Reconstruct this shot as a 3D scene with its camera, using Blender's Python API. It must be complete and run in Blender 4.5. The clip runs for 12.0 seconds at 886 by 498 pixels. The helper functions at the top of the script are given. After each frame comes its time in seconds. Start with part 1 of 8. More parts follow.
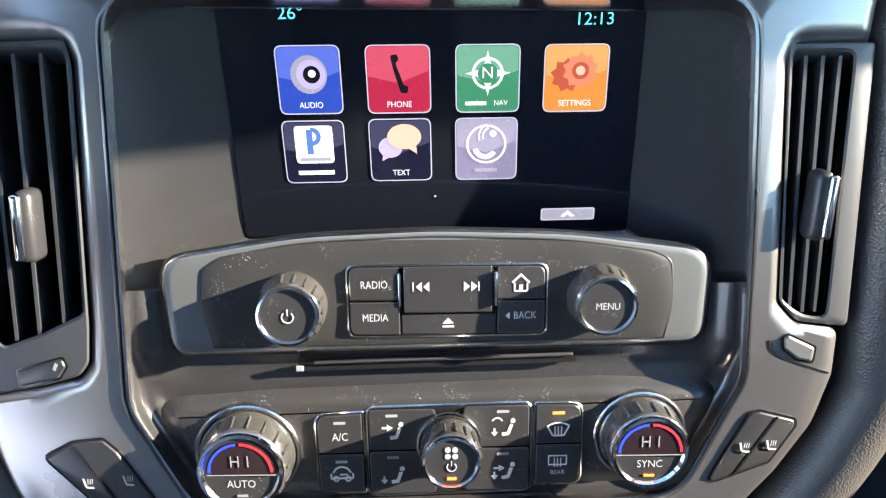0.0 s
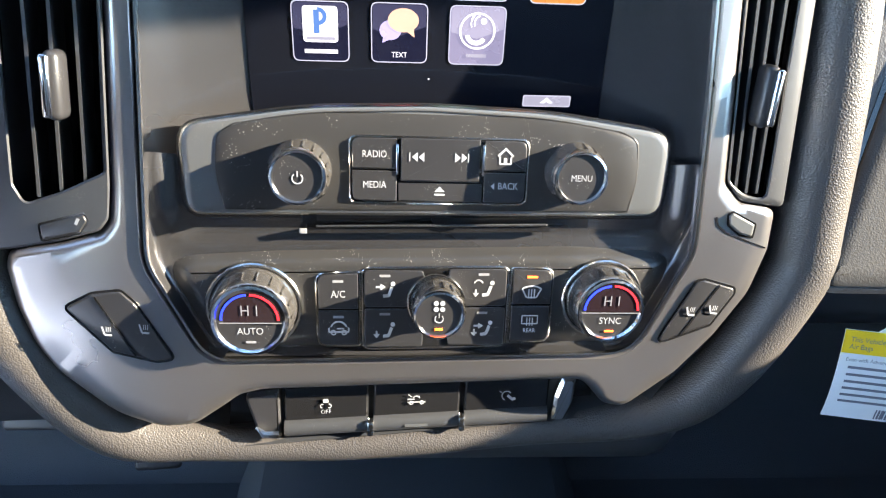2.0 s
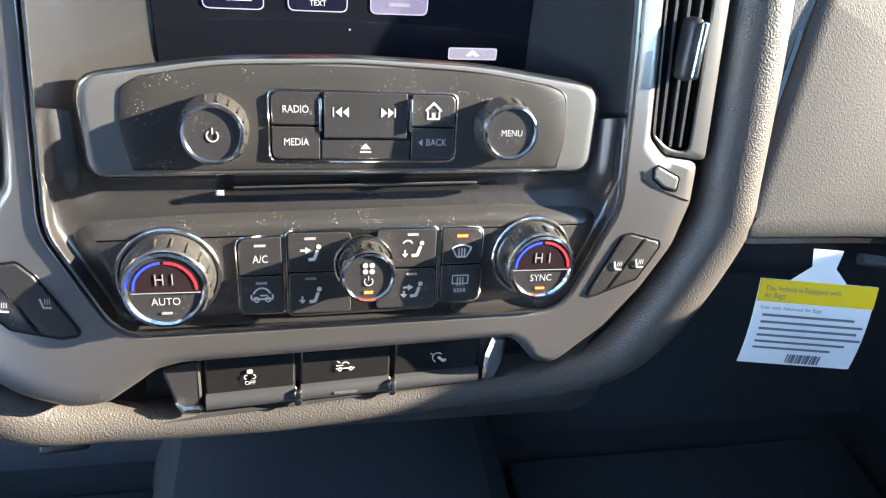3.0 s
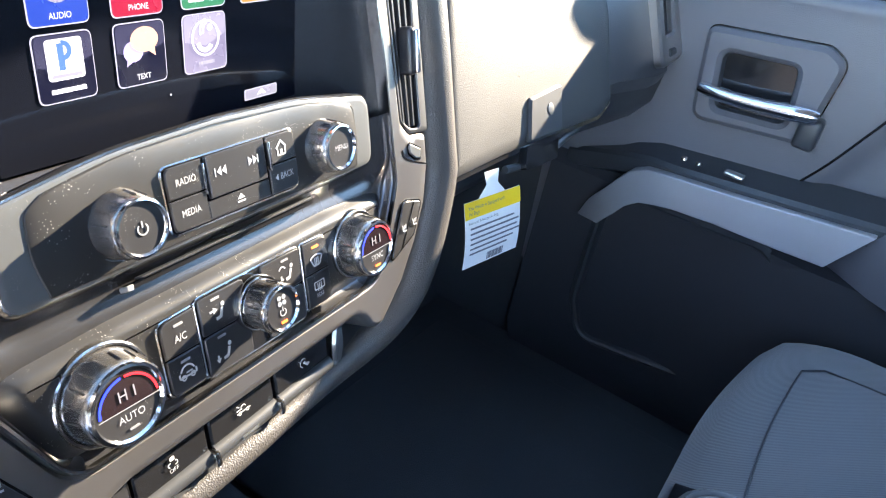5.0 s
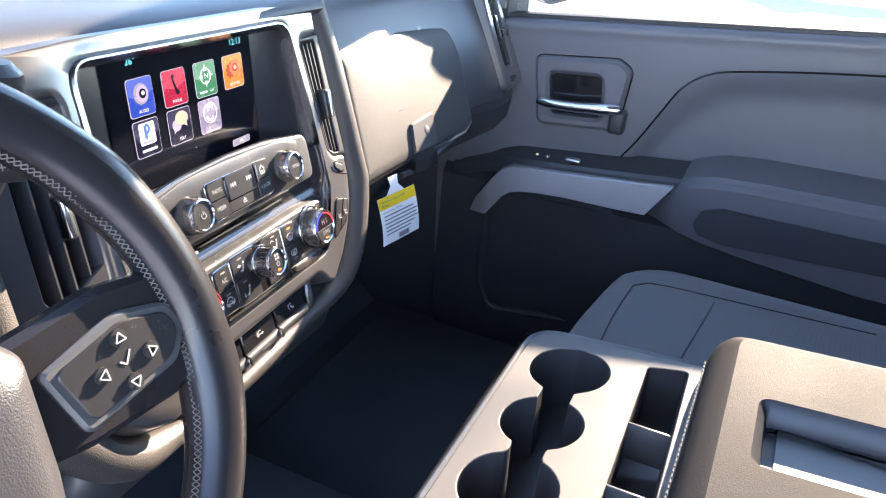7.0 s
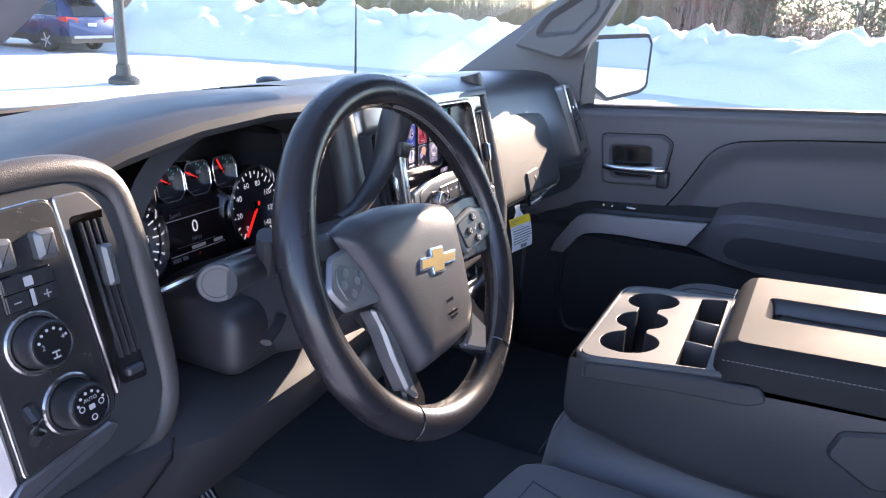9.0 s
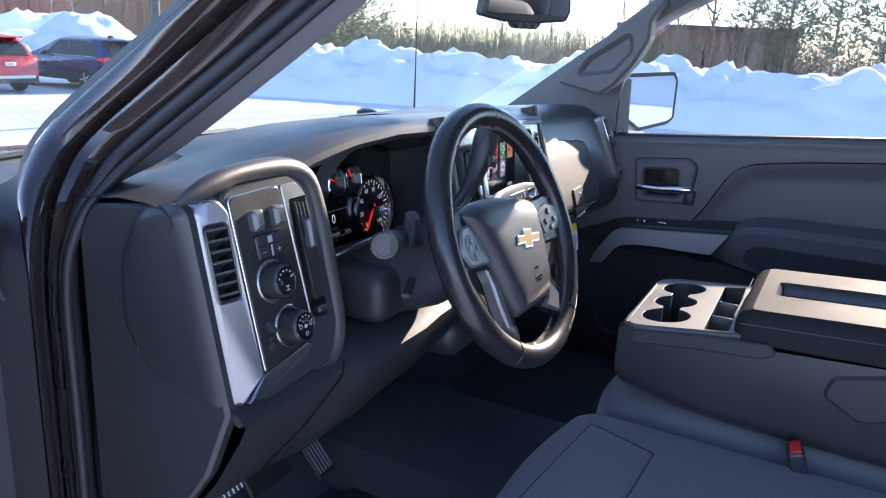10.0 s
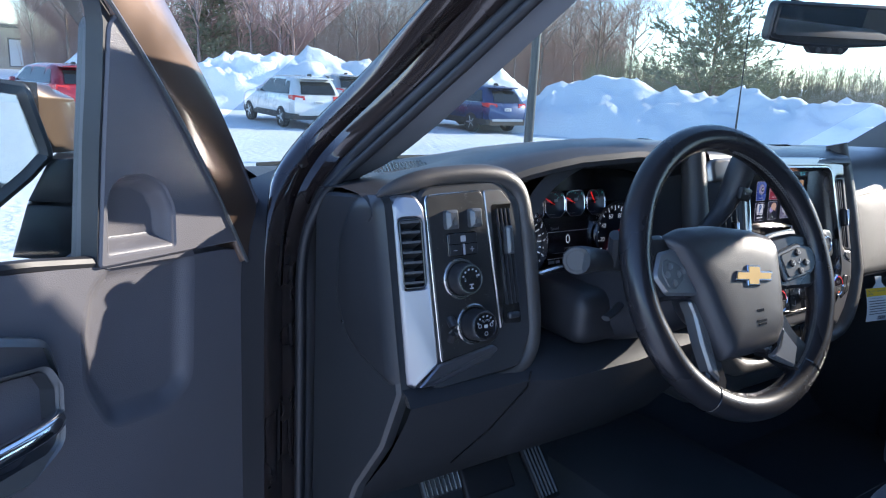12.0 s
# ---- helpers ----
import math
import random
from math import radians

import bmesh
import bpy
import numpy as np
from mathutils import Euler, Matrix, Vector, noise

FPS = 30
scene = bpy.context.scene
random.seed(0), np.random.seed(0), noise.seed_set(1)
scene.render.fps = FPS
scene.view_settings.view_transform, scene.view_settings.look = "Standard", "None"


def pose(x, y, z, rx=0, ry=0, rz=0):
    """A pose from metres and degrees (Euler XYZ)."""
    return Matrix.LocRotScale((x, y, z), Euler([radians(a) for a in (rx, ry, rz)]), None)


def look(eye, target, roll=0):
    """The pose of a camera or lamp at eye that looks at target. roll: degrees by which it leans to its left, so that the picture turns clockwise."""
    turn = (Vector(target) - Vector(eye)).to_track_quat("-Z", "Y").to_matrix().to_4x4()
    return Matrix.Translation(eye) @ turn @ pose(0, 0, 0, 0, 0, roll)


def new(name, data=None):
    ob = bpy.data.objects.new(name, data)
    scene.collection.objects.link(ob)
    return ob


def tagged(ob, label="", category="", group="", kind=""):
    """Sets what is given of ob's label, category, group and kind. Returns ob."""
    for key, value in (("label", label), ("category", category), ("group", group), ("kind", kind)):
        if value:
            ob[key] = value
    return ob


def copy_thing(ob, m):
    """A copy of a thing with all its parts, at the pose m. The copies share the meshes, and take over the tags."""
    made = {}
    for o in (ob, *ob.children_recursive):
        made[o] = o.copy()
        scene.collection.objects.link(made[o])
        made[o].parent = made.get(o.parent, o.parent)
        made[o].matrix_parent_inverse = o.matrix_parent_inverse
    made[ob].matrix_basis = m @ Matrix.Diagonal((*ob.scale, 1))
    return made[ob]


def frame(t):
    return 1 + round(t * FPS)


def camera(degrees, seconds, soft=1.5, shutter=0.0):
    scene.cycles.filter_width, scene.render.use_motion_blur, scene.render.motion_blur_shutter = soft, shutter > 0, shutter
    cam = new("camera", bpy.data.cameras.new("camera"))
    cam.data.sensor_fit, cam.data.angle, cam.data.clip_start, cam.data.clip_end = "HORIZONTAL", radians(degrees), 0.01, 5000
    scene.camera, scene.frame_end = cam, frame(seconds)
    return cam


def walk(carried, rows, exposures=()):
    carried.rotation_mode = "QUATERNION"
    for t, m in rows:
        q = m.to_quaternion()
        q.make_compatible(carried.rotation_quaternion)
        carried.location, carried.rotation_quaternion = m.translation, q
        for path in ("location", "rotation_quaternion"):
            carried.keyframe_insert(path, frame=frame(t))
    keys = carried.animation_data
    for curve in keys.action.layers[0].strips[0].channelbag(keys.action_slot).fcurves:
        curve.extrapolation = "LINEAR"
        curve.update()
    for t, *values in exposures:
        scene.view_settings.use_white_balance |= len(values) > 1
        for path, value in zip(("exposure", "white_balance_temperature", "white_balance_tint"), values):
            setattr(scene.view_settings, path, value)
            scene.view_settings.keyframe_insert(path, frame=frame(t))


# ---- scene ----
cam = camera(62.4, 12.0, soft=1.15)
PATH = [
    (0, (0.007, 0.039, 1.538), (-0.012, 1.771, 0.538), -1.1),
    (0.5, (0.007, 0.014, 1.54), (0.019, 1.714, 0.488), -0.2),
    (1, (0.001, -0.006, 1.533), (0.046, 1.666, 0.436), 0.9),
    (1.5, (0.0, -0.014, 1.535), (0.076, 1.646, 0.423), 1.8),
    (2, (-0.016, -0.014, 1.528), (0.108, 1.632, 0.399), 3.0),
    (2.5, (-0.014, -0.016, 1.532), (0.161, 1.628, 0.406), 4.0),
    (3, (-0.024, -0.004, 1.518), (0.34, 1.56, 0.326), 6.6),
    (3.2, (-0.041, 0.005, 1.515), (0.438, 1.529, 0.311), 7.5),
    (4.8, (-0.195, 0.08, 1.513), (1.257, 0.972, 0.466), 12.7),
    (5, (-0.239, 0.059, 1.533), (1.266, 0.88, 0.502), 11.2),
    (5.5, (-0.325, -0.007, 1.577), (1.226, 0.764, 0.577), 7.4),
    (6, (-0.387, -0.056, 1.603), (1.195, 0.69, 0.634), 6.0),
    (6.5, (-0.44, -0.092, 1.608), (1.178, 0.619, 0.672), 4.9),
    (6.7, (-0.456, -0.093, 1.615), (1.173, 0.605, 0.687), 4.5),
    (8.3, (-0.801, -0.101, 1.623), (0.89, 0.628, 0.843), 4.5),
    (8.5, (-0.855, -0.103, 1.615), (0.841, 0.661, 0.881), 3.7),
    (9, (-1.004, -0.141, 1.627), (0.711, 0.667, 0.989), 3.6),
    (9.5, (-1.143, -0.165, 1.63), (0.576, 0.673, 1.045), 3.5),
    (10, (-1.288, -0.18, 1.636), (0.424, 0.696, 1.088), 3.2),
    (10.5, (-1.38, -0.21, 1.645), (0.308, 0.729, 1.129), 3.0),
    (11, (-1.398, -0.229, 1.646), (0.182, 0.887, 1.138), 3.2),
    (11.3, (-1.372, -0.26, 1.639), (0.088, 1.015, 1.148), 2.8),
    (11.5, (-1.312, -0.272, 1.625), (0.056, 1.104, 1.14), 3.4),
    (12, (-1.179, -0.329, 1.607), (-0.072, 1.267, 1.129), 3.2),
]
walk(cam, [(t, look(eye, target, roll)) for t, eye, target, roll in PATH],
     exposures=[(0.0, 3.49, 6450, 14), (2.0, 3.64, 6550, 14), (3.2, 3.74, 6600, 14), (4.8, 3.97, 6700, 16), (6.0, 3.97, 6750, 18), (6.7, 3.70, 6900, 22), (8.3, 3.45, 7150, 31), (8.7, 3.07, 7000, 30), (9.2, 2.51, 6730, 28), (9.6, 2.21, 6430, 26), (10.6, 2.22, 6280, 24), (11.4, 1.86, 5930, 20), (12.0, 1.76, 5830, 18)])

# ---- world, sun, exposure ----
SUN = Vector((0.934, -0.140, 0.328)).normalized()
world = bpy.data.worlds.new("sky")
scene.world = world
world.use_nodes = True
wn = world.node_tree.nodes
wl = world.node_tree.links
sky = wn.new("ShaderNodeTexSky")
sky.sky_type = "NISHITA"
sky.sun_disc = False
sky.sun_elevation = math.asin(SUN.z)
sky.sun_rotation = math.atan2(SUN.x, SUN.y)
sky.air_density = 1.0
sky.dust_density = 0.1
sky.altitude = 1800
sky.ozone_density = 2.0
wn["Background"].inputs["Strength"].default_value = 0.15
wl.new(sky.outputs[0], wn["Background"].inputs["Color"])
sun_data = bpy.data.lights.new("sun", "SUN")
sun_data.energy = 3.5
sun_data.angle = radians(0.6)
sun_data.color = (1.0, 0.90, 0.69)
sun = new("sun", sun_data)
sun.matrix_world = look(SUN * 40, (0, 0, 0))


# ---- mesh tools ----
def part(name, bm, mat, parent=None, label="", sharp=35, recalc=True):
    """Links a bmesh as one mesh object, under a thing or a part if one is given."""
    if recalc:
        bmesh.ops.recalc_face_normals(bm, faces=bm.faces)
    for f in bm.faces:
        f.smooth = True
    me = bpy.data.meshes.new(name)
    bm.to_mesh(me)
    bm.free()
    me.set_sharp_from_angle(angle=radians(sharp))
    if mat:
        me.materials.append(mat)
    ob = new(name, me)
    if parent is not None:
        adopt(ob, parent)
    if label:
        tagged(ob, label)
    return ob


def at_world(o):
    m = Matrix.Translation(o.location)
    return m if o.parent is None else at_world(o.parent) @ o.matrix_parent_inverse @ m


def adopt(ob, parent):
    ob.parent = parent
    ob.matrix_parent_inverse = at_world(parent).inverted()


def thing(name, at, label, category, group="", kind=""):
    ob = new(name)
    ob.empty_display_size = 0.05
    ob.location = at
    return tagged(ob, label, category, group, kind)


def rpoly(pts, r, seg=4):
    """A 2D outline with rounded corners; r is one radius or one per corner."""
    out, n = [], len(pts)
    for i, p in enumerate(pts):
        p = Vector(p)
        a, b = Vector(pts[i - 1]) - p, Vector(pts[(i + 1) % n]) - p
        ri = r[i] if isinstance(r, (list, tuple)) else r
        ang = a.angle(b)
        cut = min(ri / max(math.tan(ang / 2), 1e-4), a.length * 0.49, b.length * 0.49)
        if ri <= 0 or abs(ang - math.pi) < 0.02:
            out.append(tuple(p))
            continue
        s, e = p + a.normalized() * cut, p + b.normalized() * cut
        for k in range(seg + 1):
            t = k / seg
            q = s * (1 - t) ** 2 + p * 2 * t * (1 - t) + e * t ** 2
            out.append(tuple(q))
    return out


def rrect(x0, y0, x1, y1, r, seg=4):
    return rpoly([(x0, y0), (x1, y0), (x1, y1), (x0, y1)], r, seg)


def circle(x, y, r, n=24, r2=None):
    return [(x + r * math.cos(2 * math.pi * k / n), y + (r2 or r) * math.sin(2 * math.pi * k / n)) for k in range(n)]


def area(pts):
    return sum(pts[i - 1][0] * p[1] - p[0] * pts[i - 1][1] for i, p in enumerate(pts)) / 2


def inset(pts, d):
    """Moves a 2D outline inwards by d."""
    s, n, out = (1 if area(pts) > 0 else -1), len(pts), []
    for i, p in enumerate(pts):
        p = Vector(p)
        a, b = (p - Vector(pts[i - 1])), (Vector(pts[(i + 1) % n]) - p)
        if a.length < 1e-7 or b.length < 1e-7:
            out.append(tuple(p))
            continue
        a.normalize(), b.normalize()
        m = Vector((-a.y - b.y, a.x + b.x)) * s
        if m.length < 1e-6:
            out.append(tuple(p))
            continue
        m.normalize()
        c = max(0.5, m.dot(Vector((-a.y, a.x)) * s))
        out.append(tuple(p + m * d / c))
    return out


def plate(f, outer, d0, d1, holes=(), c=0.0, bm=None, back=True):
    """A plate from outlines (u, v); f maps (u, v, depth) to the world. c: chamfer of the front edge. Holes go through."""
    bm = bm or bmesh.new()
    loops = []
    for k, o in enumerate([outer, *holes]):
        front = inset(o, c if k == 0 else -c) if c else o
        loops.append((o, [bm.verts.new(f(u, v, d1)) for u, v in front]))
    edges = []
    for o, vs in loops:
        edges += [bm.edges.new((vs[i - 1], v)) for i, v in enumerate(vs)]
    if holes:
        n_ = f(0, 0, 1) - f(0, 0, 0)
        bmesh.ops.triangle_fill(bm, use_beauty=True, use_dissolve=False, edges=edges, normal=Vector(n_).normalized())
    else:
        bm.faces.new(loops[0][1])
    for k, (o, vs) in enumerate(loops):
        ring = vs
        if c:
            mid = [bm.verts.new(f(u, v, d1 - math.copysign(c, d1 - d0))) for u, v in o]
            for i in range(len(o)):
                bm.faces.new((vs[i - 1], vs[i], mid[i], mid[i - 1]))
            ring = mid
        bot = [bm.verts.new(f(u, v, d0)) for u, v in o]
        for i in range(len(o)):
            bm.faces.new((ring[i - 1], ring[i], bot[i], bot[i - 1]))
        if k == 0 and back and not holes:
            bm.faces.new(bot)
    return bm


def loft(rings, closed=True, caps=True, loop=False, bm=None):
    """Skins a row of point rings of equal length. closed: each ring closes; loop: the last ring meets the first."""
    bm = bm or bmesh.new()
    vs = [[bm.verts.new(p) for p in r] for r in rings]
    n = len(rings[0])
    for j in range(len(vs) if loop else len(vs) - 1):
        a, b = vs[j], vs[(j + 1) % len(vs)]
        for i in range(n if closed else n - 1):
            bm.faces.new((a[i], a[(i + 1) % n], b[(i + 1) % n], b[i]))
    if caps and not loop and closed:
        if caps != "end":
            bm.faces.new(vs[0])
        bm.faces.new(vs[-1])
    return bm


def axes(n):
    n = Vector(n).normalized()
    a = n.cross(Vector((0, 0, 1)) if abs(n.z) < 0.95 else Vector((1, 0, 0))).normalized()
    return a, n.cross(a).normalized() * -1, n


def lathe(profile, at, axis, seg=32, bm=None):
    """Turns (radius, height) pairs round an axis; radius 0 closes with a point."""
    bm = bm or bmesh.new()
    a, b, n = axes(axis)
    at = Vector(at)
    rows = []
    for r, h in profile:
        if r < 1e-6:
            rows.append([bm.verts.new(at + n * h)])
        else:
            rows.append([bm.verts.new(at + n * h + (a * math.cos(2 * math.pi * k / seg) + b * math.sin(2 * math.pi * k / seg)) * r) for k in range(seg)])
    for p, q in zip(rows, rows[1:]):
        for k in range(seg):
            if len(p) == 1 and len(q) > 1:
                bm.faces.new((p[0], q[k], q[k - 1]))
            elif len(q) == 1 and len(p) > 1:
                bm.faces.new((p[k], q[0], p[k - 1]))
            elif len(p) > 1:
                bm.faces.new((p[k - 1], p[k], q[k], q[k - 1]))
    return bm


def sweep(path, r, seg=10, closed=False, up=(0, 0, 1), flat=1.0, bm=None):
    """A tube along a path; r is one radius or one per point; flat squeezes it along its second axis."""
    pts = [Vector(p) for p in path]
    n, rings = len(pts), []
    for i, p in enumerate(pts):
        a = pts[i - 1] if (i or closed) else p
        b = pts[(i + 1) % n] if (i < n - 1 or closed) else p
        t = (b - a).normalized()
        s = t.cross(Vector(up))
        s = s.normalized() if s.length > 1e-4 else t.cross(Vector((1, 0, 0))).normalized()
        w = s.cross(t)
        ri = r[i] if isinstance(r, (list, tuple)) else r
        rings.append([p + (s * math.cos(2 * math.pi * k / seg) + w * math.sin(2 * math.pi * k / seg) * flat) * ri for k in range(seg)])
    return loft(rings, loop=closed, bm=bm)


def rbox(x0, x1, y0, y1, z0, z1, r=0.005, seg=3, m=None):
    """A box with rounded edges, moved by m if given."""
    bm = bmesh.new()
    bmesh.ops.create_cube(bm, size=1)
    for v in bm.verts:
        v.co = Vector(((x0 + x1) / 2 + v.co.x * (x1 - x0), (y0 + y1) / 2 + v.co.y * (y1 - y0), (z0 + z1) / 2 + v.co.z * (z1 - z0)))
    if r:
        bmesh.ops.bevel(bm, geom=list(bm.edges), offset=min(r, 0.49 * min(x1 - x0, y1 - y0, z1 - z0)), segments=seg, profile=0.5, affect="EDGES")
    if m is not None:
        bmesh.ops.transform(bm, matrix=m, verts=bm.verts)
    return bm


def merged(*bms):
    """One bmesh out of several."""
    out = bmesh.new()
    for b in bms:
        me = bpy.data.meshes.new("tmp")
        b.to_mesh(me)
        b.free()
        out.from_mesh(me)
        bpy.data.meshes.remove(me)
    return out


def smooth_path(pts, n, closed=False):
    """Points along a Catmull-Rom curve."""
    P, out, m = [Vector(p) for p in pts], [], len(pts)
    k = m if closed else m - 1
    for i in range(k):
        g = (lambda j: P[j % m]) if closed else (lambda j: P[min(max(j, 0), m - 1)])
        a, b, c, d = g(i - 1), g(i), g(i + 1), g(i + 2)
        for s in range(n):
            t = s / n
            out.append(b * 1.0 + (c - a) * 0.5 * t + (a - b * 2.5 + c * 2 - d * 0.5) * t * t + (b * 1.5 - a * 0.5 - c * 1.5 + d * 0.5) * t ** 3)
    if not closed:
        out.append(P[-1])
    return out


def letters(text, size, f, u, v, d, mat, parent, name="lettering", squeeze=1.0, align="CENTER"):
    """Raised writing on a surface; (u, v) is its middle."""
    cu = bpy.data.curves.new(name, "FONT")
    cu.body, cu.size, cu.align_x, cu.align_y = text, size, align, "CENTER"
    cu.extrude = 0
    cu.resolution_u = 3
    tmp = bpy.data.objects.new(name, cu)
    me = bpy.data.meshes.new_from_object(tmp)
    bpy.data.objects.remove(tmp)
    bm = bmesh.new()
    bm.from_mesh(me)
    bpy.data.meshes.remove(me)
    for w in bm.verts:
        w.co = Vector(f(u + w.co.x * squeeze, v + w.co.y, d))
    return part(name, bm, mat, parent, recalc=False)


def marks(f, shapes, d, mat, parent, name="symbol", thick=0.0003):
    """Small flat shapes, given as outlines, printed on a surface."""
    bm = bmesh.new()
    for s in shapes:
        plate(f, s, d - thick, d, bm=bm)
    return tagged(part(name, bm, mat, parent), kind="stuff")


def bar(x0, y0, x1, y1, w):
    """The outline of a straight stroke."""
    a, b = Vector((x0, y0)), Vector((x1, y1))
    s = Vector((-(b - a).y, (b - a).x)).normalized() * w / 2
    return [tuple(a + s), tuple(a - s), tuple(b - s), tuple(b + s)]


def lean(y0, z0, s):
    """A surface that faces the cabin and leans: maps (x, z, depth towards the cabin)."""
    k = math.hypot(1, s)
    return lambda u, v, d=0.0: Vector((u, y0 + s * (v - z0) - d / k, v + d * s / k))


# ---- materials ----
def material(name, color, rough=0.5, metal=0.0, bump=0.0, scale=200.0, vary=0.12, grain="noise", spec=0.5, coat=0.0, coarse=12.0, emit=0.0, sheen=0.0, rvary=0.08, soak=1.0):
    """A surface with fine relief (scale: per metre) and slow change of colour and gloss (coarse: per metre)."""
    m = bpy.data.materials.new(name)
    m.use_nodes = True
    nt = m.node_tree
    b = nt.nodes["Principled BSDF"]
    b.inputs["Roughness"].default_value = rough
    b.inputs["Metallic"].default_value = metal
    b.inputs["Specular IOR Level"].default_value = spec
    b.inputs["Coat Weight"].default_value = coat
    b.inputs["Coat Roughness"].default_value = 0.06
    b.inputs["Sheen Weight"].default_value = sheen
    co = nt.nodes.new("ShaderNodeTexCoord")
    big = nt.nodes.new("ShaderNodeTexNoise")
    big.inputs["Scale"].default_value = coarse
    big.inputs["Detail"].default_value = 4
    nt.links.new(co.outputs["Object"], big.inputs["Vector"])
    ramp = nt.nodes.new("ShaderNodeMix")
    ramp.data_type = "RGBA"
    c = Vector(color[:3])
    ramp.inputs[6].default_value = (*(c * (1 - vary)), 1)
    ramp.inputs[7].default_value = (*(c * (1 + vary)), 1)
    nt.links.new(big.outputs["Fac"], ramp.inputs[0])
    nt.links.new(ramp.outputs[2], b.inputs["Base Color"])
    if soak < 1:
        # a lit display gives off its colour and reflects little of it
        nt.links.remove(b.inputs["Base Color"].links[0])
        b.inputs["Base Color"].default_value = (*(c * soak), 1)
    if rvary:
        mr = nt.nodes.new("ShaderNodeMapRange")
        mr.inputs["From Min"].default_value, mr.inputs["From Max"].default_value = 0.3, 0.7
        mr.inputs["To Min"].default_value, mr.inputs["To Max"].default_value = max(0.02, rough - rvary), min(1, rough + rvary)
        nt.links.new(big.outputs["Fac"], mr.inputs["Value"])
        nt.links.new(mr.outputs[0], b.inputs["Roughness"])
    if bump:
        if grain == "leather":
            t = nt.nodes.new("ShaderNodeTexVoronoi")
            t.inputs["Scale"].default_value = scale
            t.feature = "SMOOTH_F1"
            t.inputs["Smoothness"].default_value = 0.6
            out = t.outputs["Distance"]
        elif grain == "weave":
            t = nt.nodes.new("ShaderNodeTexWave")
            t.inputs["Scale"].default_value = scale / 6.28
            t.inputs["Distortion"].default_value = 0.6
            t.bands_direction = "DIAGONAL"
            out = t.outputs["Fac"]
        else:
            t = nt.nodes.new("ShaderNodeTexNoise")
            t.inputs["Scale"].default_value = scale
            t.inputs["Detail"].default_value = 3
            out = t.outputs["Fac"]
        nt.links.new(co.outputs["Object"], t.inputs["Vector"])
        bp = nt.nodes.new("ShaderNodeBump")
        bp.inputs["Strength"].default_value = bump
        bp.inputs["Distance"].default_value = 0.5 / scale
        nt.links.new(out, bp.inputs["Height"])
        nt.links.new(bp.outputs[0], b.inputs["Normal"])
    if emit:
        nt.links.new(ramp.outputs[2], b.inputs["Emission Color"])
        b.inputs["Emission Strength"].default_value = emit
    return m


def dusty(m, amount=0.5, scale=900.0, color=(0.58, 0.56, 0.51)):
    """Adds scattered specks of dust and faint smudges to a material."""
    nt = m.node_tree
    b = nt.nodes["Principled BSDF"]
    src = b.inputs["Base Color"].links[0].from_socket
    co = nt.nodes.new("ShaderNodeTexCoord")
    v = nt.nodes.new("ShaderNodeTexVoronoi")
    v.inputs["Scale"].default_value = scale
    v.inputs["Randomness"].default_value = 1.0
    nt.links.new(co.outputs["Object"], v.inputs["Vector"])
    spot = nt.nodes.new("ShaderNodeMath")
    spot.operation = "LESS_THAN"
    spot.inputs[1].default_value = 0.16
    nt.links.new(v.outputs["Distance"], spot.inputs[0])
    big = nt.nodes.new("ShaderNodeTexNoise")
    big.inputs["Scale"].default_value = scale / 9
    nt.links.new(co.outputs["Object"], big.inputs["Vector"])
    cut = nt.nodes.new("ShaderNodeMapRange")
    cut.inputs["From Min"].default_value, cut.inputs["From Max"].default_value = 0.55, 0.68
    nt.links.new(big.outputs["Fac"], cut.inputs["Value"])
    mul = nt.nodes.new("ShaderNodeMath")
    mul.operation = "MULTIPLY"
    nt.links.new(spot.outputs[0], mul.inputs[0])
    nt.links.new(cut.outputs[0], mul.inputs[1])
    k = nt.nodes.new("ShaderNodeMath")
    k.operation = "MULTIPLY"
    k.inputs[1].default_value = amount
    nt.links.new(mul.outputs[0], k.inputs[0])
    mix = nt.nodes.new("ShaderNodeMix")
    mix.data_type = "RGBA"
    nt.links.new(k.outputs[0], mix.inputs[0])
    nt.links.new(src, mix.inputs[6])
    mix.inputs[7].default_value = (*color, 1)
    nt.links.new(mix.outputs[2], b.inputs["Base Color"])
    return m


def glass(name, color=(1, 1, 1), rough=0.0, through_it=0.92, gloss=0.05):
    m = bpy.data.materials.new(name)
    m.use_nodes = True
    nt = m.node_tree
    nt.nodes.remove(nt.nodes["Principled BSDF"])
    tr = nt.nodes.new("ShaderNodeBsdfTransparent")
    tr.inputs[0].default_value = (*[c * through_it for c in color], 1)
    gl = nt.nodes.new("ShaderNodeBsdfGlossy")
    gl.inputs["Roughness"].default_value = rough
    mx = nt.nodes.new("ShaderNodeMixShader")
    mx.inputs[0].default_value = gloss
    nt.links.new(tr.outputs[0], mx.inputs[1])
    nt.links.new(gl.outputs[0], mx.inputs[2])
    nt.links.new(mx.outputs[0], nt.nodes["Material Output"].inputs[0])
    return m


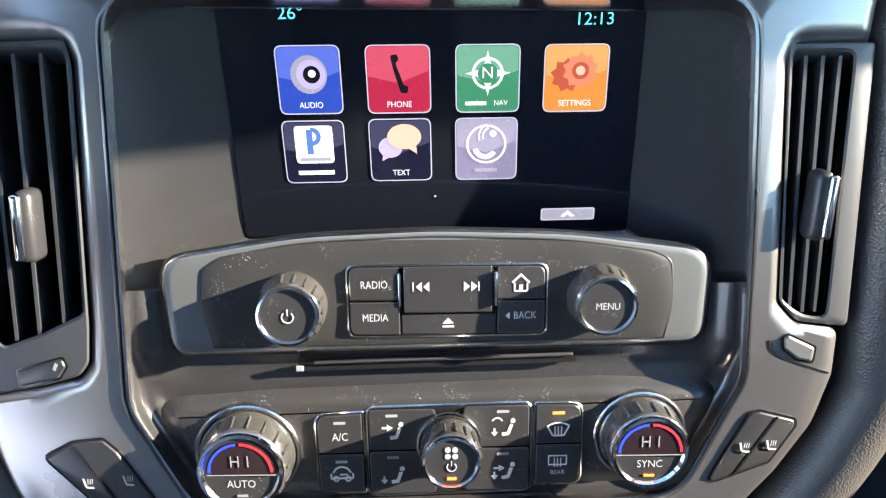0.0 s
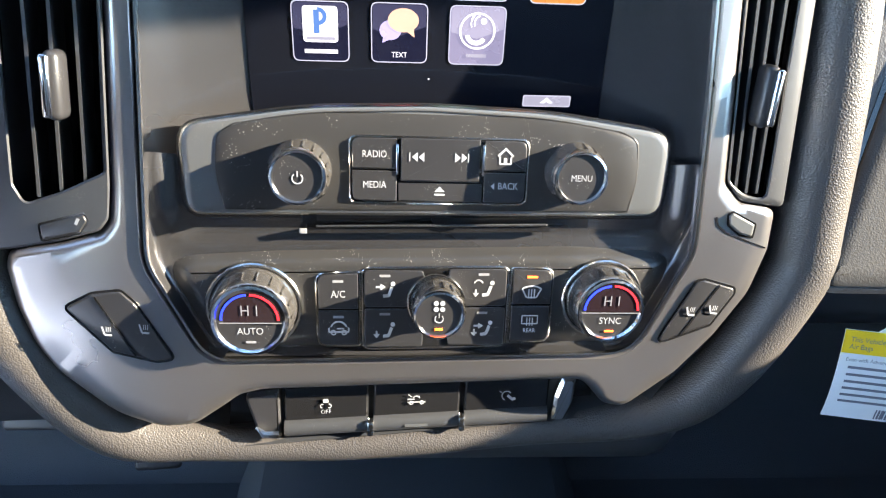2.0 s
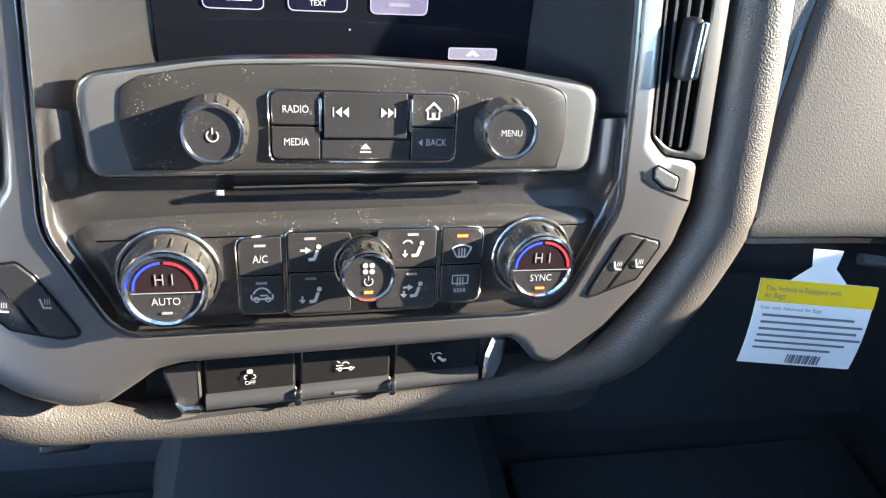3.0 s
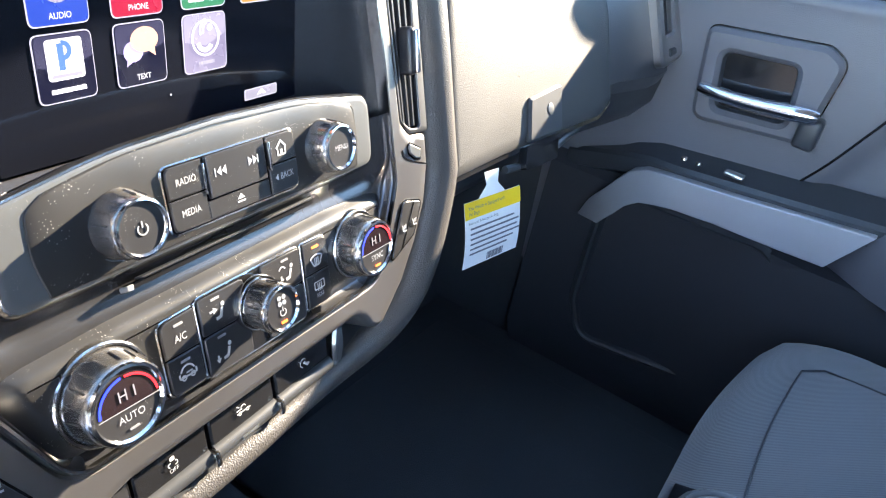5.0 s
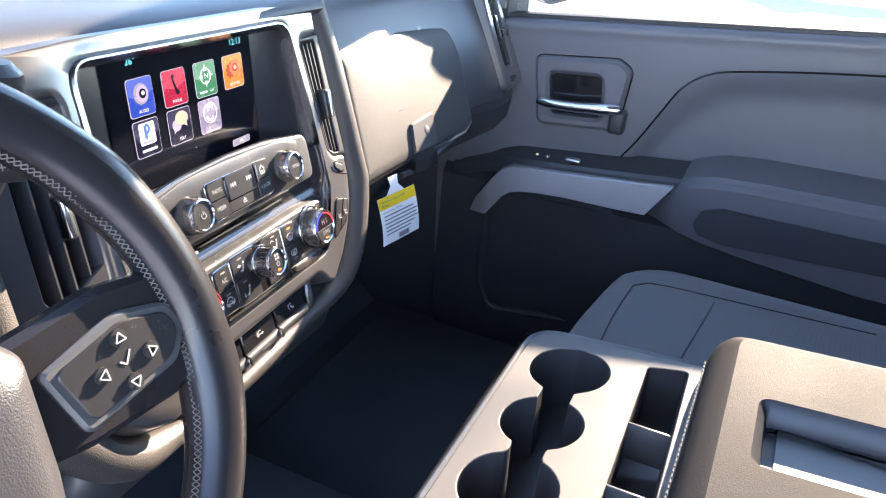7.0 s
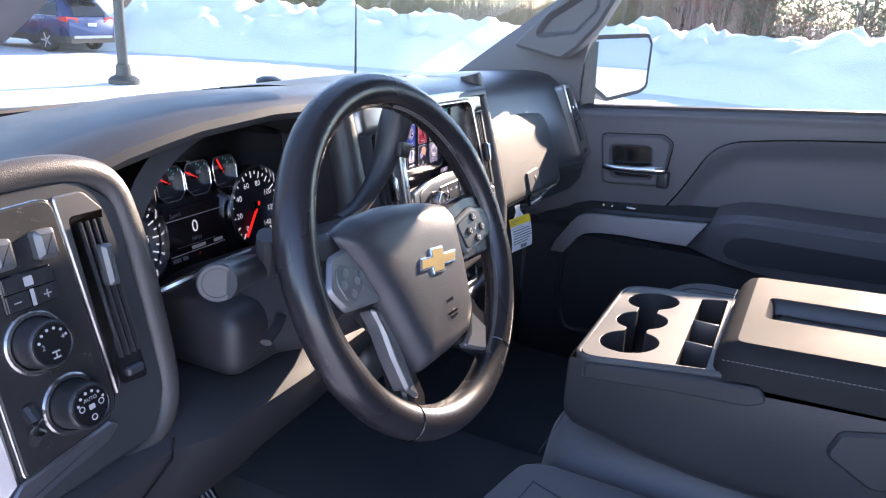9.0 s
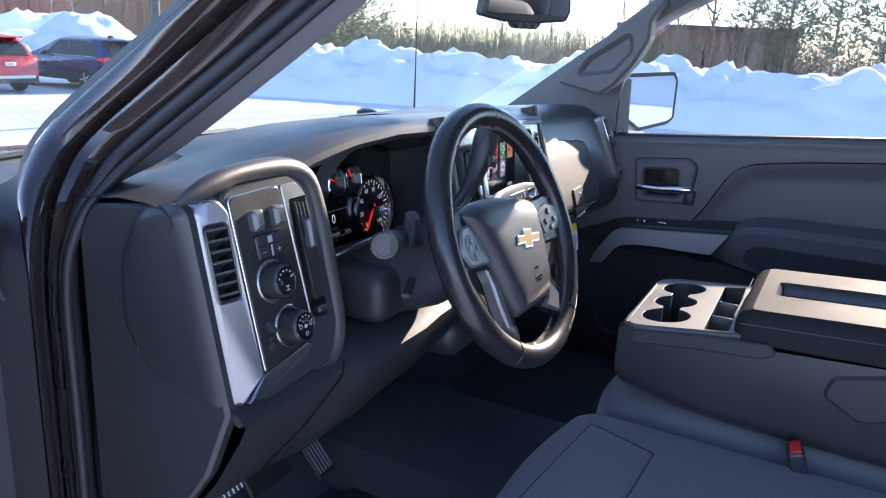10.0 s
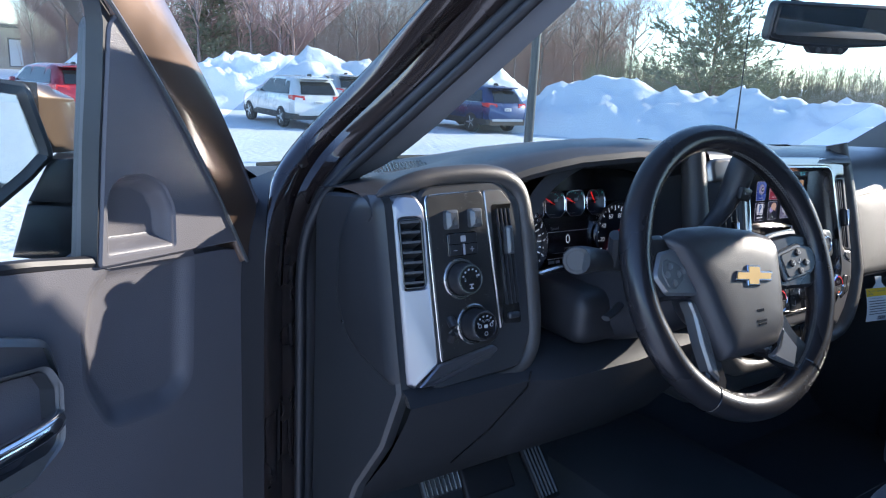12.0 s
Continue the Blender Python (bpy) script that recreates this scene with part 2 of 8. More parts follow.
soft_skin = material("soft_dash_skin", (0.048, 0.049, 0.053), 0.36, bump=0.30, scale=950, grain="leather", vary=0.08, rvary=0.03)
roll_skin = material("leather_roll", (0.062, 0.057, 0.054), 0.38, bump=0.55, scale=900, grain="leather", vary=0.10, rvary=0.03)
hard_plastic = dusty(material("dark_plastic", (0.038, 0.040, 0.044), 0.38, bump=0.10, scale=1800, vary=0.10, rvary=0.03), 0.25)
knee_plastic = dusty(material("grained_knee_plastic", (0.032, 0.033, 0.037), 0.55, bump=0.3, scale=1500, grain="leather", vary=0.10, spec=0.15, rvary=0.03), 0.2)
satin_plastic = dusty(material("satin_grey_plastic", (0.120, 0.126, 0.130), 0.33, metal=0.35, bump=0.04, scale=1500, vary=0.06, rvary=0.02), 0.35)
panel_plastic = dusty(material("matte_panel_plastic", (0.027, 0.0265, 0.0265), 0.36, bump=0.10, scale=2500, vary=0.12, coarse=30, rvary=0.04), 0.95, 700.0)
housing_plastic = dusty(material("satin_housing_plastic", (0.080, 0.079, 0.083), 0.27, metal=0.75, bump=0.04, scale=1500, vary=0.05, rvary=0.02), 0.5)
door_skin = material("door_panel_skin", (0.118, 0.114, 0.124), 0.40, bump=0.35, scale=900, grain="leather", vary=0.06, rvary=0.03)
button_plastic = dusty(material("button_plastic", (0.024, 0.024, 0.026), 0.34, bump=0.06, scale=2500, vary=0.15, rvary=0.03), 0.6, 800.0)
gloss_black = material("gloss_black", (0.012, 0.012, 0.013), 0.12, vary=0.1)
screen_glass = material("screen_glass", (0.006, 0.007, 0.011), 0.10, vary=0.05, spec=0.36, rvary=0.02)
silver = dusty(material("brushed_silver_trim", (0.34, 0.326, 0.318), 0.30, metal=0.90, bump=0.04, scale=1400, vary=0.05, rvary=0.03), 0.3)
strip_silver = material("satin_strip", (0.27, 0.265, 0.28), 0.30, metal=0.85, bump=0.03, scale=1400, vary=0.05, rvary=0.03)
band_silver = material("satin_silver_band", (0.46, 0.45, 0.46), 0.38, metal=0.45, bump=0.03, scale=1400, vary=0.05, rvary=0.03)
chrome = material("chrome", (0.78, 0.78, 0.80), 0.12, metal=1.0, vary=0.03, rvary=0.03)
dark_chrome = material("smoked_chrome", (0.60, 0.59, 0.57), 0.2, metal=1.0, vary=0.05)
knob_metal = material("knob_metal", (0.34, 0.325, 0.31), 0.20, metal=0.9, bump=0.03, scale=1500, vary=0.08)
white_print = material("white_print", (0.36, 0.37, 0.38), 0.5, emit=0.016, vary=0.02)
dim_print = material("grey_print", (0.24, 0.24, 0.25), 0.5, vary=0.04)
wheel_leather = material("smooth_leather", (0.017, 0.016, 0.018), 0.27, bump=0.12, scale=1300, grain="leather", vary=0.10, rvary=0.05)
stitch = material("grey_stitching", (0.15, 0.14, 0.13), 0.8, vary=0.1)
fabric = material("seat_fabric", (0.140, 0.145, 0.156), 0.85, bump=0.6, scale=1500, grain="weave", vary=0.12, sheen=0.3)
fabric_plain = material("seat_bolster_cloth", (0.125, 0.130, 0.142), 0.85, bump=0.35, scale=1900, vary=0.10, sheen=0.3)
vinyl = material("black_vinyl", (0.035, 0.036, 0.041), 0.36, bump=0.30, scale=1000, grain="leather", vary=0.06, rvary=0.03)
glovebox_skin = material("grained_lid_skin", (0.062, 0.061, 0.060), 0.52, bump=0.30, scale=950, grain="leather", vary=0.08, spec=0.16, rvary=0.03)
# deep shade of the lower door put into the colour; column shroud shares it
dark_shade_skin = material("dark_shade_plastic", (0.030, 0.031, 0.036), 0.5, bump=0.2, scale=1500, vary=0.10, spec=0.3, rvary=0.03)
lid_vinyl = material("worn_lid_vinyl", (0.029, 0.0285, 0.0295), 0.60, bump=0.28, scale=1000, grain="leather", vary=0.10, spec=0.035, rvary=0.03)
carpet = material("dark_carpet", (0.050, 0.058, 0.068), 0.95, bump=0.9, scale=700, vary=0.25, sheen=0.05)
rubber = material("black_rubber", (0.020, 0.020, 0.023), 0.5, bump=0.06, scale=900, vary=0.12, rvary=0.03)
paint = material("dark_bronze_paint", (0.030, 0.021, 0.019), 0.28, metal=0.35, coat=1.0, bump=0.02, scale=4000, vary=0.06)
# the same truck paint, lightened: sunlight is put into the colour
paint_lit = material("bronze_paint_sunlit", (0.105, 0.066, 0.045), 0.36, metal=0.55, coat=0.9, bump=0.05, scale=3500, vary=0.10)
headliner = material("grey_headliner_cloth", (0.20, 0.20, 0.205), 0.9, bump=0.4, scale=1500, vary=0.05)
pillar_trim = material("grey_pillar_trim", (0.120, 0.122, 0.130), 0.6, bump=0.2, scale=1500, vary=0.06)
mirror = material("mirror_glass", (0.82, 0.84, 0.85), 0.02, metal=1.0, vary=0.0, rvary=0)
car_glass = glass("clear_car_glass", (0.96, 1.0, 0.98))
tinted_glass = glass("privacy_glass", (0.20, 0.21, 0.20))
# dust film on the windscreen; pale green haze put into its colour
screen_film = glass("dusty_hazy_windscreen_glass", (0.80, 0.90, 0.84))
nt = screen_film.node_tree
dust = nt.nodes.new("ShaderNodeBsdfDiffuse")
dust.inputs[0].default_value = (0.78, 0.84, 0.76, 1)
film = nt.nodes.new("ShaderNodeMixShader")
film.inputs[0].default_value = 0.15
last = nt.nodes["Material Output"].inputs[0].links[0].from_socket
nt.links.new(last, film.inputs[1])
nt.links.new(dust.outputs[0], film.inputs[2])
nt.links.new(film.outputs[0], nt.nodes["Material Output"].inputs[0])

# ---- outdoors: ground, snow, sky side ----
GROUND = -0.55
snow = material("snow", (0.80, 0.82, 0.86), 0.75, bump=0.5, scale=9, vary=0.04, coarse=1.5, spec=0.3)
packed = material("packed_snow", (0.74, 0.76, 0.80), 0.7, bump=0.6, scale=6, vary=0.10, coarse=0.6, spec=0.3)


bm = bmesh.new()
R = [0, 3, 6, 10, 15, 22, 32, 45, 70, 120, 300, 900, 2500]
rows = []
for r in R:
    rows.append([bm.verts.new((r * math.cos(a), r * math.sin(a), GROUND + (0.02 * noise.noise((r * math.cos(a) * 0.4, r * math.sin(a) * 0.4, 0)) if r < 60 else 0)))
                 for a in [2 * math.pi * k / 72 for k in range(72 if r else 1)]])
for a, b in zip(rows, rows[1:]):
    for k in range(72):
        bm.faces.new((a[0], b[k - 1], b[k]) if len(a) == 1 else (a[k - 1], b[k - 1], b[k], a[k]))
tagged(part("ground", bm, packed), "car park covered with packed white snow", "ground", kind="structure")


def snowbank(name, pts, width, height, seed, label):
    """A ploughed heap of snow along a line; lumpy crest and blocks."""
    path = smooth_path([(x, y, 0) for x, y in pts], 26)
    rings = []
    for i, p in enumerate(path):
        a, b = path[max(i - 1, 0)], path[min(i + 1, len(path) - 1)]
        t = (b - a).normalized()
        s = Vector((t.y, -t.x, 0))
        end = min(1, min((p - path[0]).length, (p - path[-1]).length) / 3.5 + 0.15)
        ring = []
        for k in range(33):
            u = -1 + 2 * k / 32
            prof = max(0, 1 - abs(u) ** 1.7) ** 0.8
            q = p + s * u * width * 0.5
            h = height * prof * end * (0.85 + 0.35 * noise.noise((p.x * 0.17 + seed, p.y * 0.17, 0)))
            lump = noise.fractal((q.x * 0.9, q.y * 0.9, seed), 0.9, 2.2, 5) * 0.42 * prof
            blk = max(0, noise.cell((q.x * 1.6, q.y * 1.6, seed)) - 0.40) * 0.50 * prof
            ring.append(Vector((q.x, q.y, GROUND - 0.05 + max(0, h + lump * end * height / 2 + blk * end))))
        rings.append(ring)
    bm = loft(rings, closed=False)
    return tagged(part(name, bm, snow, sharp=60), label, "snowbank")


snowbank("snowbank", [(2, 33), (8, 35), (14, 33), (20, 31.5), (25, 28)], 8, 2.75, 3.1, "long heap of ploughed snow behind the parked cars")
snowbank("snowbank", [(19, 25), (22.5, 18.5), (24.5, 13), (25.5, 6), (25, 0), (24, -9), (22, -22), (14, -32), (2, -36), (-12, -35)], 8.5, 2.15, 7.7, "high ploughed snowbank, bluish in the shade")

# ---- cab shell ----
face_ = lean(0.300, 1.235, 0.27)     # face of the centre stack


def S0(u, v, d=0.0):
    """The stack's face, turned a little."""
    return face_(u, v, d - 0.058 * u)


def S(u, v, d=0.0):
    """The same, with raised layers narrowing slightly towards the cabin."""
    e = d - 0.058 * u
    return face_(u * (1 - 2.6 * e), v + 0.30 * e, e)


gb_ = lean(0.309, 1.309, 0.47)     # glovebox lid


def GB(u, v, d=0.0):
    """The glovebox lid, set back a little from the centre stack."""
    return gb_(u, v, d) + Vector((0.029, 0.024, -0.015))


LP = lean(0.314, 1.253, 0.23)     # panel at the driver's end

bm = rbox(-0.84, 0.84, -1.0, 0.75, 0.70, 0.74, 0.01)
tagged(part("floor", bm, carpet), "dark carpeted cab floor", "floor", kind="structure")
# toe board and tunnel
bm = loft([[(x, 0.60, 0.74), (x, 0.74, 0.86), (x, 0.92, 1.25), (x, 0.94, 1.37), (x, 1.0, 1.37), (x, 1.0, 0.70)] for x in (-0.84, 0.84)])
tagged(part("firewall", bm, carpet), "dark carpeted toe board under the dash", "wall", kind="structure")
bm = loft([[(-0.22, y, 0.73), (-0.17, y, 0.82), (-0.10, y, 0.85), (0.10, y, 0.85), (0.17, y, 0.82), (0.22, y, 0.73)] for y in (0.9, 0.3, -0.9)])
tagged(part("floor_tunnel", bm, carpet), "carpeted hump in the middle of the floor", "floor", kind="structure")


def interp(x, table):
    for (a, va), (b, vb) in zip(table, table[1:]):
        if x <= b:
            t = max(0, min(1, (x - a) / (b - a)))
            return va + (vb - va) * t
    return table[-1][1]


dash = thing("dashboard", (0, 0.6, 1.2), "dark grey soft-touch pickup dashboard with silver trim", "dashboard")
CREST = [(-0.80, 1.462), (-0.68, 1.478), (-0.62, 1.487), (-0.55, 1.504), (-0.47, 1.515), (-0.36, 1.520), (-0.25, 1.516), (-0.12, 1.508), (0, 1.503), (0.3, 1.497), (0.74, 1.483)]
xs = [-0.79, -0.76, -0.72, -0.68, -0.64, -0.60, -0.56, -0.52, -0.47, -0.42, -0.36, -0.30, -0.25, -0.21]
# driver's half: top pad ending in the hood over the gauges
rings = []
for x in xs:
    z = interp(x, CREST)
    k = 1 if -0.60 < x else 0
    rings.append([(x, 1.02, 1.36), (x, 0.80, 1.440), (x, 0.62, z - 0.028 - 0.012 * (1 - k)), (x, 0.52, z - 0.010), (x, 0.45, z), (x, 0.41, z), (x, 0.39, z - 0.004), (x, 0.378, z - 0.012), (x, 0.376, z - 0.020), (x, 0.382, z - 0.028), (x, 0.40, z - 0.030)])
part("top_pad", loft(rings, closed=False), soft_skin, dash)
rings = []
for x in [-0.21, -0.15, -0.07, 0.0, 0.07, 0.15, 0.21]:
    z = interp(x, CREST)
    rings.append([(x, 1.02, 1.36), (x, 0.80, 1.442), (x, 0.62, z - 0.022), (x, 0.52, z - 0.006), (x, 0.45, z), (x, 0.41, z), (x, 0.39, z - 0.003), (x, 0.375, z - 0.008), (x, 0.368, z - 0.014), (x, 0.366, z - 0.020), (x, 0.40, z - 0.05)])
part("top_pad", loft(rings, closed=False), soft_skin, dash)
# passenger's half
rings = []
for x in [0.205, 0.215, 0.225, 0.245, 0.27, 0.32, 0.40, 0.50, 0.60, 0.68, 0.72, 0.745]:
    z = interp(x, CREST)
    e = interp(x, [(0.205, 0.044), (0.225, 0.030), (0.245, 0.026), (0.58, 0.026), (0.68, 0.0), (0.72, 0.0), (0.745, 0.02)])
    rings.append([(x, 1.02, 1.36), (x, 0.80, 1.442), (x, 0.60, z - 0.012), (x, 0.50, z - 0.001), (x, 0.45 + e, z), (x, 0.42 + e, z - 0.006), (x, 0.396 + e, z - 0.022), (x, 0.378 + e, z - 0.044), (x, 0.345 + e, 1.375), (x, 0.315 + e, 1.309), (x, 0.308 + e, 1.286), (x, 0.315 + e, 1.268), (x, 0.35 + e, 1.25)])
part("passenger_pad", loft(rings, closed=False), soft_skin, dash)
rings = []
for x in [0.20, 0.23, 0.26, 0.32, 0.45, 0.60, 0.745]:
    e = interp(x, [(0.20, 0.050), (0.23, 0.030), (0.26, 0.024), (0.58, 0.024), (0.70, 0.0)])
    rings.append([(x, 0.325 + e, 1.30), (x, 0.317 + e, 1.270), (x, 0.322 + e, 1.235), (x, 0.345 + e, 1.205), (x, 0.42, 1.165), (x, 0.58, 1.10), (x, 0.70, 1.10)])
part("lower_panel", loft(rings, closed=False), hard_plastic, dash)

# ---- centre stack ----
stack = thing("center_stack", (0, 0.33, 1.17), "silver-framed centre stack with touch screen, radio and climate controls", "control panel")
HOLE = rpoly([(0.141, 1.474), (0.147, 1.38), (0.150, 1.300), (0.122, 1.2385), (-0.124, 1.2365), (-0.153, 1.292), (-0.147, 1.38), (-0.141, 1.474)], [0.02, 0.2, 0.03, 0.025, 0.025, 0.03, 0.2, 0.02], 5)
BEZEL = rpoly([(0.1930, 1.492), (0.1905, 1.4580), (0.1590, 1.4570), (0.1555, 1.4480), (0.1600, 1.385), (0.1628, 1.3385), (0.1720, 1.3285), (0.1930, 1.3255), (0.193, 1.302), (0.186, 1.276), (0.170, 1.250), (0.150, 1.226), (0.121, 1.203), (0.108, 1.206), (0.094, 1.2225), (-0.094, 1.2185), (-0.107, 1.2155), (-0.117, 1.2085), (-0.134, 1.1975), (-0.153, 1.196), (-0.178, 1.205), (-0.2068, 1.2295), (-0.217, 1.246), (-0.2228, 1.266), (-0.2252, 1.289), (-0.2222, 1.2975), (-0.1940, 1.3024), (-0.1735, 1.3080), (-0.1680, 1.3150), (-0.1654, 1.3321), (-0.1621, 1.3731), (-0.1562, 1.4473), (-0.1590, 1.4565), (-0.2150, 1.4585), (-0.2180, 1.492)],
              [0.01, 0.004, 0.006, 0.006, 0.1, 0.006, 0.01, 0.006, 0.02, 0.03, 0.03, 0.03, 0.012, 0.012, 0.014, 0.014, 0.012, 0.03, 0.02, 0.03, 0.05, 0.03, 0.04, 0.03, 0.008, 0.006, 0.1, 0.008, 0.008, 0.1, 0.1, 0.006, 0.006, 0.004, 0.01], 4)
bm = plate(lambda u, v, d=0.0: Vector((u, v, d)), BEZEL, -0.03, 0.006, [HOLE], c=0.0030)
bmesh.ops.subdivide_edges(bm, edges=[e for e in bm.edges if e.calc_length() > 0.008], cuts=4, use_grid_fill=True)
bmesh.ops.triangulate(bm, faces=bm.faces)


def crowned(u):
    """How far the trim falls away towards the driver's side and at its right edge."""
    return 2.2 * max(0.0, -0.150 - u) ** 2 + 1.0 * max(0.0, u - 0.165) ** 2


for w in bm.verts:
    w.co = S(w.co.x, w.co.y, w.co.z - crowned(w.co.x))
part("bezel", bm, silver, stack, "brushed silver trim frame", sharp=50)
# thin dark line and bright edge that border the opening
bm = bmesh.new()
hole_in = inset(HOLE, 0.0022)
loft([[S(u, v, 0.0045) for u, v in inset(HOLE, -0.001)], [S(u, v, 0.0085) for u, v in inset(HOLE, -0.0004)], [S(u, v, 0.0085) for u, v in inset(HOLE, 0.001)], [S(u, v, -0.004) for u, v in hole_in]], caps=False, bm=bm)
part("edge_strip", bm, dark_chrome, stack, "bright strip along the trim edge")
# recess round the screen, then the lower housing
ra = rpoly([(-0.1475, 1.340), (0.1475, 1.340), (0.1395, 1.4725), (-0.1395, 1.4725)], [0.006, 0.006, 0.018, 0.018], 5)
rb = rpoly([(-0.097, 1.3575), (0.097, 1.3575), (0.0955, 1.480), (-0.0955, 1.480)], [0.002, 0.002, 0.003, 0.003], 5)
scr_ = lean(0.367, 1.365, 0.08)


def SCR(u, v, d=0.0):
    """The glass of the screen."""
    e = d - 0.058 * u
    return scr_(u * (1 - 2.6 * e), v + 0.25 * e, e)



part("screen_recess", loft([[S(u, v, 0.004 if v > 1.365 else -0.0036) for u, v in inset(ra, -0.002)], [S(u, v, -0.004) for u, v in ra], [(S(*a, -0.004) * 0.62 + SCR(*b) * 0.38 + Vector((0, 0.003, 0))) for a, b in zip(ra, rb)], [SCR(u, v, -0.001) for u, v in rb]], caps=False), housing_plastic, stack, "grey tapered screen surround")
low = rpoly([(-0.1480, 1.350), (-0.1535, 1.293), (-0.1245, 1.236), (0.1225, 1.238), (0.1505, 1.301), (0.1480, 1.350)], [0.004, 0.03, 0.025, 0.025, 0.03, 0.004], 5)


def across(pts, v):
    """Where a level line crosses an outline: its outermost places."""
    us = [a[0] + (b[0] - a[0]) * (v - a[1]) / (b[1] - a[1]) for a, b in zip(pts, pts[1:] + pts[:1]) if (a[1] - v) * (b[1] - v) < 0]
    return min(us), max(us)


def sheet(f, pts, depth, nu=40, nv=24, bm=None):
    """A smooth skin inside an outline; depth(u, v, e) tells its height at e metres from the edge."""
    bm = bm or bmesh.new()
    vs_ = [q[1] for q in pts]
    lo, hi = min(vs_), max(vs_)
    rows_ = []
    for j in range(nv + 1):
        v = lo + (hi - lo) * (0.5 - 0.5 * math.cos(math.pi * (j + 0.15) / (nv + 0.3)))
        a, b = across(pts, v)
        line_ = []
        for i in range(nu + 1):
            u = a + (b - a) * (0.5 - 0.5 * math.cos(math.pi * i / nu))
            line_.append(bm.verts.new(f(u, v, depth(u, v, max(0.0, min(u - a, b - u, (v - lo) * 1.2, (hi - v) * 1.2))))))
        rows_.append(line_)
    for a, b in zip(rows_, rows_[1:]):
        for i in range(nu):
            bm.faces.new((a[i], a[i + 1], b[i + 1], b[i]))
    return bm


def swell(u, v, e):
    """Depth of the housing: it rises to its edge, to the shoulders beside the radio, and sinks along the disc slot."""
    k, h = min(1, max(0, (abs(u) - 0.129) / 0.015)), min(1, max(0, (v - 1.300) / 0.020))
    shoulder = 0.0070 * k * k * (3 - 2 * k) * h * h * (3 - 2 * h)
    groove = -0.0030 * math.exp(-((v - 1.311) / 0.007) ** 2) * (1 if abs(u) < 0.12 else math.exp(-((abs(u) - 0.12) / 0.012) ** 2))
    return -0.0040 + max(0.0090 * math.exp(-(e / 0.0055) ** 2), shoulder) + groove


bm = bmesh.new()
grid = []
for j in range(35):
    v = 1.2388 + (1.3490 - 1.2388) * j / 34
    u0, u1 = across(inset(low, 0.0002), v)
    row_ = []
    for i in range(61):
        k = 0.5 - 0.5 * math.cos(math.pi * i / 60)
        u = u0 + (u1 - u0) * k
        e = min(u - u0, u1 - u, (v - 1.2375) * 1.3)
        row_.append(bm.verts.new(S(u, v, swell(u, v, e))))
    grid.append(row_)
for a, b in zip(grid, grid[1:]):
    for i in range(60):
        bm.faces.new((a[i], a[i + 1], b[i + 1], b[i]))
part("housing", bm, housing_plastic, stack, "satin grey housing", sharp=70)
part("housing_back", plate(S, low, -0.016, -0.012), housing_plastic, stack)

# touch screen with its lit tiles
screen = part("screen", plate(SCR, rrect(-0.0965, 1.359, 0.0965, 1.480, 0.002), -0.004, 0.0), screen_glass, stack, "black touch screen, switched on")


def lit(name, color, strength=0.55):
    return material(name, tuple(c * 0.9 for c in color), 0.25, vary=0.06, emit=strength * 0.24, coarse=60, soak=0.12)


tile_rim = lit("tile_rim", (0.55, 0.55, 0.66))
tile_mats = {"blue": lit("tile_blue", (0.03, 0.075, 0.46)), "red": lit("tile_red", (0.46, 0.022, 0.06)), "green": lit("tile_green", (0.05, 0.26, 0.13)), "orange": lit("tile_orange", (0.72, 0.27, 0.05)),
             "black": lit("tile_black", (0.010, 0.011, 0.03)), "lilac": lit("tile_lilac", (0.26, 0.24, 0.36))}
tile_light = {"blue": lit("gloss_blue", (0.10, 0.16, 0.62)), "red": lit("gloss_red", (0.62, 0.08, 0.13)), "green": lit("gloss_green", (0.16, 0.40, 0.26)), "orange": lit("gloss_orange", (0.80, 0.38, 0.12)),
              "black": lit("gloss_dark", (0.05, 0.05, 0.10)), "lilac": lit("gloss_lilac", (0.36, 0.34, 0.46))}
lit_white = lit("lit_white", (0.85, 0.85, 0.9), 0.7)
lit_cyan = lit("lit_cyan", (0.10, 0.62, 0.72), 0.8)
lit_grey = lit("lit_grey", (0.40, 0.39, 0.48), 0.5)
lit_peach = lit("lit_peach", (0.80, 0.50, 0.36), 0.6)
lit_violet = lit("lit_violet", (0.48, 0.42, 0.72), 0.6)
lit_rust = lit("lit_rust", (0.50, 0.10, 0.05), 0.55)
lit_dark = lit("lit_dark", (0.02, 0.02, 0.025), 0.2)


def arc(cx, cy, r, w, a0, a1, n=14):
    a = [radians(a0 + (a1 - a0) * k / n) for k in range(n + 1)]
    return [(cx + (r + w / 2) * math.cos(t), cy + (r + w / 2) * math.sin(t)) for t in a] + [(cx + (r - w / 2) * math.cos(t), cy + (r - w / 2) * math.sin(t)) for t in reversed(a)]


def star(cx, cy, n, r0, r1, turn=0.0):
    return [(cx + (r0 if k % 2 else r1) * math.sin(math.pi * k / n + turn), cy + (r0 if k % 2 else r1) * math.cos(math.pi * k / n + turn)) for k in range(2 * n)]


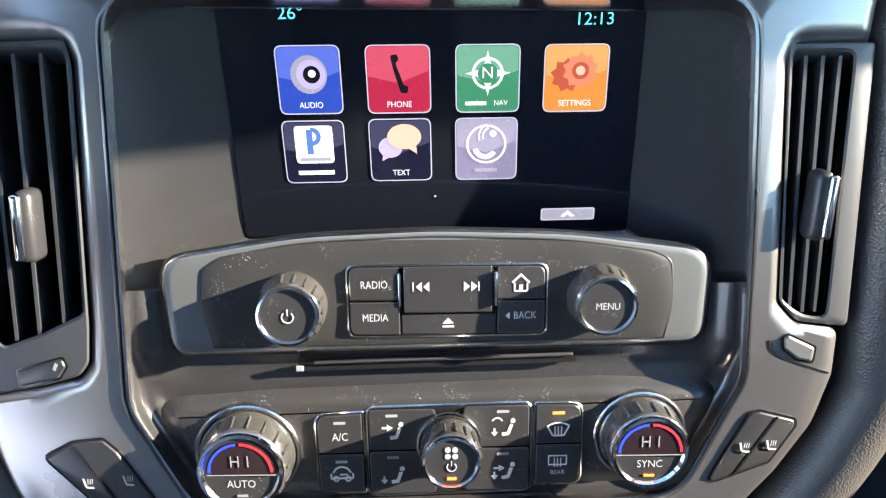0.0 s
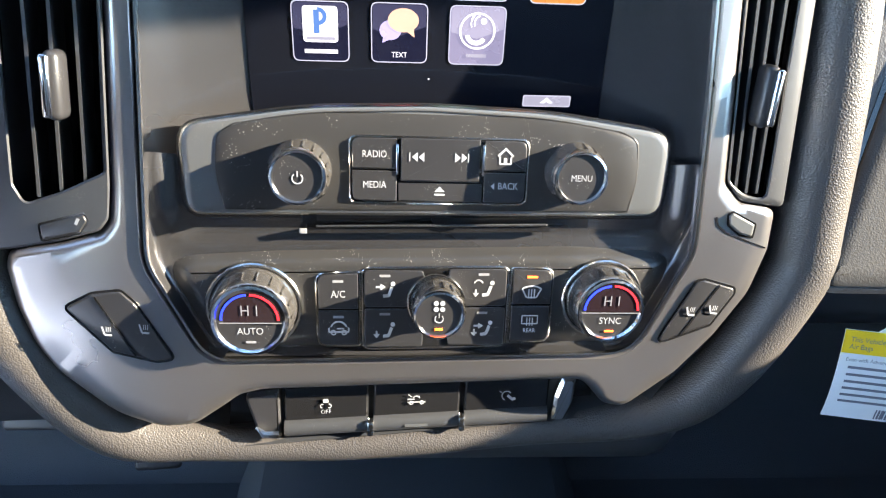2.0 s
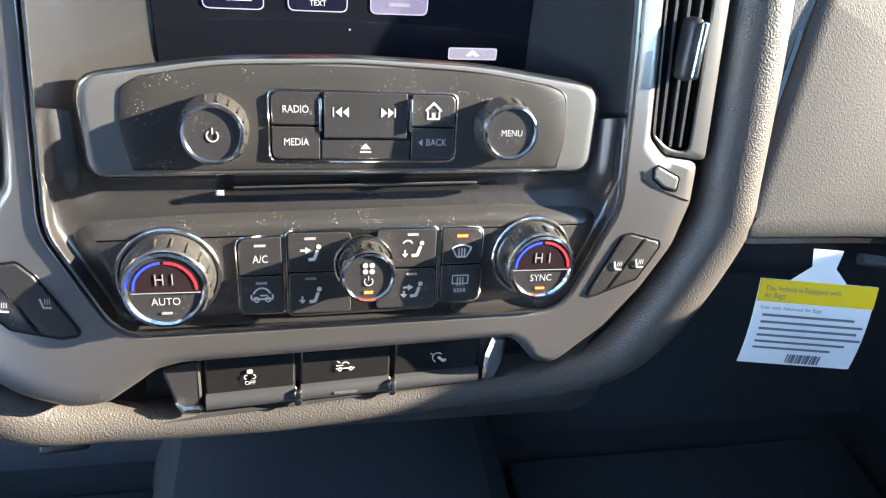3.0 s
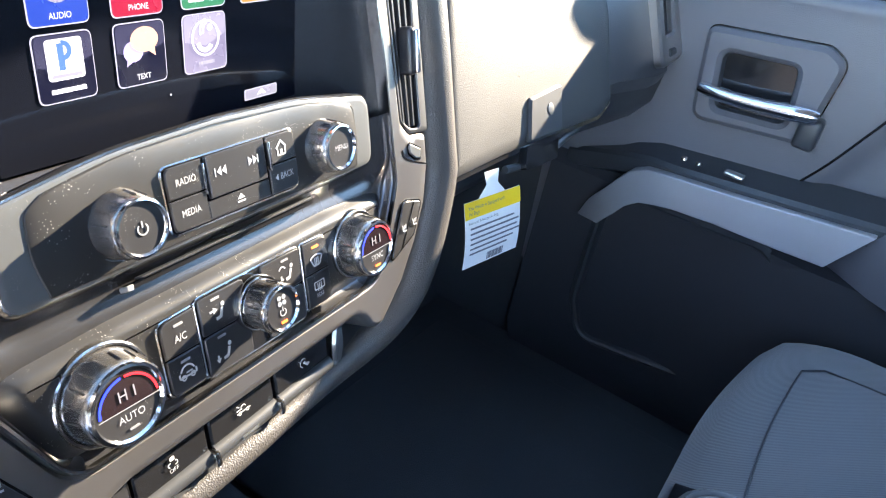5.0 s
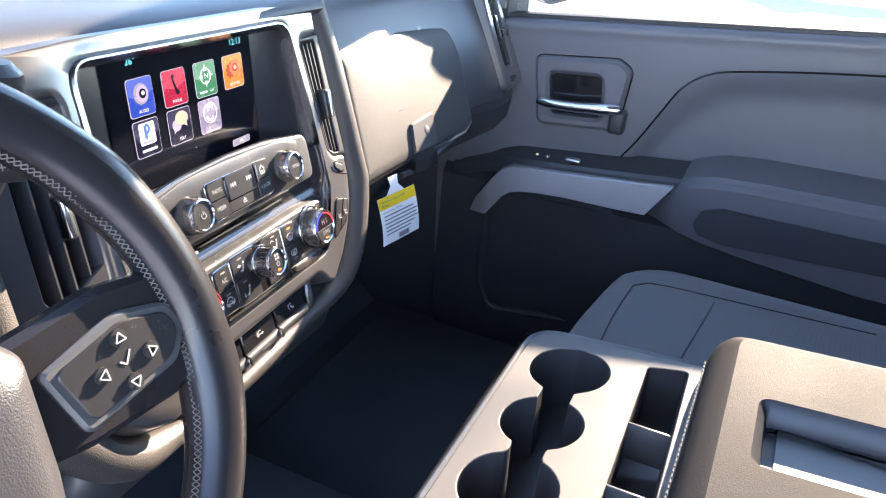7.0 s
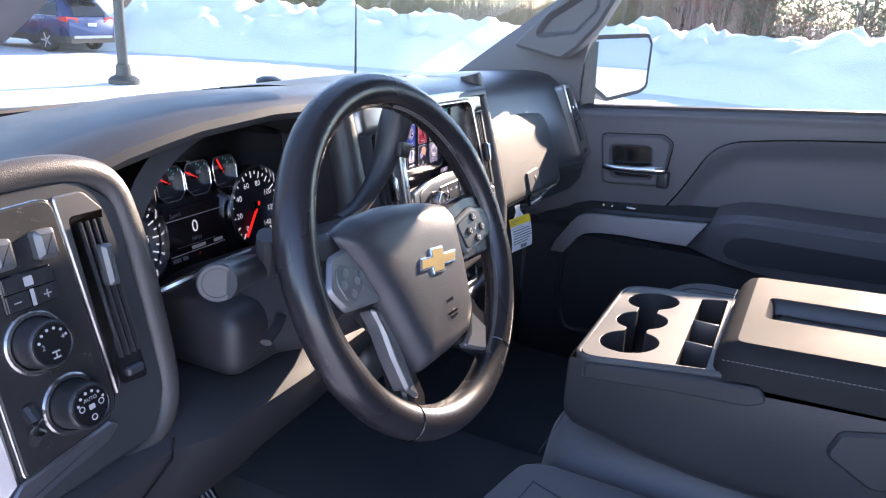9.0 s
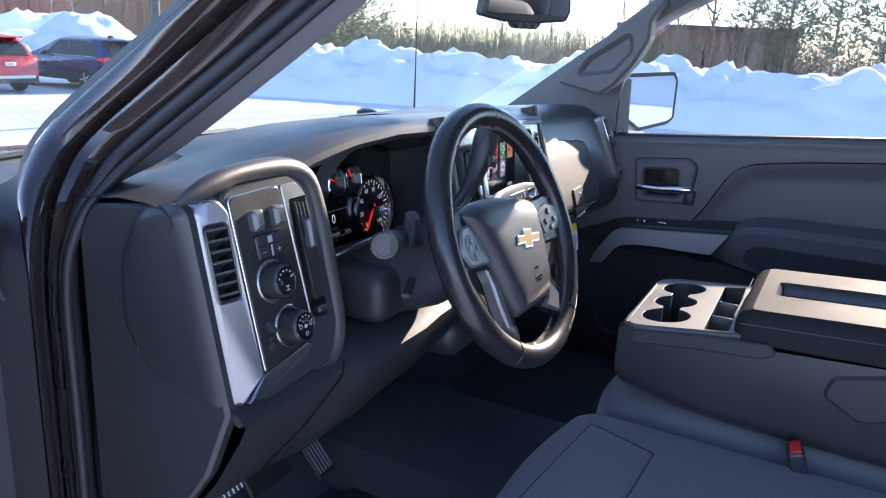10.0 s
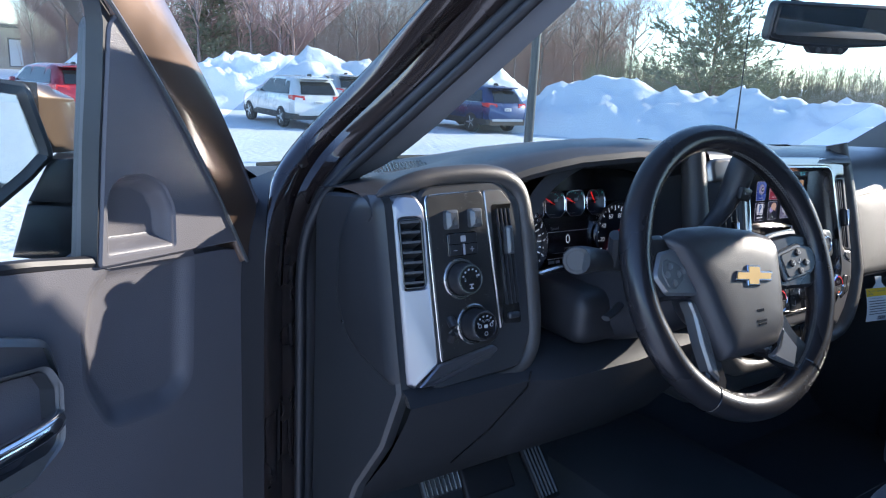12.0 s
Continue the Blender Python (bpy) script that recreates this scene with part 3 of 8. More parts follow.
def tile(color, x, z, w, h, caption, label):
    t = part("screen_tile", plate(SCR, rrect(x, z, x + w, z + h, 0.0035), 0.0, 0.0003), tile_rim, screen, label)
    part("tile_face", plate(SCR, rrect(x + 0.0006, z + 0.0006, x + w - 0.0006, z + h - 0.0006, 0.0031), 0.0003, 0.0006), tile_mats[color], t)
    top = [(x + 0.0010, z + h * 0.55), (x + w * 0.5, z + h * 0.45), (x + w - 0.0010, z + h * 0.62), *[(u, v) for u, v in rrect(x + 0.0010, z + 0.001, x + w - 0.0010, z + h - 0.0010, 0.0028) if v > z + h * 0.65]]
    part("tile_gloss", plate(SCR, top, 0.0006, 0.0008), tile_light[color], t)
    if caption:
        letters(caption, 0.0040, SCR, x + w / 2, z + 0.0042, 0.0012, lit_white, t, "caption", 0.88)
    return t, x + w / 2, z + h * 0.58


W_, H_ = 0.0300, 0.0318
t, cx, cy = tile("blue", -0.0722, 1.4208, W_, H_, "AUDIO", "blue tile with a loudspeaker symbol")
marks(SCR, [circle(cx, cy, 0.0085, 22, 0.0088)], 0.0010, lit_grey, t)
marks(SCR, [circle(cx + 0.001, cy, 0.0068, 20)], 0.0013, lit_violet, t)
marks(SCR, [circle(cx + 0.0013, cy, 0.0040, 18)], 0.0016, lit_dark, t)
marks(SCR, [circle(cx + 0.0015, cy + 0.0004, 0.0018, 12)], 0.0019, lit_white, t)
t, cx, cy = tile("red", -0.0308, 1.4206, W_, H_, "PHONE", "red tile with a black handset symbol")
marks(SCR, [rpoly([(cx - 0.0036, cy + 0.0085), (cx - 0.0003, cy + 0.0090), (cx + 0.0005, cy + 0.0062), (cx - 0.0012, cy + 0.0052), (cx + 0.0024, cy - 0.0052), (cx + 0.0046, cy - 0.0056), (cx + 0.0040, cy - 0.0090), (cx + 0.0008, cy - 0.0088), (cx - 0.0022, cy + 0.002)], 0.0012, 3)], 0.0011, lit_dark, t)
t, cx, cy = tile("green", 0.0106, 1.4204, W_, H_, "", "green tile with a compass star symbol")
marks(SCR, [arc(cx, cy, 0.0068, 0.0012, 0, 359, 28), star(cx, cy, 4, 0.0030, 0.0105)], 0.0010, lit_white, t)
marks(SCR, [circle(cx, cy, 0.0046, 18)], 0.0014, tile_mats["green"], t)
letters("N", 0.0075, SCR, cx, cy, 0.0018, lit_white, t, "caption")
letters("NAV", 0.0036, SCR, cx + 0.0062, cy - 0.0140, 0.0012, lit_white, t, "caption", 0.9)
marks(SCR, [rrect(cx - 0.0105, cy - 0.0149, cx - 0.0005, cy - 0.0131, 0.0004)], 0.0012, lit_white, t)
t, cx, cy = tile("orange", 0.0515, 1.4200, W_, H_, "SETTINGS", "orange tile with a gear symbol")
marks(SCR, [star(cx - 0.004, cy - 0.001, 9, 0.0062, 0.0080)], 0.0010, lit_rust, t)
gear = lit("lit_gear", (0.78, 0.25, 0.13), 0.55)
marks(SCR, [star(cx + 0.002, cy + 0.001, 10, 0.0068, 0.0086)], 0.0013, gear, t)
marks(SCR, [circle(cx + 0.002, cy + 0.001, 0.0040, 18)], 0.0016, lit_rust, t)
marks(SCR, [circle(cx + 0.002, cy + 0.001, 0.0022, 14)], 0.0019, lit_peach, t)
H2 = 0.0312
t, cx, cy = tile("black", -0.0727, 1.3868, W_, H2, "", "black tile with a white and blue square mark")
marks(SCR, [rrect(cx - 0.0092, cy - 0.0080, cx + 0.0092, cy + 0.0105, 0.002)], 0.0010, lit_white, t)
pblue = lit("lit_blue", (0.10, 0.22, 0.55), 0.5)
marks(SCR, [bar(cx - 0.0020, cy - 0.0035, cx - 0.0020, cy + 0.0085, 0.0030), arc(cx - 0.0010, cy + 0.0052, 0.0034, 0.0022, -95, 95)], 0.0013, pblue, t)
marks(SCR, [rrect(cx - 0.0075, cy - 0.0068, cx + 0.0075, cy - 0.0052, 0.0002)], 0.0013, lit_grey, t)
marks(SCR, [rrect(cx - 0.0088, cy - 0.0138, cx + 0.0088, cy - 0.0117, 0.0002)], 0.0011, lit_white, t)
t, cx, cy = tile("black", -0.0312, 1.3870, W_, H2, "TEXT", "black tile with two speech bubbles")
marks(SCR, [circle(cx - 0.0048, cy - 0.001, 0.0058, 18, 0.0052), [(cx - 0.0085, cy - 0.004), (cx - 0.0092, cy - 0.0078), (cx - 0.0045, cy - 0.0055)]], 0.0010, lit_violet, t)
marks(SCR, [circle(cx + 0.0020, cy + 0.0042, 0.0082, 22, 0.0062), [(cx + 0.003, cy - 0.001), (cx + 0.008, cy - 0.0045), (cx + 0.0075, cy + 0.001)]], 0.0013, lit_peach, t)
t, cx, cy = tile("lilac", 0.0102, 1.3868, W_, H2, "", "lilac tile with a ring symbol")
marks(SCR, [arc(cx, cy, 0.0092, 0.0010, 0, 359, 30), circle(cx + 0.0032, cy + 0.0052, 0.0017, 12), arc(cx + 0.0025, cy + 0.004, 0.0042, 0.0008, 110, 200), arc(cx + 0.0025, cy + 0.004, 0.0060, 0.0008, 110, 200), arc(cx - 0.0005, cy - 0.0015, 0.0048, 0.0024, 190, 330)], 0.0011, lit_white, t)
marks(SCR, [rrect(cx - 0.0055, cy - 0.0140, cx + 0.0055, cy - 0.0122, 0.0002)], 0.0011, lit_grey, t)
tab = part("screen_tab", plate(SCR, rrect(0.0530, 1.3640, 0.0800, 1.3706, 0.0012), 0.0, 0.0003), tile_rim, screen)
part("tile_face", plate(SCR, rrect(0.0536, 1.3646, 0.0794, 1.3700, 0.0009), 0.0003, 0.0006), lit_grey, tab)
marks(SCR, [[(0.0628, 1.3662), (0.0665, 1.3694), (0.0702, 1.3662), (0.0680, 1.3660), (0.0665, 1.3673), (0.0650, 1.3660)]], 0.0009, lit_white, tab)
letters("26°", 0.0078, SCR, -0.0630, 1.4662, 0.0006, lit_cyan, screen, "temperature", 1.1)
letters("12:13", 0.0078, SCR, 0.0735, 1.4625, 0.0006, lit_cyan, screen, "clock", 1.05)
marks(SCR, [circle(0.0, 1.3785, 0.0005, 8)], 0.0004, lit_white, screen)

# ---- radio bar ----
BAR = rpoly([(-0.127, 1.3195), (0.127, 1.3215), (0.128, 1.364), (0.064, 1.3725), (0, 1.3745), (-0.064, 1.3722), (-0.128, 1.3622)], [0.008, 0.008, 0.012, 0.3, 0.3, 0.3, 0.012], 4)
MID = rpoly([(-0.1085, 1.3201), (0.1105, 1.3217), (0.1140, 1.340), (0.1120, 1.3615), (0.1020, 1.3655), (0.064, 1.3712), (0, 1.3734), (-0.064, 1.3710), (-0.1010, 1.3645), (-0.1105, 1.3590), (-0.1130, 1.340)], [0.002, 0.002, 0.1, 0.008, 0.01, 0.3, 0.3, 0.3, 0.01, 0.008, 0.1], 4)
part("bar_groove", plate(S, inset(BAR, -0.0030), -0.010, 0.0004, c=0.001), gloss_black, stack)
part("bar_rim", plate(S, inset(BAR, -0.0016), -0.010, 0.0034, c=0.0009), dark_chrome, stack, "thin bright rim")
part("bar_end", loft([[S(u, v, d) for u, v in inset(BAR, e)] for e, d in ((-0.0004, -0.006), (-0.0003, 0.0034), (0.0008, 0.0042), (0.003, 0.0044))]), satin_plastic, stack, "grey end caps")
bm = sheet(S, inset(MID, 0.0006), lambda u, v, e: 0.0050 + 0.0014 * (1 - math.exp(-(e / 0.005))) - 0.0008 * ((v - 1.342) / 0.025) ** 2)
loft([[S(u, v, -0.006) for u, v in inset(MID, 0.0004)], [S(u, v, 0.0046) for u, v in inset(MID, 0.0004)], [S(u, v, 0.0051) for u, v in inset(MID, 0.0009)]], caps=False, bm=bm)
radio = part("radio_panel", bm, panel_plastic, stack, "dusty matte black radio panel", sharp=50)
D0 = 0.0058


def button(outline, parent, d0, h=0.0012, name="button", mat=None, label=""):
    return part(name, plate(S, outline, d0 - 0.002, d0 + h, c=0.0005), mat or button_plastic, parent, label)


part("button_frame", plate(S, rrect(-0.0425, 1.3248, 0.0535, 1.3598, 0.005), D0 - 0.002, D0 + 0.0010, c=0.0007), dark_chrome, radio, "chrome button frame")
part("button_bed", plate(S, rrect(-0.0415, 1.3258, 0.0525, 1.3588, 0.0042), D0, D0 + 0.0012), gloss_black, radio)
B0 = D0 + 0.0014
b = button(rpoly([(-0.0408, 1.3428), (-0.0172, 1.3428), (-0.0172, 1.3582), (-0.0408, 1.3582)], [0.0004, 0.0004, 0.0004, 0.0040], 3), radio, B0)
letters("RADIO", 0.0050, S, -0.0290, 1.3500, B0 + 0.0015, white_print, b, squeeze=0.85)
b = button(rpoly([(-0.0408, 1.3264), (-0.0172, 1.3264), (-0.0172, 1.3420), (-0.0408, 1.3420)], [0.0040, 0.0004, 0.0004, 0.0004], 3), radio, B0)
letters("MEDIA", 0.0050, S, -0.0290, 1.3345, B0 + 0.0015, white_print, b, squeeze=0.85)
b = button(rrect(-0.0150, 1.3368, 0.0268, 1.3584, 0.0006), radio, B0, 0.0022)
tri = lambda x, z, s, k: [(x, z - s), (x, z + s), (x + k * s * 1.25, z)]
marks(S, [bar(-0.0105, 1.3468, -0.0105, 1.3512, 0.0006), tri(-0.0063, 1.3490, 0.0024, -1), tri(-0.0028, 1.3490, 0.0024, -1), tri(0.0135, 1.3490, 0.0024, 1), tri(0.0170, 1.3490, 0.0024, 1), bar(0.0206, 1.3468, 0.0206, 1.3512, 0.0006)], B0 + 0.0025, white_print, b)
for x in (-0.0165, 0.0280):
    part("chrome_bar", rbox(x - 0.0007, x + 0.0007, 0, 0.004, 0, 0.0165, 0.0006, 2, Matrix.Translation(S(0, 1.3395, B0 + 0.0030)) @ Matrix.Rotation(-math.atan(0.27), 4, "X")), chrome, radio)
b = button(rpoly([(0.0295, 1.3428), (0.0518, 1.3428), (0.0518, 1.3582), (0.0295, 1.3582)], [0.0004, 0.0004, 0.0040, 0.0004], 3), radio, B0)
hx, hz = 0.0405, 1.3505
marks(S, [[(hx - 0.0045, hz + 0.0002), (hx, hz + 0.0044), (hx + 0.0045, hz + 0.0002), (hx + 0.0036, hz - 0.0004), (hx, hz + 0.0030), (hx - 0.0036, hz - 0.0004)], bar(hx - 0.0030, hz - 0.0003, hx - 0.0030, hz - 0.0042, 0.0008), bar(hx + 0.0030, hz - 0.0003, hx + 0.0030, hz - 0.0042, 0.0008), bar(hx - 0.0030, hz - 0.0040, hx + 0.0030, hz - 0.0040, 0.0008), bar(hx, hz - 0.0040, hx, hz - 0.0010, 0.0018)], B0 + 0.0015, white_print, b)
b = button(rpoly([(0.0295, 1.3264), (0.0518, 1.3264), (0.0518, 1.3420), (0.0295, 1.3420)], [0.0004, 0.0040, 0.0004, 0.0004], 3), radio, B0)
letters("BACK", 0.0050, S, 0.0425, 1.3348, B0 + 0.0015, white_print, b, squeeze=0.85)
marks(S, [[(0.0332, 1.3348), (0.0352, 1.3365), (0.0352, 1.3331)]], B0 + 0.0015, white_print, b)
b = button(rpoly([(-0.0164, 1.3264), (0.0287, 1.3264), (0.0287, 1.3360), (-0.0164, 1.3360)], 0.0004, 2), radio, B0, 0.0005)
marks(S, [[(0.0030, 1.3314), (0.0058, 1.3342), (0.0086, 1.3314)], bar(0.0030, 1.3300, 0.0086, 1.3300, 0.0009)], B0 + 0.0008, white_print, b)

NS = Vector((0.058, -1, 0.27)).normalized()
VS = Vector((0, 0.27, 1)).normalized()


def knob(tip, height, r_face, r_base, parent, name, label):
    """A turning knob on the stack: bed ring, ribbed barrel, bright lip and a flat face. Gives the knob and its face's map."""
    base = Vector(tip) - NS * height
    k = part(name, lathe([(r_base * 0.99, 0.0), (r_base * 0.93, height * 0.45), (r_face * 1.22, height * 0.80), (r_face * 1.16, height * 0.93), (r_face * 1.10, height * 0.97)], base, NS, 40), knob_metal, parent, label)
    part("collar", lathe([(r_base * 1.09, -0.003), (r_base * 1.09, 0.0012), (r_base * 1.06, 0.0020), (r_base * 1.01, 0.0020), (r_base * 0.98, -0.001)], base, NS, 40), dark_chrome, k, "bright base ring")
    part("lip", lathe([(r_face * 1.17, height * 0.94), (r_face * 1.15, height + 0.0004), (r_face * 1.06, height + 0.0007), (r_face * 0.99, height - 0.0010)], base, NS, 40), chrome, k, "chrome lip")
    part("face", lathe([(r_face * 1.02, height - 0.002), (r_face * 1.0, height - 0.0008), (0, height - 0.0006)], base, NS, 40), button_plastic, k, "black face")
    bm = bmesh.new()
    for j in range(18):
        a = 2 * math.pi * j / 18
        u = Vector((1, 0, 0)) * math.cos(a) + VS * math.sin(a)
        w = NS.cross(u)
        q = [base + u * (r_base * 0.945) + NS * height * 0.32, base + u * (r_face * 1.235) + NS * height * 0.79]
        vs = [bm.verts.new(p + w * s + u * e) for p in q for s, e in ((-0.0006, 0), (0.0006, 0), (0, 0.0006))]
        for i0, i1 in ((0, 2), (2, 1), (1, 0)):
            bm.faces.new((vs[i0], vs[i1], vs[i1 + 3], vs[i0 + 3]))
    part("ribs", bm, knob_metal, k)
    return k, (lambda u, v, d=0.0: base + NS * (height - 0.0005 + d) + Vector((1, 0, 0)) * u + VS * v)


k, F = knob((-0.0655, 0.3045, 1.3510), 0.0180, 0.0120, 0.0168, radio, "power_knob", "round power and volume knob with a bright lip")
marks(F, [arc(0, -0.0004, 0.0026, 0.0006, 130, 410), bar(0, 0.0004, 0, 0.0034, 0.0006)], 0.0004, white_print, k)
k, F = knob((0.0785, 0.3135, 1.3480), 0.0180, 0.0120, 0.0168, radio, "menu_knob", "round menu knob with a bright lip")
letters("MENU", 0.0048, F, 0, 0, 0.0004, white_print, k, squeeze=0.85)

# disc slot
slot = part("disc_slot", plate(S, rpoly([(-0.068, 1.3085), (0.068, 1.3105), (0.068, 1.3135), (-0.068, 1.3115)], 0.001), -0.004, 0.0002), gloss_black, stack, "narrow black disc slot")
part("slot_lip", plate(S, rpoly([(-0.060, 1.3118), (0.066, 1.3138), (0.066, 1.3152), (-0.060, 1.3130)], 0.0004), -0.004, 0.0024, c=0.0005), hard_plastic, slot)
part("slot_end", plate(S, rrect(-0.0690, 1.3084, -0.0652, 1.3112, 0.0005), -0.004, 0.0016, c=0.0003), dim_print, slot)

# ---- climate panel ----
CP = rpoly([(-0.119, 1.2415), (0.1185, 1.2435), (0.1445, 1.3000), (0.08, 1.3025), (-0.08, 1.2995), (-0.1455, 1.2960)], [0.02, 0.02, 0.014, 0.2, 0.2, 0.014], 5)
ease = [(k / 9, 0.5 - 0.5 * math.cos(math.pi * k / 9)) for k in range(10)]
bm = loft([[S(u, v, -0.010) for u, v in inset(CP, -0.004)]] + [[S(u, v, -0.0065 + 0.0095 * h) for u, v in inset(CP, -0.004 + 0.014 * e)] for e, h in ease], caps=True)
climate = part("climate_panel", bm, panel_plastic, stack, "dusty matte black climate panel", sharp=60)
DC = 0.0030


def block(outline, frame_w, name="button_frame"):
    part(name, plate(S, inset(outline, -frame_w), DC - 0.002, DC + 0.0010, c=0.0006), dark_chrome, climate, "thin bright frame")
    part("button_bed", plate(S, outline, DC, DC + 0.0012), gloss_black, climate)


BC = DC + 0.0014
block(rpoly([(-0.0610, 1.2448), (-0.0375, 1.2448), (-0.0375, 1.2872), (-0.0610, 1.2862)], [0.005, 0.001, 0.001, 0.005], 3), 0.0008)
block(rpoly([(-0.0352, 1.2432), (0.0460, 1.2440), (0.0460, 1.2900), (-0.0352, 1.2890)], 0.004, 3), 0.0013)
block(rpoly([(0.0485, 1.2465), (0.0715, 1.2465), (0.0715, 1.2895), (0.0485, 1.2900)], [0.001, 0.005, 0.005, 0.001], 3), 0.0008)
amber = material("amber_lamp", (0.92, 0.13, 0.02), 0.4, emit=0.45, vary=0.03)


def dot(x, z, on, parent):
    marks(S, [rrect(x - 0.0030, z - 0.0007, x + 0.0030, z + 0.0007, 0.0003)], BC + 0.0015, amber if on else dim_print, parent, "indicator")


b = button(rpoly([(-0.0604, 1.2665), (-0.0381, 1.2665), (-0.0381, 1.2866), (-0.0604, 1.2857)], [0.0005, 0.0005, 0.0005, 0.0045], 3), climate, BC)
letters("A/C", 0.0058, S, -0.0492, 1.2748, BC + 0.0015, white_print, b, squeeze=0.85)
dot(-0.0492, 1.2822, False, b)
b = button(rpoly([(-0.0604, 1.2454), (-0.0381, 1.2454), (-0.0381, 1.2655), (-0.0604, 1.2655)], [0.0045, 0.0005, 0.0005, 0.0005], 3), climate, BC)
cx, cz = -0.0492, 1.2545
marks(S, [arc(cx, cz, 0.0046, 0.0009, 20, 160), bar(cx - 0.0056, cz + 0.0010, cx - 0.0056, cz - 0.0012, 0.0009), bar(cx + 0.0056, cz + 0.0010, cx + 0.0056, cz - 0.0012, 0.0009), bar(cx - 0.0058, cz - 0.0015, cx + 0.0058, cz - 0.0015, 0.0009), arc(cx - 0.0030, cz - 0.0018, 0.0013, 0.0007, 0, 359, 10), arc(cx + 0.0030, cz - 0.0018, 0.0013, 0.0007, 0, 359, 10), bar(cx - 0.001, cz + 0.0005, cx + 0.003, cz + 0.0005, 0.0008)], BC + 0.0015, white_print, b)
dot(cx, 1.2618, False, b)


def airflow(cx, cz, k, parent):
    """Arrow and bent seat mark."""
    sh = [bar(cx - 0.0005, cz - 0.0030, cx + 0.0030, cz - 0.0026, 0.0018), bar(cx + 0.0026, cz - 0.0028, cx + 0.0044, cz + 0.0022, 0.0017), circle(cx + 0.0050, cz + 0.0040, 0.0013, 10)]
    if k in (0, 2):
        sh += [bar(cx - 0.0046, cz + 0.0022, cx - 0.0018, cz + 0.0022, 0.0011), [(cx - 0.0020, cz + 0.0040), (cx + 0.0010, cz + 0.0022), (cx - 0.0020, cz + 0.0004)]]
    if k in (1, 2, 3):
        sh += [bar(cx - 0.0042, cz + 0.0002, cx - 0.0042, cz - 0.0020, 0.0010), [(cx - 0.0060, cz - 0.0018), (cx - 0.0024, cz - 0.0018), (cx - 0.0042, cz - 0.0040)]]
    if k == 3:
        sh += [arc(cx - 0.0028, cz + 0.0030, 0.0026, 0.0008, 20, 160)]
    marks(S, sh, BC + 0.0015, white_print, parent)


for x0, x1, z0, z1, k, on in ((-0.0346, -0.0014, 1.2674, 1.2884, 0, 0), (-0.0346, -0.0014, 1.2438, 1.2664, 1, 0), (0.0128, 0.0454, 1.2680, 1.2894, 3, 0), (0.0128, 0.0454, 1.2446, 1.2670, 2, 0)):
    b = button(rrect(x0, z0, x1, z1, 0.002, 2), climate, BC)
    airflow(x0 + 0.0110 if x0 < 0 else x0 + 0.0195, z0 + 0.0095, k, b)
    dot(x0 + 0.0115 if x0 < 0 else x0 + 0.0195, z1 - 0.0030, on, b)
b = button(rpoly([(0.0490, 1.2690), (0.0710, 1.2690), (0.0710, 1.2889), (0.0490, 1.2894)], [0.0005, 0.0005, 0.0045, 0.0005], 3), climate, BC)
cx, cz = 0.0600, 1.2765
marks(S, [arc(cx, cz - 0.0062, 0.0095, 0.0008, 55, 125), bar(cx - 0.0054, cz + 0.0016, cx - 0.0028, cz - 0.0034, 0.0008), bar(cx + 0.0054, cz + 0.0016, cx + 0.0028, cz - 0.0034, 0.0008), bar(cx - 0.0028, cz - 0.0034, cx + 0.0028, cz - 0.0034, 0.0008), *[bar(cx + e, cz - 0.0040, cx + e, cz + 0.0014, 0.0007) for e in (-0.0016, 0, 0.0016)]], BC + 0.0015, white_print, b)
dot(cx, 1.2850, True, b)
b = button(rpoly([(0.0490, 1.2470), (0.0710, 1.2470), (0.0710, 1.2680), (0.0490, 1.2680)], [0.0005, 0.0045, 0.0005, 0.0005], 3), climate, BC)
cz = 1.2592
marks(S, [bar(cx - 0.0045, cz + 0.0030, cx + 0.0045, cz + 0.0030, 0.0006), bar(cx - 0.0045, cz - 0.0018, cx + 0.0045, cz - 0.0018, 0.0006), bar(cx - 0.0045, cz + 0.0030, cx - 0.0045, cz - 0.0018, 0.0006), bar(cx + 0.0045, cz + 0.0030, cx + 0.0045, cz - 0.0018, 0.0006), *[bar(cx + e, cz - 0.0030, cx + e, cz + 0.0018, 0.0006) for e in (-0.0016, 0, 0.0016)]], BC + 0.0015, white_print, b)
letters("REAR", 0.0036, S, cx, 1.2532, BC + 0.0015, white_print, b, squeeze=0.85)

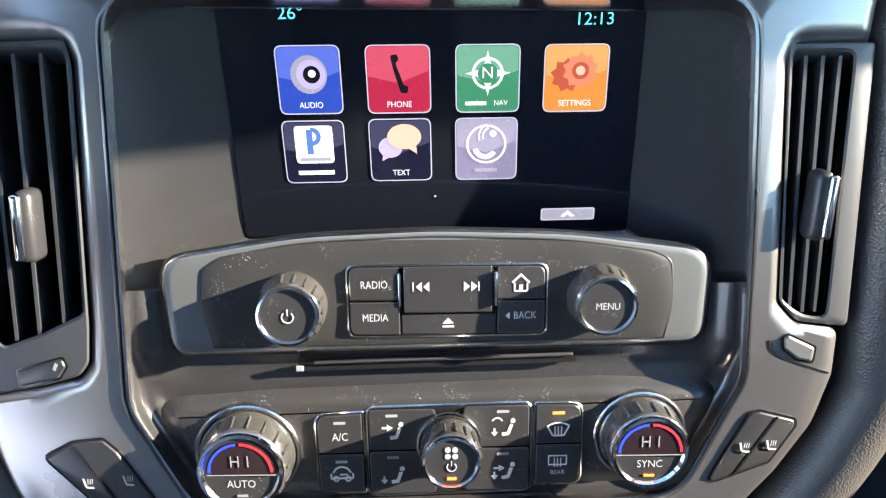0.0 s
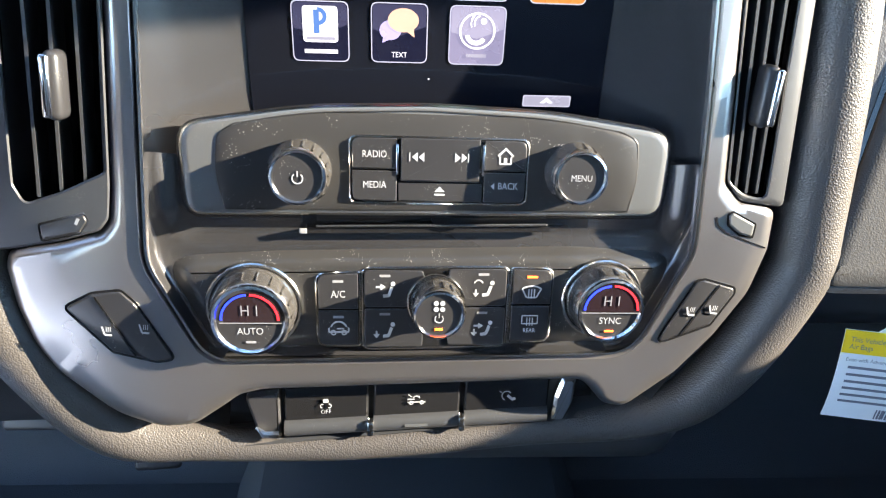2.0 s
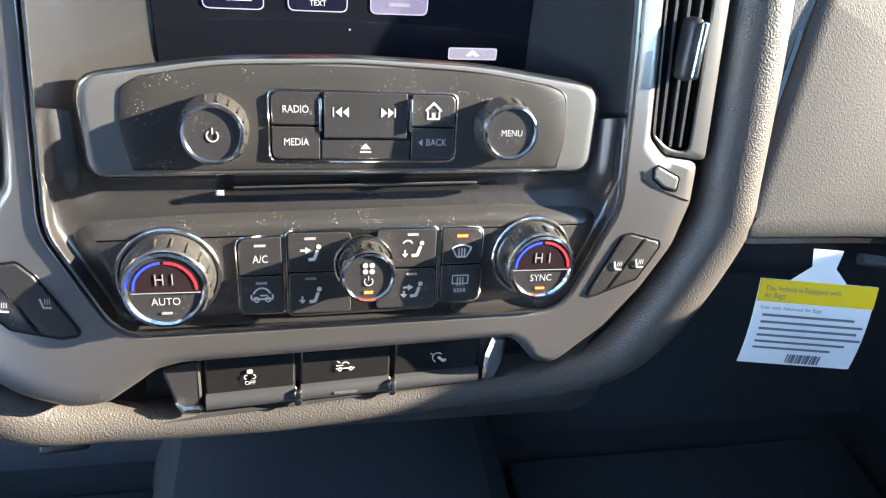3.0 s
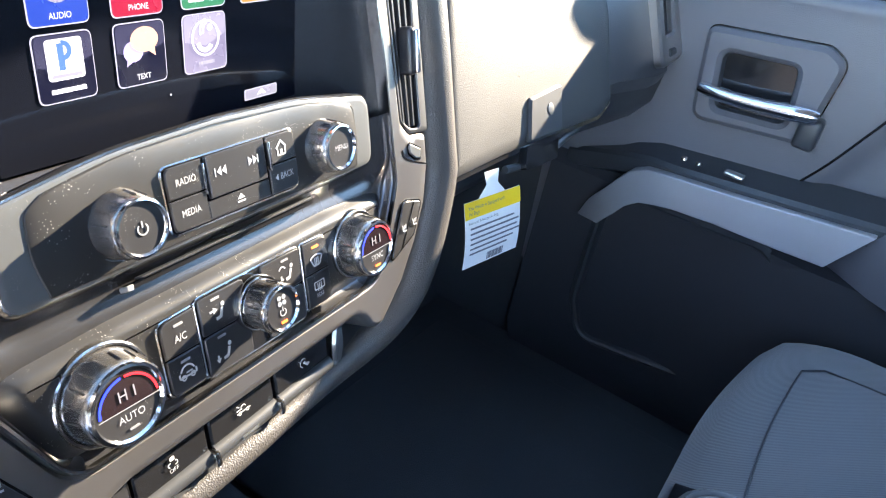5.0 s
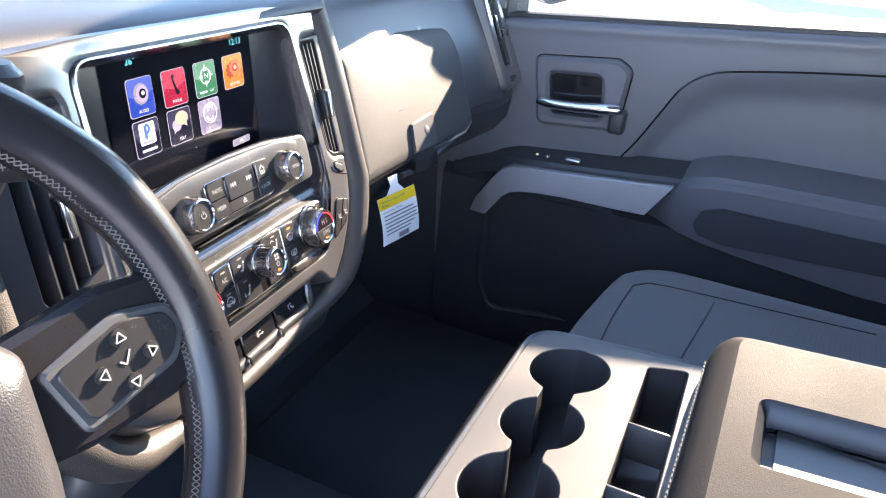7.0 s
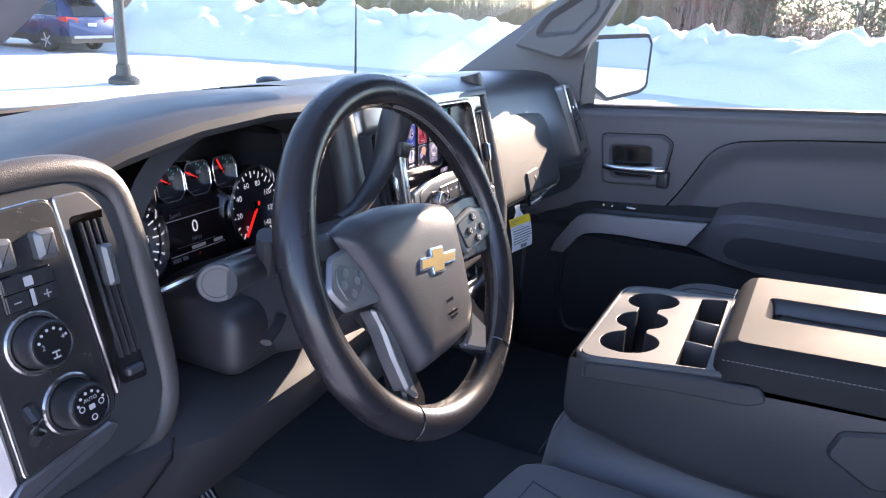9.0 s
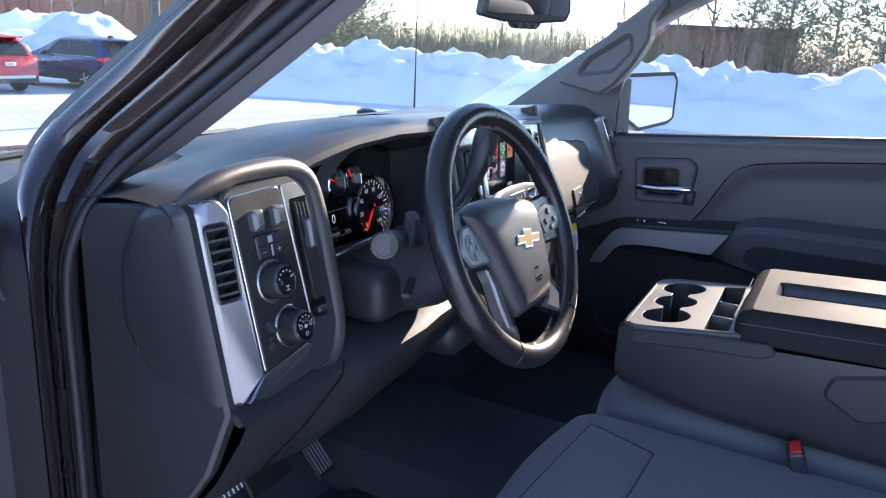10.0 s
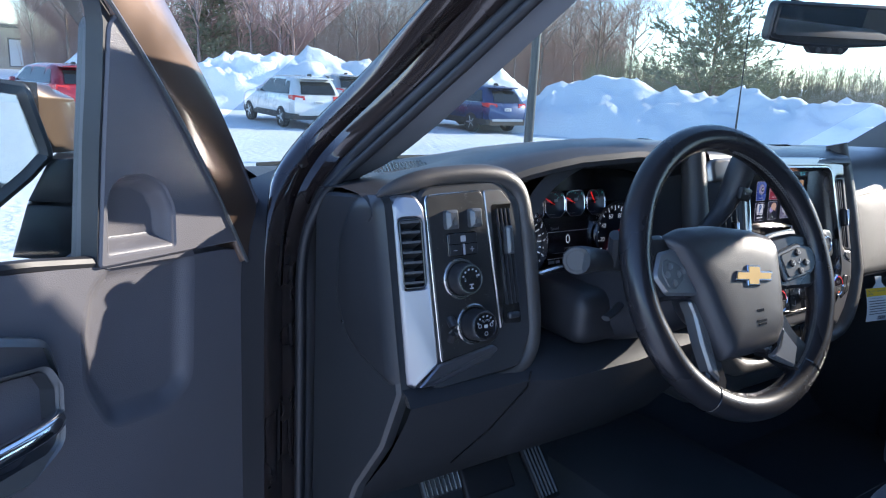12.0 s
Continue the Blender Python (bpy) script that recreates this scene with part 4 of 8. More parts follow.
# knobs of the climate panel
blue_arc = material("blue_arc", (0.010, 0.028, 0.75), 0.5, emit=0.30, vary=0.02)
red_arc = material("red_arc", (0.62, 0.012, 0.02), 0.5, emit=0.22, vary=0.02)
readout_light = lit("readout_light", (0.62, 0.58, 0.58), 0.35)
lcd = material("dark_lcd", (0.02, 0.012, 0.014), 0.12, vary=0.1)
for tip, word, lamp in (((-0.0925, 0.2830, 1.2775), "AUTO", False), ((0.1018, 0.2942, 1.2762), "SYNC", True)):
    k, F = knob(tip, 0.0185, 0.0172 - 0.0012 * lamp, 0.0238 - 0.0022 * lamp, climate, "temperature_knob", "large temperature knob with a lit display in its face")
    pts = [(0.0160 * math.cos(radians(a)), 0.0160 * math.sin(radians(a))) for a in range(-6, 187, 8)]
    part("display", plate(F, pts, -0.0002, 0.0005), lcd, k, "small dark display")
    marks(F, [arc(0, 0, 0.0148, 0.0011, 95, 178)], 0.0009, blue_arc, k, "blue_arc")
    marks(F, [arc(0, 0, 0.0148, 0.0011, 2, 88)], 0.0009, red_arc, k, "red_arc")
    marks(F, [bar(-0.0040, 0.0032, -0.0040, 0.0088, 0.0006), bar(-0.0006, 0.0032, -0.0006, 0.0088, 0.0006), bar(-0.0040, 0.0060, -0.0006, 0.0060, 0.0006), bar(0.0038, 0.0032, 0.0038, 0.0088, 0.0006)], 0.0009, readout_light, k, "readout")
    marks(F, [bar(-0.0165, -0.0012, 0.0165, -0.0012, 0.0005)], 0.0006, dim_print, k, "divider")
    letters(word, 0.0056, F, 0, -0.0060, 0.0006, white_print, k, squeeze=0.88)
    marks(F, [rrect(-0.0026, -0.0128, 0.0026, -0.0116, 0.0003)], 0.0006, amber if lamp else dim_print, k, "indicator")
k, F = knob((0.0064, 0.2850, 1.2800), 0.0185, 0.0118, 0.0150, climate, "fan_knob", "small fan speed knob with a bright lip")
marks(F, [circle(e * 0.0017, 0.0052 + f * 0.0017, 0.0014, 10) for e, f in ((1, 1), (-1, 1), (1, -1), (-1, -1))] + [arc(0, -0.0020, 0.0022, 0.0005, 130, 410), bar(0, -0.0014, 0, 0.0012, 0.0005)], 0.0004, white_print, k)
marks(F, [rrect(-0.0022, -0.0088, 0.0022, -0.0074, 0.0003)], 0.0004, amber, k, "indicator")

# ---- seat heater switches in the trim ----
for out, cut, label in (([(-0.1995, 1.2673), (-0.1837, 1.2752), (-0.168, 1.2770), (-0.1612, 1.2704), (-0.1419, 1.2379), (-0.1526, 1.2367), (-0.1759, 1.2425)], ((-0.1825, 1.2734), (-0.1640, 1.2400)), "driver"),
                        ([(0.1351, 1.2442), (0.1549, 1.2828), (0.1597, 1.2838), (0.1778, 1.2788), (0.1780, 1.2754), (0.1667, 1.2563)], ((0.1690, 1.2805), (0.1500, 1.2500)), "passenger")):
    o = rpoly(out, 0.003, 3)
    TR_ = lambda u, v, d=0.0: S(u, v, d - crowned(u))
    h = part("heater_switch", plate(TR_, inset(o, -0.0010), 0.003, 0.0066), gloss_black, stack, "black heated seat switch pair")
    part("rocker", plate(TR_, inset(o, 0.0004), 0.005, 0.0078, c=0.0008), button_plastic, h)
    part("divider_bar", plate(TR_, bar(*cut[0], *cut[1], 0.0010), 0.005, 0.0082), gloss_black, h)
    for q, w in ((-0.1790, 1.2545), (-0.1585, 1.2555)) if label == "driver" else ((0.1532, 1.2645), (0.1665, 1.2655)):
        marks(S, [bar(q - 0.0016, w + 0.0030, q - 0.0006, w - 0.0014, 0.0010), bar(q - 0.0006, w - 0.0016, q + 0.0034, w - 0.0020, 0.0010), *[bar(q + 0.0004 + g, w, q + 0.0008 + g, w + 0.0028, 0.0004) for g in (0, 0.0011, 0.0022)]], 0.0090, white_print, h)

# ---- vents beside the screen ----
TR = lambda u, v, d=0.0: S(u, v, d - crowned(u))
VENTS = (
    (rpoly([(-0.1590, 1.4520), (-0.1684, 1.3385), (-0.1905, 1.3290), (-0.2105, 1.3225), (-0.2150, 1.332), (-0.2060, 1.4535)], [0.004, 0.004, 0.05, 0.004, 0.004, 0.004], 3),
     rpoly([(-0.1590, 1.4560), (-0.1572, 1.4473), (-0.1631, 1.3731), (-0.1664, 1.3321), (-0.1690, 1.3150), (-0.1745, 1.3088), (-0.1946, 1.3034), (-0.2225, 1.2985), (-0.246, 1.296), (-0.246, 1.33), (-0.226, 1.4575)], [0.002, 0.1, 0.1, 0.1, 0.008, 0.008, 0.1, 0.1, 0.004, 0.02, 0.002], 3),
     [(-0.1945, -0.2030), (-0.1824, -0.1915), (-0.1702, -0.1790)], -0.1865, 1.3790, 0.0060),
    (rpoly([(0.1580, 1.4525), (0.1850, 1.4525), (0.1868, 1.3310), (0.1745, 1.3325), (0.1645, 1.3405)], [0.004, 0.004, 0.004, 0.02, 0.006], 3),
     rpoly([(0.1590, 1.4562), (0.1935, 1.4568), (0.1975, 1.3265), (0.1725, 1.3295), (0.1638, 1.3390), (0.1608, 1.385), (0.1552, 1.457)], [0.002, 0.002, 0.003, 0.01, 0.006, 0.1, 0.1], 3),
     [(0.1640, 0.1690), (0.1715, 0.1752), (0.1790, 0.1812)], 0.1765, 1.3850, 0.0042))
for side, (hollow, rim_, blades, tabx, tz, d1) in zip((-1, 1), VENTS):
    v = part("air_vent", plate(TR, rim_, -0.014, d1, [hollow], c=0.0012), hard_plastic, stack, "black air vent with upright slats")
    part("vent_box", plate(TR, inset(hollow, -0.003), -0.036, -0.030), gloss_black, v)
    for a, b in blades:
        bm = bmesh.new()
        z0, z1 = (1.326 if side < 0 else 1.334), 1.451
        off = side * 0.007
        q = [TR(a, z1, d1 - 0.002), TR(b, z0, d1 - 0.002), TR(b - off, z0, -0.026), TR(a - off, z1, -0.026)]
        w = Vector((0.0008, 0, 0))
        loft([[c - w for c in q], [c + w for c in q]], bm=bm)
        part("slat", bm, hard_plastic, v)
    tilt = Matrix.Translation(TR(tabx, tz, d1 + 0.002)) @ Matrix.Rotation(-math.atan(0.27), 4, "X") @ Matrix.Rotation(0.055, 4, "Y")
    part("vent_tab", rbox(-0.0046, 0.0040, -0.006, 0.008, -0.0165, 0.0165, 0.0038, 3, tilt), button_plastic, v, "black vent tab with a chrome insert")
    part("tab_insert", rbox(-0.0046 if side < 0 else 0.0006, 0.0, -0.0080, 0.004, -0.0150, 0.0150, 0.0018, 3, tilt) if side < 0 else rbox(0.0006, 0.0048, -0.0078, 0.004, -0.0150, 0.0150, 0.0018, 3, tilt), chrome, v, "chrome insert")
    if side < 0:
        part("wheel_slot", plate(TR, rpoly([(-0.2062, 1.3122), (-0.1812, 1.3186), (-0.1795, 1.3134), (-0.1845, 1.3068), (-0.2060, 1.3022)], 0.0022, 4), d1 - 0.001, d1 + 0.0005), gloss_black, v)
        part("thumbwheel", plate(TR, rpoly([(-0.2050, 1.3114), (-0.1820, 1.3174), (-0.1806, 1.3134), (-0.1850, 1.3078), (-0.2050, 1.3034)], 0.0020, 4), d1 - 0.001, d1 + 0.0018, c=0.0009), button_plastic, v)
        marks(TR, [bar(-0.1868, 1.3118, -0.1850, 1.3150, 0.0016)], d1 + 0.0022, white_print, v)
    else:
        part("wheel_slot", plate(TR, rpoly([(0.1664, 1.3222), (0.1697, 1.3238), (0.1842, 1.3168), (0.1836, 1.3078), (0.1750, 1.3094), (0.1672, 1.3154)], 0.0018, 4), 0.005, 0.0064), gloss_black, v)
        part("thumbwheel", plate(TR, rpoly([(0.1676, 1.3214), (0.1699, 1.3226), (0.1831, 1.3161), (0.1826, 1.3090), (0.1755, 1.3106), (0.1684, 1.3160)], 0.0016, 4), 0.005, 0.0080, c=0.0010), satin_plastic, v)
        marks(TR, [bar(*a, *b, 0.0009) for a, b in (((0.1606, 1.3201), (0.1622, 1.3152)), ((0.1622, 1.3152), (0.1670, 1.3116)), ((0.1670, 1.3116), (0.1791, 1.3070)), ((0.1791, 1.3070), (0.1915, 1.3028)))], 0.0064, gloss_black, v, "panel_gap")

# ---- row of switches below, and the leather roll round the stack ----
def SR(u, v, d=0.0):
    """The recessed row of switches."""
    return S0(u, v, d - 0.0125)


part("switch_backing", plate(S, rpoly([(-0.115, 1.170), (0.104, 1.174), (0.100, 1.232), (-0.108, 1.228)], 0.004), -0.05, -0.030), gloss_black, stack)
row = part("switch_base", plate(SR, rpoly([(-0.1060, 1.2095), (-0.0985, 1.1790), (0.0935, 1.1830), (0.0950, 1.2150)], 0.006, 3), -0.02, -0.006, c=0.002), hard_plastic, stack, "row of black switches with bright lower edges")
for j, (x0, x1) in enumerate(((-0.0835, -0.0330), (-0.0300, 0.0230), (0.0260, 0.0790))):
    z0 = 1.1798 + 0.023 * (x0 + 0.0835)
    z1 = z0 + 0.0325
    o = [(x0, z0), (x1, z0 + 0.0012), (x1 + 0.0005, z1 + 0.0012), (x0 + 0.0005, z1)]
    s = part("switch", plate(SR, rpoly(o, 0.0015, 2), -0.008, -0.001, c=0.0012), gloss_black, row, "black rocker switch")
    part("bright_edge", loft([[SR(x, z0 + 0.023 * (x - x0) + 0.0052 + 0.0056 * math.cos(a), -0.003 + 0.0062 * math.sin(a)) for a in [math.pi * k / 8 for k in range(9)]] for x in (x0 + 0.0003, x1 - 0.0003)]), hard_plastic, s, "grey rounded lower edge")
    part("chrome_bridge", rbox(-0.0022, 0.0022, -0.004, 0.004, -0.0052, 0.0052, 0.0016, 2, Matrix.Translation(SR(x1 + 0.0015, z0 + 0.0058, 0.0014)) @ Matrix.Rotation(-math.atan(0.27), 4, "X")), dark_chrome, s, "small bright bridge piece") if j < 2 else None
    cx, cz = (x0 + x1) / 2, (z0 + z1) / 2 + 0.004
    if j == 0:
        letters("OFF", 0.0036, SR, cx, cz - 0.0042, 0.0002, white_print, s)
        marks(SR, [rrect(cx - 0.0016, cz + 0.0018, cx + 0.0016, cz + 0.0042, 0.0006), arc(cx - 0.0020, cz - 0.0004, 0.0012, 0.0005, 60, 260), arc(cx + 0.0020, cz - 0.0004, 0.0012, 0.0005, -120, 100)], 0.0002, white_print, s)
    elif j == 1:
        marks(SR, [bar(cx - 0.0055, cz - 0.0010, cx + 0.0055, cz - 0.0010, 0.0006), bar(cx - 0.0055, cz + 0.0010, cx - 0.0012, cz + 0.0010, 0.0006), arc(cx, cz + 0.0008, 0.0022, 0.0006, 20, 150), arc(cx - 0.0032, cz - 0.0014, 0.0011, 0.0005, 0, 359, 10), arc(cx + 0.0032, cz - 0.0014, 0.0011, 0.0005, 0, 359, 10), bar(cx - 0.003, cz + 0.0026, cx - 0.005, cz + 0.004, 0.0004)], 0.0002, white_print, s)
        marks(SR, [rrect(cx - 0.0070, z0 + 0.0046, cx + 0.0070, z0 + 0.0062, 0.0004)], 0.0036, satin_plastic, s)
    else:
        marks(SR, [arc(cx, cz, 0.0030, 0.0006, 40, 250), bar(cx + 0.0005, cz + 0.0002, cx + 0.0042, cz - 0.0030, 0.0016), circle(cx + 0.0048, cz - 0.0022, 0.0010, 8), bar(cx - 0.0045, cz + 0.0030, cx - 0.0030, cz + 0.0022, 0.0005)], 0.0002, white_print, s)
part("end_piece", plate(SR, rpoly([(-0.1062, 1.2085), (-0.1000, 1.1850), (-0.0950, 1.1795), (-0.0855, 1.1795), (-0.0855, 1.2110)], [0.004, 0.008, 0.008, 0.001, 0.001], 4), -0.010, 0.0005, c=0.002), button_plastic, row, "black rounded end piece")
part("chrome_end", sweep([SR(-0.0995, 1.1880, 0.0015), SR(-0.0955, 1.1835, 0.0022), SR(-0.0865, 1.1828, 0.0022)], [0.0012, 0.0026, 0.0030], 8), dark_chrome, row, "bright lower corner")
part("chrome_end", plate(SR, rpoly([(0.0815, 1.1840), (0.0900, 1.1838), (0.0950, 1.1960), (0.0958, 1.2140), (0.0870, 1.2140), (0.0830, 1.2010)], [0.0015, 0.004, 0.008, 0.002, 0.004, 0.004], 3), -0.010, 0.0018, c=0.002), dark_chrome, row, "bright end piece")

ROLL = [(0.213, 1.516, 0.018), (0.224, 1.42, 0.020), (0.2280, 1.31, 0.0205), (0.2250, 1.275, 0.0205), (0.190, 1.214, 0.0185), (0.150, 1.184, 0.014), (0.07, 1.1745, 0.0095), (0, 1.1705, 0.0095), (-0.07, 1.1685, 0.0095), (-0.135, 1.1725, 0.012), (-0.182, 1.184, 0.018), (-0.217, 1.220, 0.020), (-0.240, 1.262, 0.021), (-0.243, 1.31, 0.0205), (-0.236, 1.42, 0.020), (-0.228, 1.516, 0.018)]
sp = smooth_path(ROLL, 5)
part("leather_roll", sweep([S0(p.x, p.y, -0.012 - 0.6 * max(0, 0.0195 - p.z) - 0.07 * max(0, -0.05 - p.x)) for p in sp], [p.z for p in sp], 16, up=tuple(NS)), roll_skin, stack, "grained leather-look roll")
# body behind the stack that joins it to the dash
ring = [(-0.200, 1.496), (0.200, 1.496), (0.207, 1.29), (0.140, 1.188), (-0.16, 1.172), (-0.222, 1.25)]
part("stack_body", loft([[S0(u, v, -0.012) for u, v in ring], [Vector((u, 0.60, v)) for u, v in ring]], caps=False), hard_plastic, stack)

# ---- glovebox, passenger's vent, tag ----
lid = rpoly([(0.243, 1.424), (0.395, 1.434), (0.550, 1.422), (0.570, 1.385), (0.540, 1.285), (0.505, 1.277), (0.290, 1.286), (0.203, 1.287)], [0.016, 0.2, 0.06, 0.12, 0.014, 0.05, 0.05, 0.010], 6)
bm = plate(GB, inset(lid, -0.003), -0.010, 0.0005)
part("lid_gap", bm, gloss_black, dash)
gb = part("glovebox_lid", loft([[GB(u, v, -0.012) for u, v in lid], [GB(u, v, -0.002) for u, v in lid], [GB(u, v, 0.0020) for u, v in inset(lid, 0.0012)], [GB(u, v, 0.0040) for u, v in inset(lid, 0.004)], [GB(u, v, 0.0050) for u, v in inset(lid, 0.012)], [GB(0.36 + (u - 0.36) * 0.6, 1.355 + (v - 1.355) * 0.6, 0.0054) for u, v in inset(lid, 0.012)], [GB(0.36 + (u - 0.36) * 0.2, 1.355 + (v - 1.355) * 0.2, 0.0055) for u, v in inset(lid, 0.012)]]), glovebox_skin, dash, "grained glovebox lid")
latch = part("latch", plate(GB, rpoly([(0.343, 1.3235), (0.412, 1.3255), (0.398, 1.284), (0.327, 1.287)], 0.005, 4), 0.002, 0.0095, c=0.0025), hard_plastic, gb, "black latch with a keyhole")
part("keyhole", lathe([(0.006, 0), (0.006, 0.0012), (0.0045, 0.0016), (0, 0.0016)], GB(0.378, 1.3075, 0.009), GB(0, 0, 1) - GB(0, 0, 0), 20), satin_plastic, latch)
part("latch_hollow", plate(GB, rpoly([(0.330, 1.284), (0.395, 1.281), (0.385, 1.262), (0.318, 1.266)], 0.004), -0.004, 0.005), gloss_black, gb)
part("pull_bar", sweep([GB(0.30, 1.272, -0.006), GB(0.34, 1.267, -0.003), GB(0.40, 1.270, -0.003), GB(0.47, 1.276, -0.006)], 0.004, 8), hard_plastic, dash)
PV = lean(0.374, 1.453, 0.42)
o = rpoly([(0.672, 1.462), (0.738, 1.458), (0.752, 1.30), (0.672, 1.295)], 0.012, 4)
h = rpoly([(0.690, 1.452), (0.722, 1.450), (0.726, 1.332), (0.690, 1.330)], 0.006, 4)
vent = part("side_vent", plate(PV, o, -0.02, 0.008, [h], c=0.003), silver, dash, "silver-framed side air vent")
part("vent_box", plate(PV, inset(h, -0.002), -0.03, -0.026), gloss_black, vent)
for j in range(3):
    x = 0.697 + 0.0095 * j
    part("slat", loft([[PV(x - 0.0008, 1.449, 0.002), PV(x + 0.0008, 1.449, 0.002), PV(x + 0.006, 1.449, -0.02), PV(x + 0.0044, 1.449, -0.02)], [PV(x - 0.0008, 1.333, 0.002), PV(x + 0.0008, 1.333, 0.002), PV(x + 0.006, 1.333, -0.02), PV(x + 0.0044, 1.333, -0.02)]]), hard_plastic, vent)
part("vent_tab", plate(PV, rrect(0.7025, 1.378, 0.7105, 1.412, 0.003), -0.004, 0.008, c=0.002), dark_chrome, vent)
part("thumbwheel", plate(PV, rrect(0.697, 1.306, 0.718, 1.315, 0.003), 0.006, 0.0115, c=0.002), hard_plastic, vent)

paper = material("white_paper", (0.78, 0.79, 0.80), 0.6, bump=0.05, scale=300, vary=0.03)
yellow = material("yellow_print", (0.85, 0.56, 0.01), 0.55, vary=0.03)
ink = material("grey_ink", (0.16, 0.16, 0.19), 0.6, vary=0.1)
tag = thing("warning_tag", (0.285, 0.31, 1.265), "white paper warning tag with yellow head, hanging under the glovebox", "tag")


def TG(u, v, d=0.0):
    """The hanging tag: u across from its near corner, v down from its top."""
    bend = 0.006 * math.sin(v / 0.064 * 2.2)
    p = Vector((0.263, 0.321, 1.241)) + Vector((0.985, -0.16, -0.01)) * u + Vector((0.0, -0.12, -0.993)) * v
    return p + Vector((-0.16, -0.985, 0.12)) * (d + bend)


def tag_strip(v0, v1, u0, u1, d, n=8):
    rings = [[TG(u, v0 + (v1 - v0) * k / n, d) for u in (u0, u1)] + [TG(u, v0 + (v1 - v0) * k / n, d - 0.0006) for u in (u1, u0)] for k in range(n + 1)]
    return loft(rings)


part("sheet", tag_strip(0, 0.064, 0, 0.079, 0), paper, tag)
part("yellow_head", tag_strip(0.0, 0.0150, 0.0, 0.079, 0.0008), yellow, tag, "yellow printed head")
part("hanger", loft([[TG(u, v, 0.0) for u, v in ((0.020, 0.0), (0.058, 0.0), (0.048, -0.010), (0.050, -0.022), (0.030, -0.022), (0.032, -0.010))], [TG(u, v, -0.0006) for u, v in ((0.020, 0.0), (0.058, 0.0), (0.048, -0.010), (0.050, -0.022), (0.030, -0.022), (0.032, -0.010))]]), paper, tag)
TF = lambda u, v, d=0.0: TG(u, -v, d)
letters("This Vehicle is Equipped with\nAir Bags", 0.0047, TF, 0.0035, -0.0077, 0.0018, ink, tag, squeeze=0.92, align="LEFT")
letters("Even with Advanced Air Bags", 0.0037, TF, 0.0035, -0.0190, 0.0010, ink, tag, squeeze=0.95, align="LEFT")
for j, w in enumerate((0.075, 0.083, 0.080, 0.085, 0.074, 0.080)):
    marks(TF, [rrect(0.006, -0.0252 - j * 0.0050, 0.006 + w * 0.84 * (1 if j < 5 else 0.8), -0.0236 - j * 0.0050, 0.0003)], 0.0010, ink, tag, "text_line")
marks(TF, [rrect(0.032 + 0.0017 * j, -0.0615, 0.0327 + 0.0017 * j + 0.0004 * (j % 3), -0.0540, 0.0001) for j in range(14)], 0.0010, ink, tag, "barcode")

# ---- driver's end of the dash ----
pod = thing("driver_switch_panel", (-0.68, 0.36, 1.24), "black switch panel with silver strip, vents and light knobs", "control panel")
shell = rpoly([(-0.7375, 1.474), (-0.622, 1.478), (-0.590, 1.455), (-0.585, 1.29), (-0.607, 1.252), (-0.7355, 1.246)], [0.02, 0.03, 0.03, 0.03, 0.02, 0.012], 5)
bm = loft([[LP(u, v, 0.0) for u, v in inset(shell, 0.002)], [LP(u, v, -0.004) for u, v in inset(shell, -0.001)], [LP(u, v, -0.03) for u, v in shell], [LP(u, v, -0.05) + Vector((-0.006, 0, 0)) for u, v in inset(shell, -0.003)], [Vector((u - 0.012, 0.56, v - 0.02)) for u, v in inset(shell, -0.006)]])
part("pod_shell", bm, hard_plastic, pod, "black plastic shell")
LPS = lambda u, v, d=0.0: LP(u, v, d + 0.42 * min(0.0, u + 0.7345))
part("strip", plate(LPS, rpoly([(-0.7676, 1.456), (-0.7604, 1.4690), (-0.7429, 1.4660), (-0.7345, 1.4520), (-0.7300, 1.2766), (-0.7580, 1.2515), (-0.7660, 1.2570)], [0.006, 0.010, 0.010, 0.02, 0.003, 0.003, 0.006], 4), -0.030, 0.007, [rrect(-0.7625, 1.3640, -0.7385, 1.4410, 0.005, 3)], c=0.0030), strip_silver, pod, "brushed silver strip")
part("vent_box", plate(LPS, rrect(-0.765, 1.361, -0.7355, 1.443, 0.004), -0.016, -0.014), rubber, pod)
bm = rrect(-0.7628, 1.3637, -0.7382, 1.4413, 0.005, 3)
part("vent_frame", plate(LPS, bm, -0.018, 0.0072, [inset(bm, 0.0018)], c=0.0005), gloss_black, pod)
for j in range(7):
    z = 1.3690 + 0.0112 * j
    part("slat", loft([[LPS(x, z, 0.0055), LPS(x, z + 0.0026, 0.0055), LPS(x, z - 0.004, -0.012), LPS(x, z - 0.0065, -0.012)] for x in (-0.7612, -0.7398)]), hard_plastic, pod)
part("strip_tail", plate(LP, rpoly([(-0.757, 1.2525), (-0.728, 1.2745), (-0.6480, 1.2850), (-0.6380, 1.2790), (-0.652, 1.2700), (-0.735, 1.2525)], [0.002, 0.004, 0.006, 0.004, 0.006, 0.004], 4), -0.020, 0.0030, c=0.0020), strip_silver, pod, "brushed silver strip")
face = rpoly([(-0.7300, 1.4645), (-0.6485, 1.4675), (-0.6375, 1.300), (-0.6480, 1.288), (-0.7235, 1.2770)], [0.006, 0.012, 0.012, 0.012, 0.004], 4)
part("face_rim", plate(LP, inset(face, -0.0014), -0.004, 0.0030, c=0.0008), dark_chrome, pod, "thin bright rim")
facep = part("face_plate", plate(LP, face, -0.004, 0.0040, c=0.0012), panel_plastic, pod, "matte black switch face")
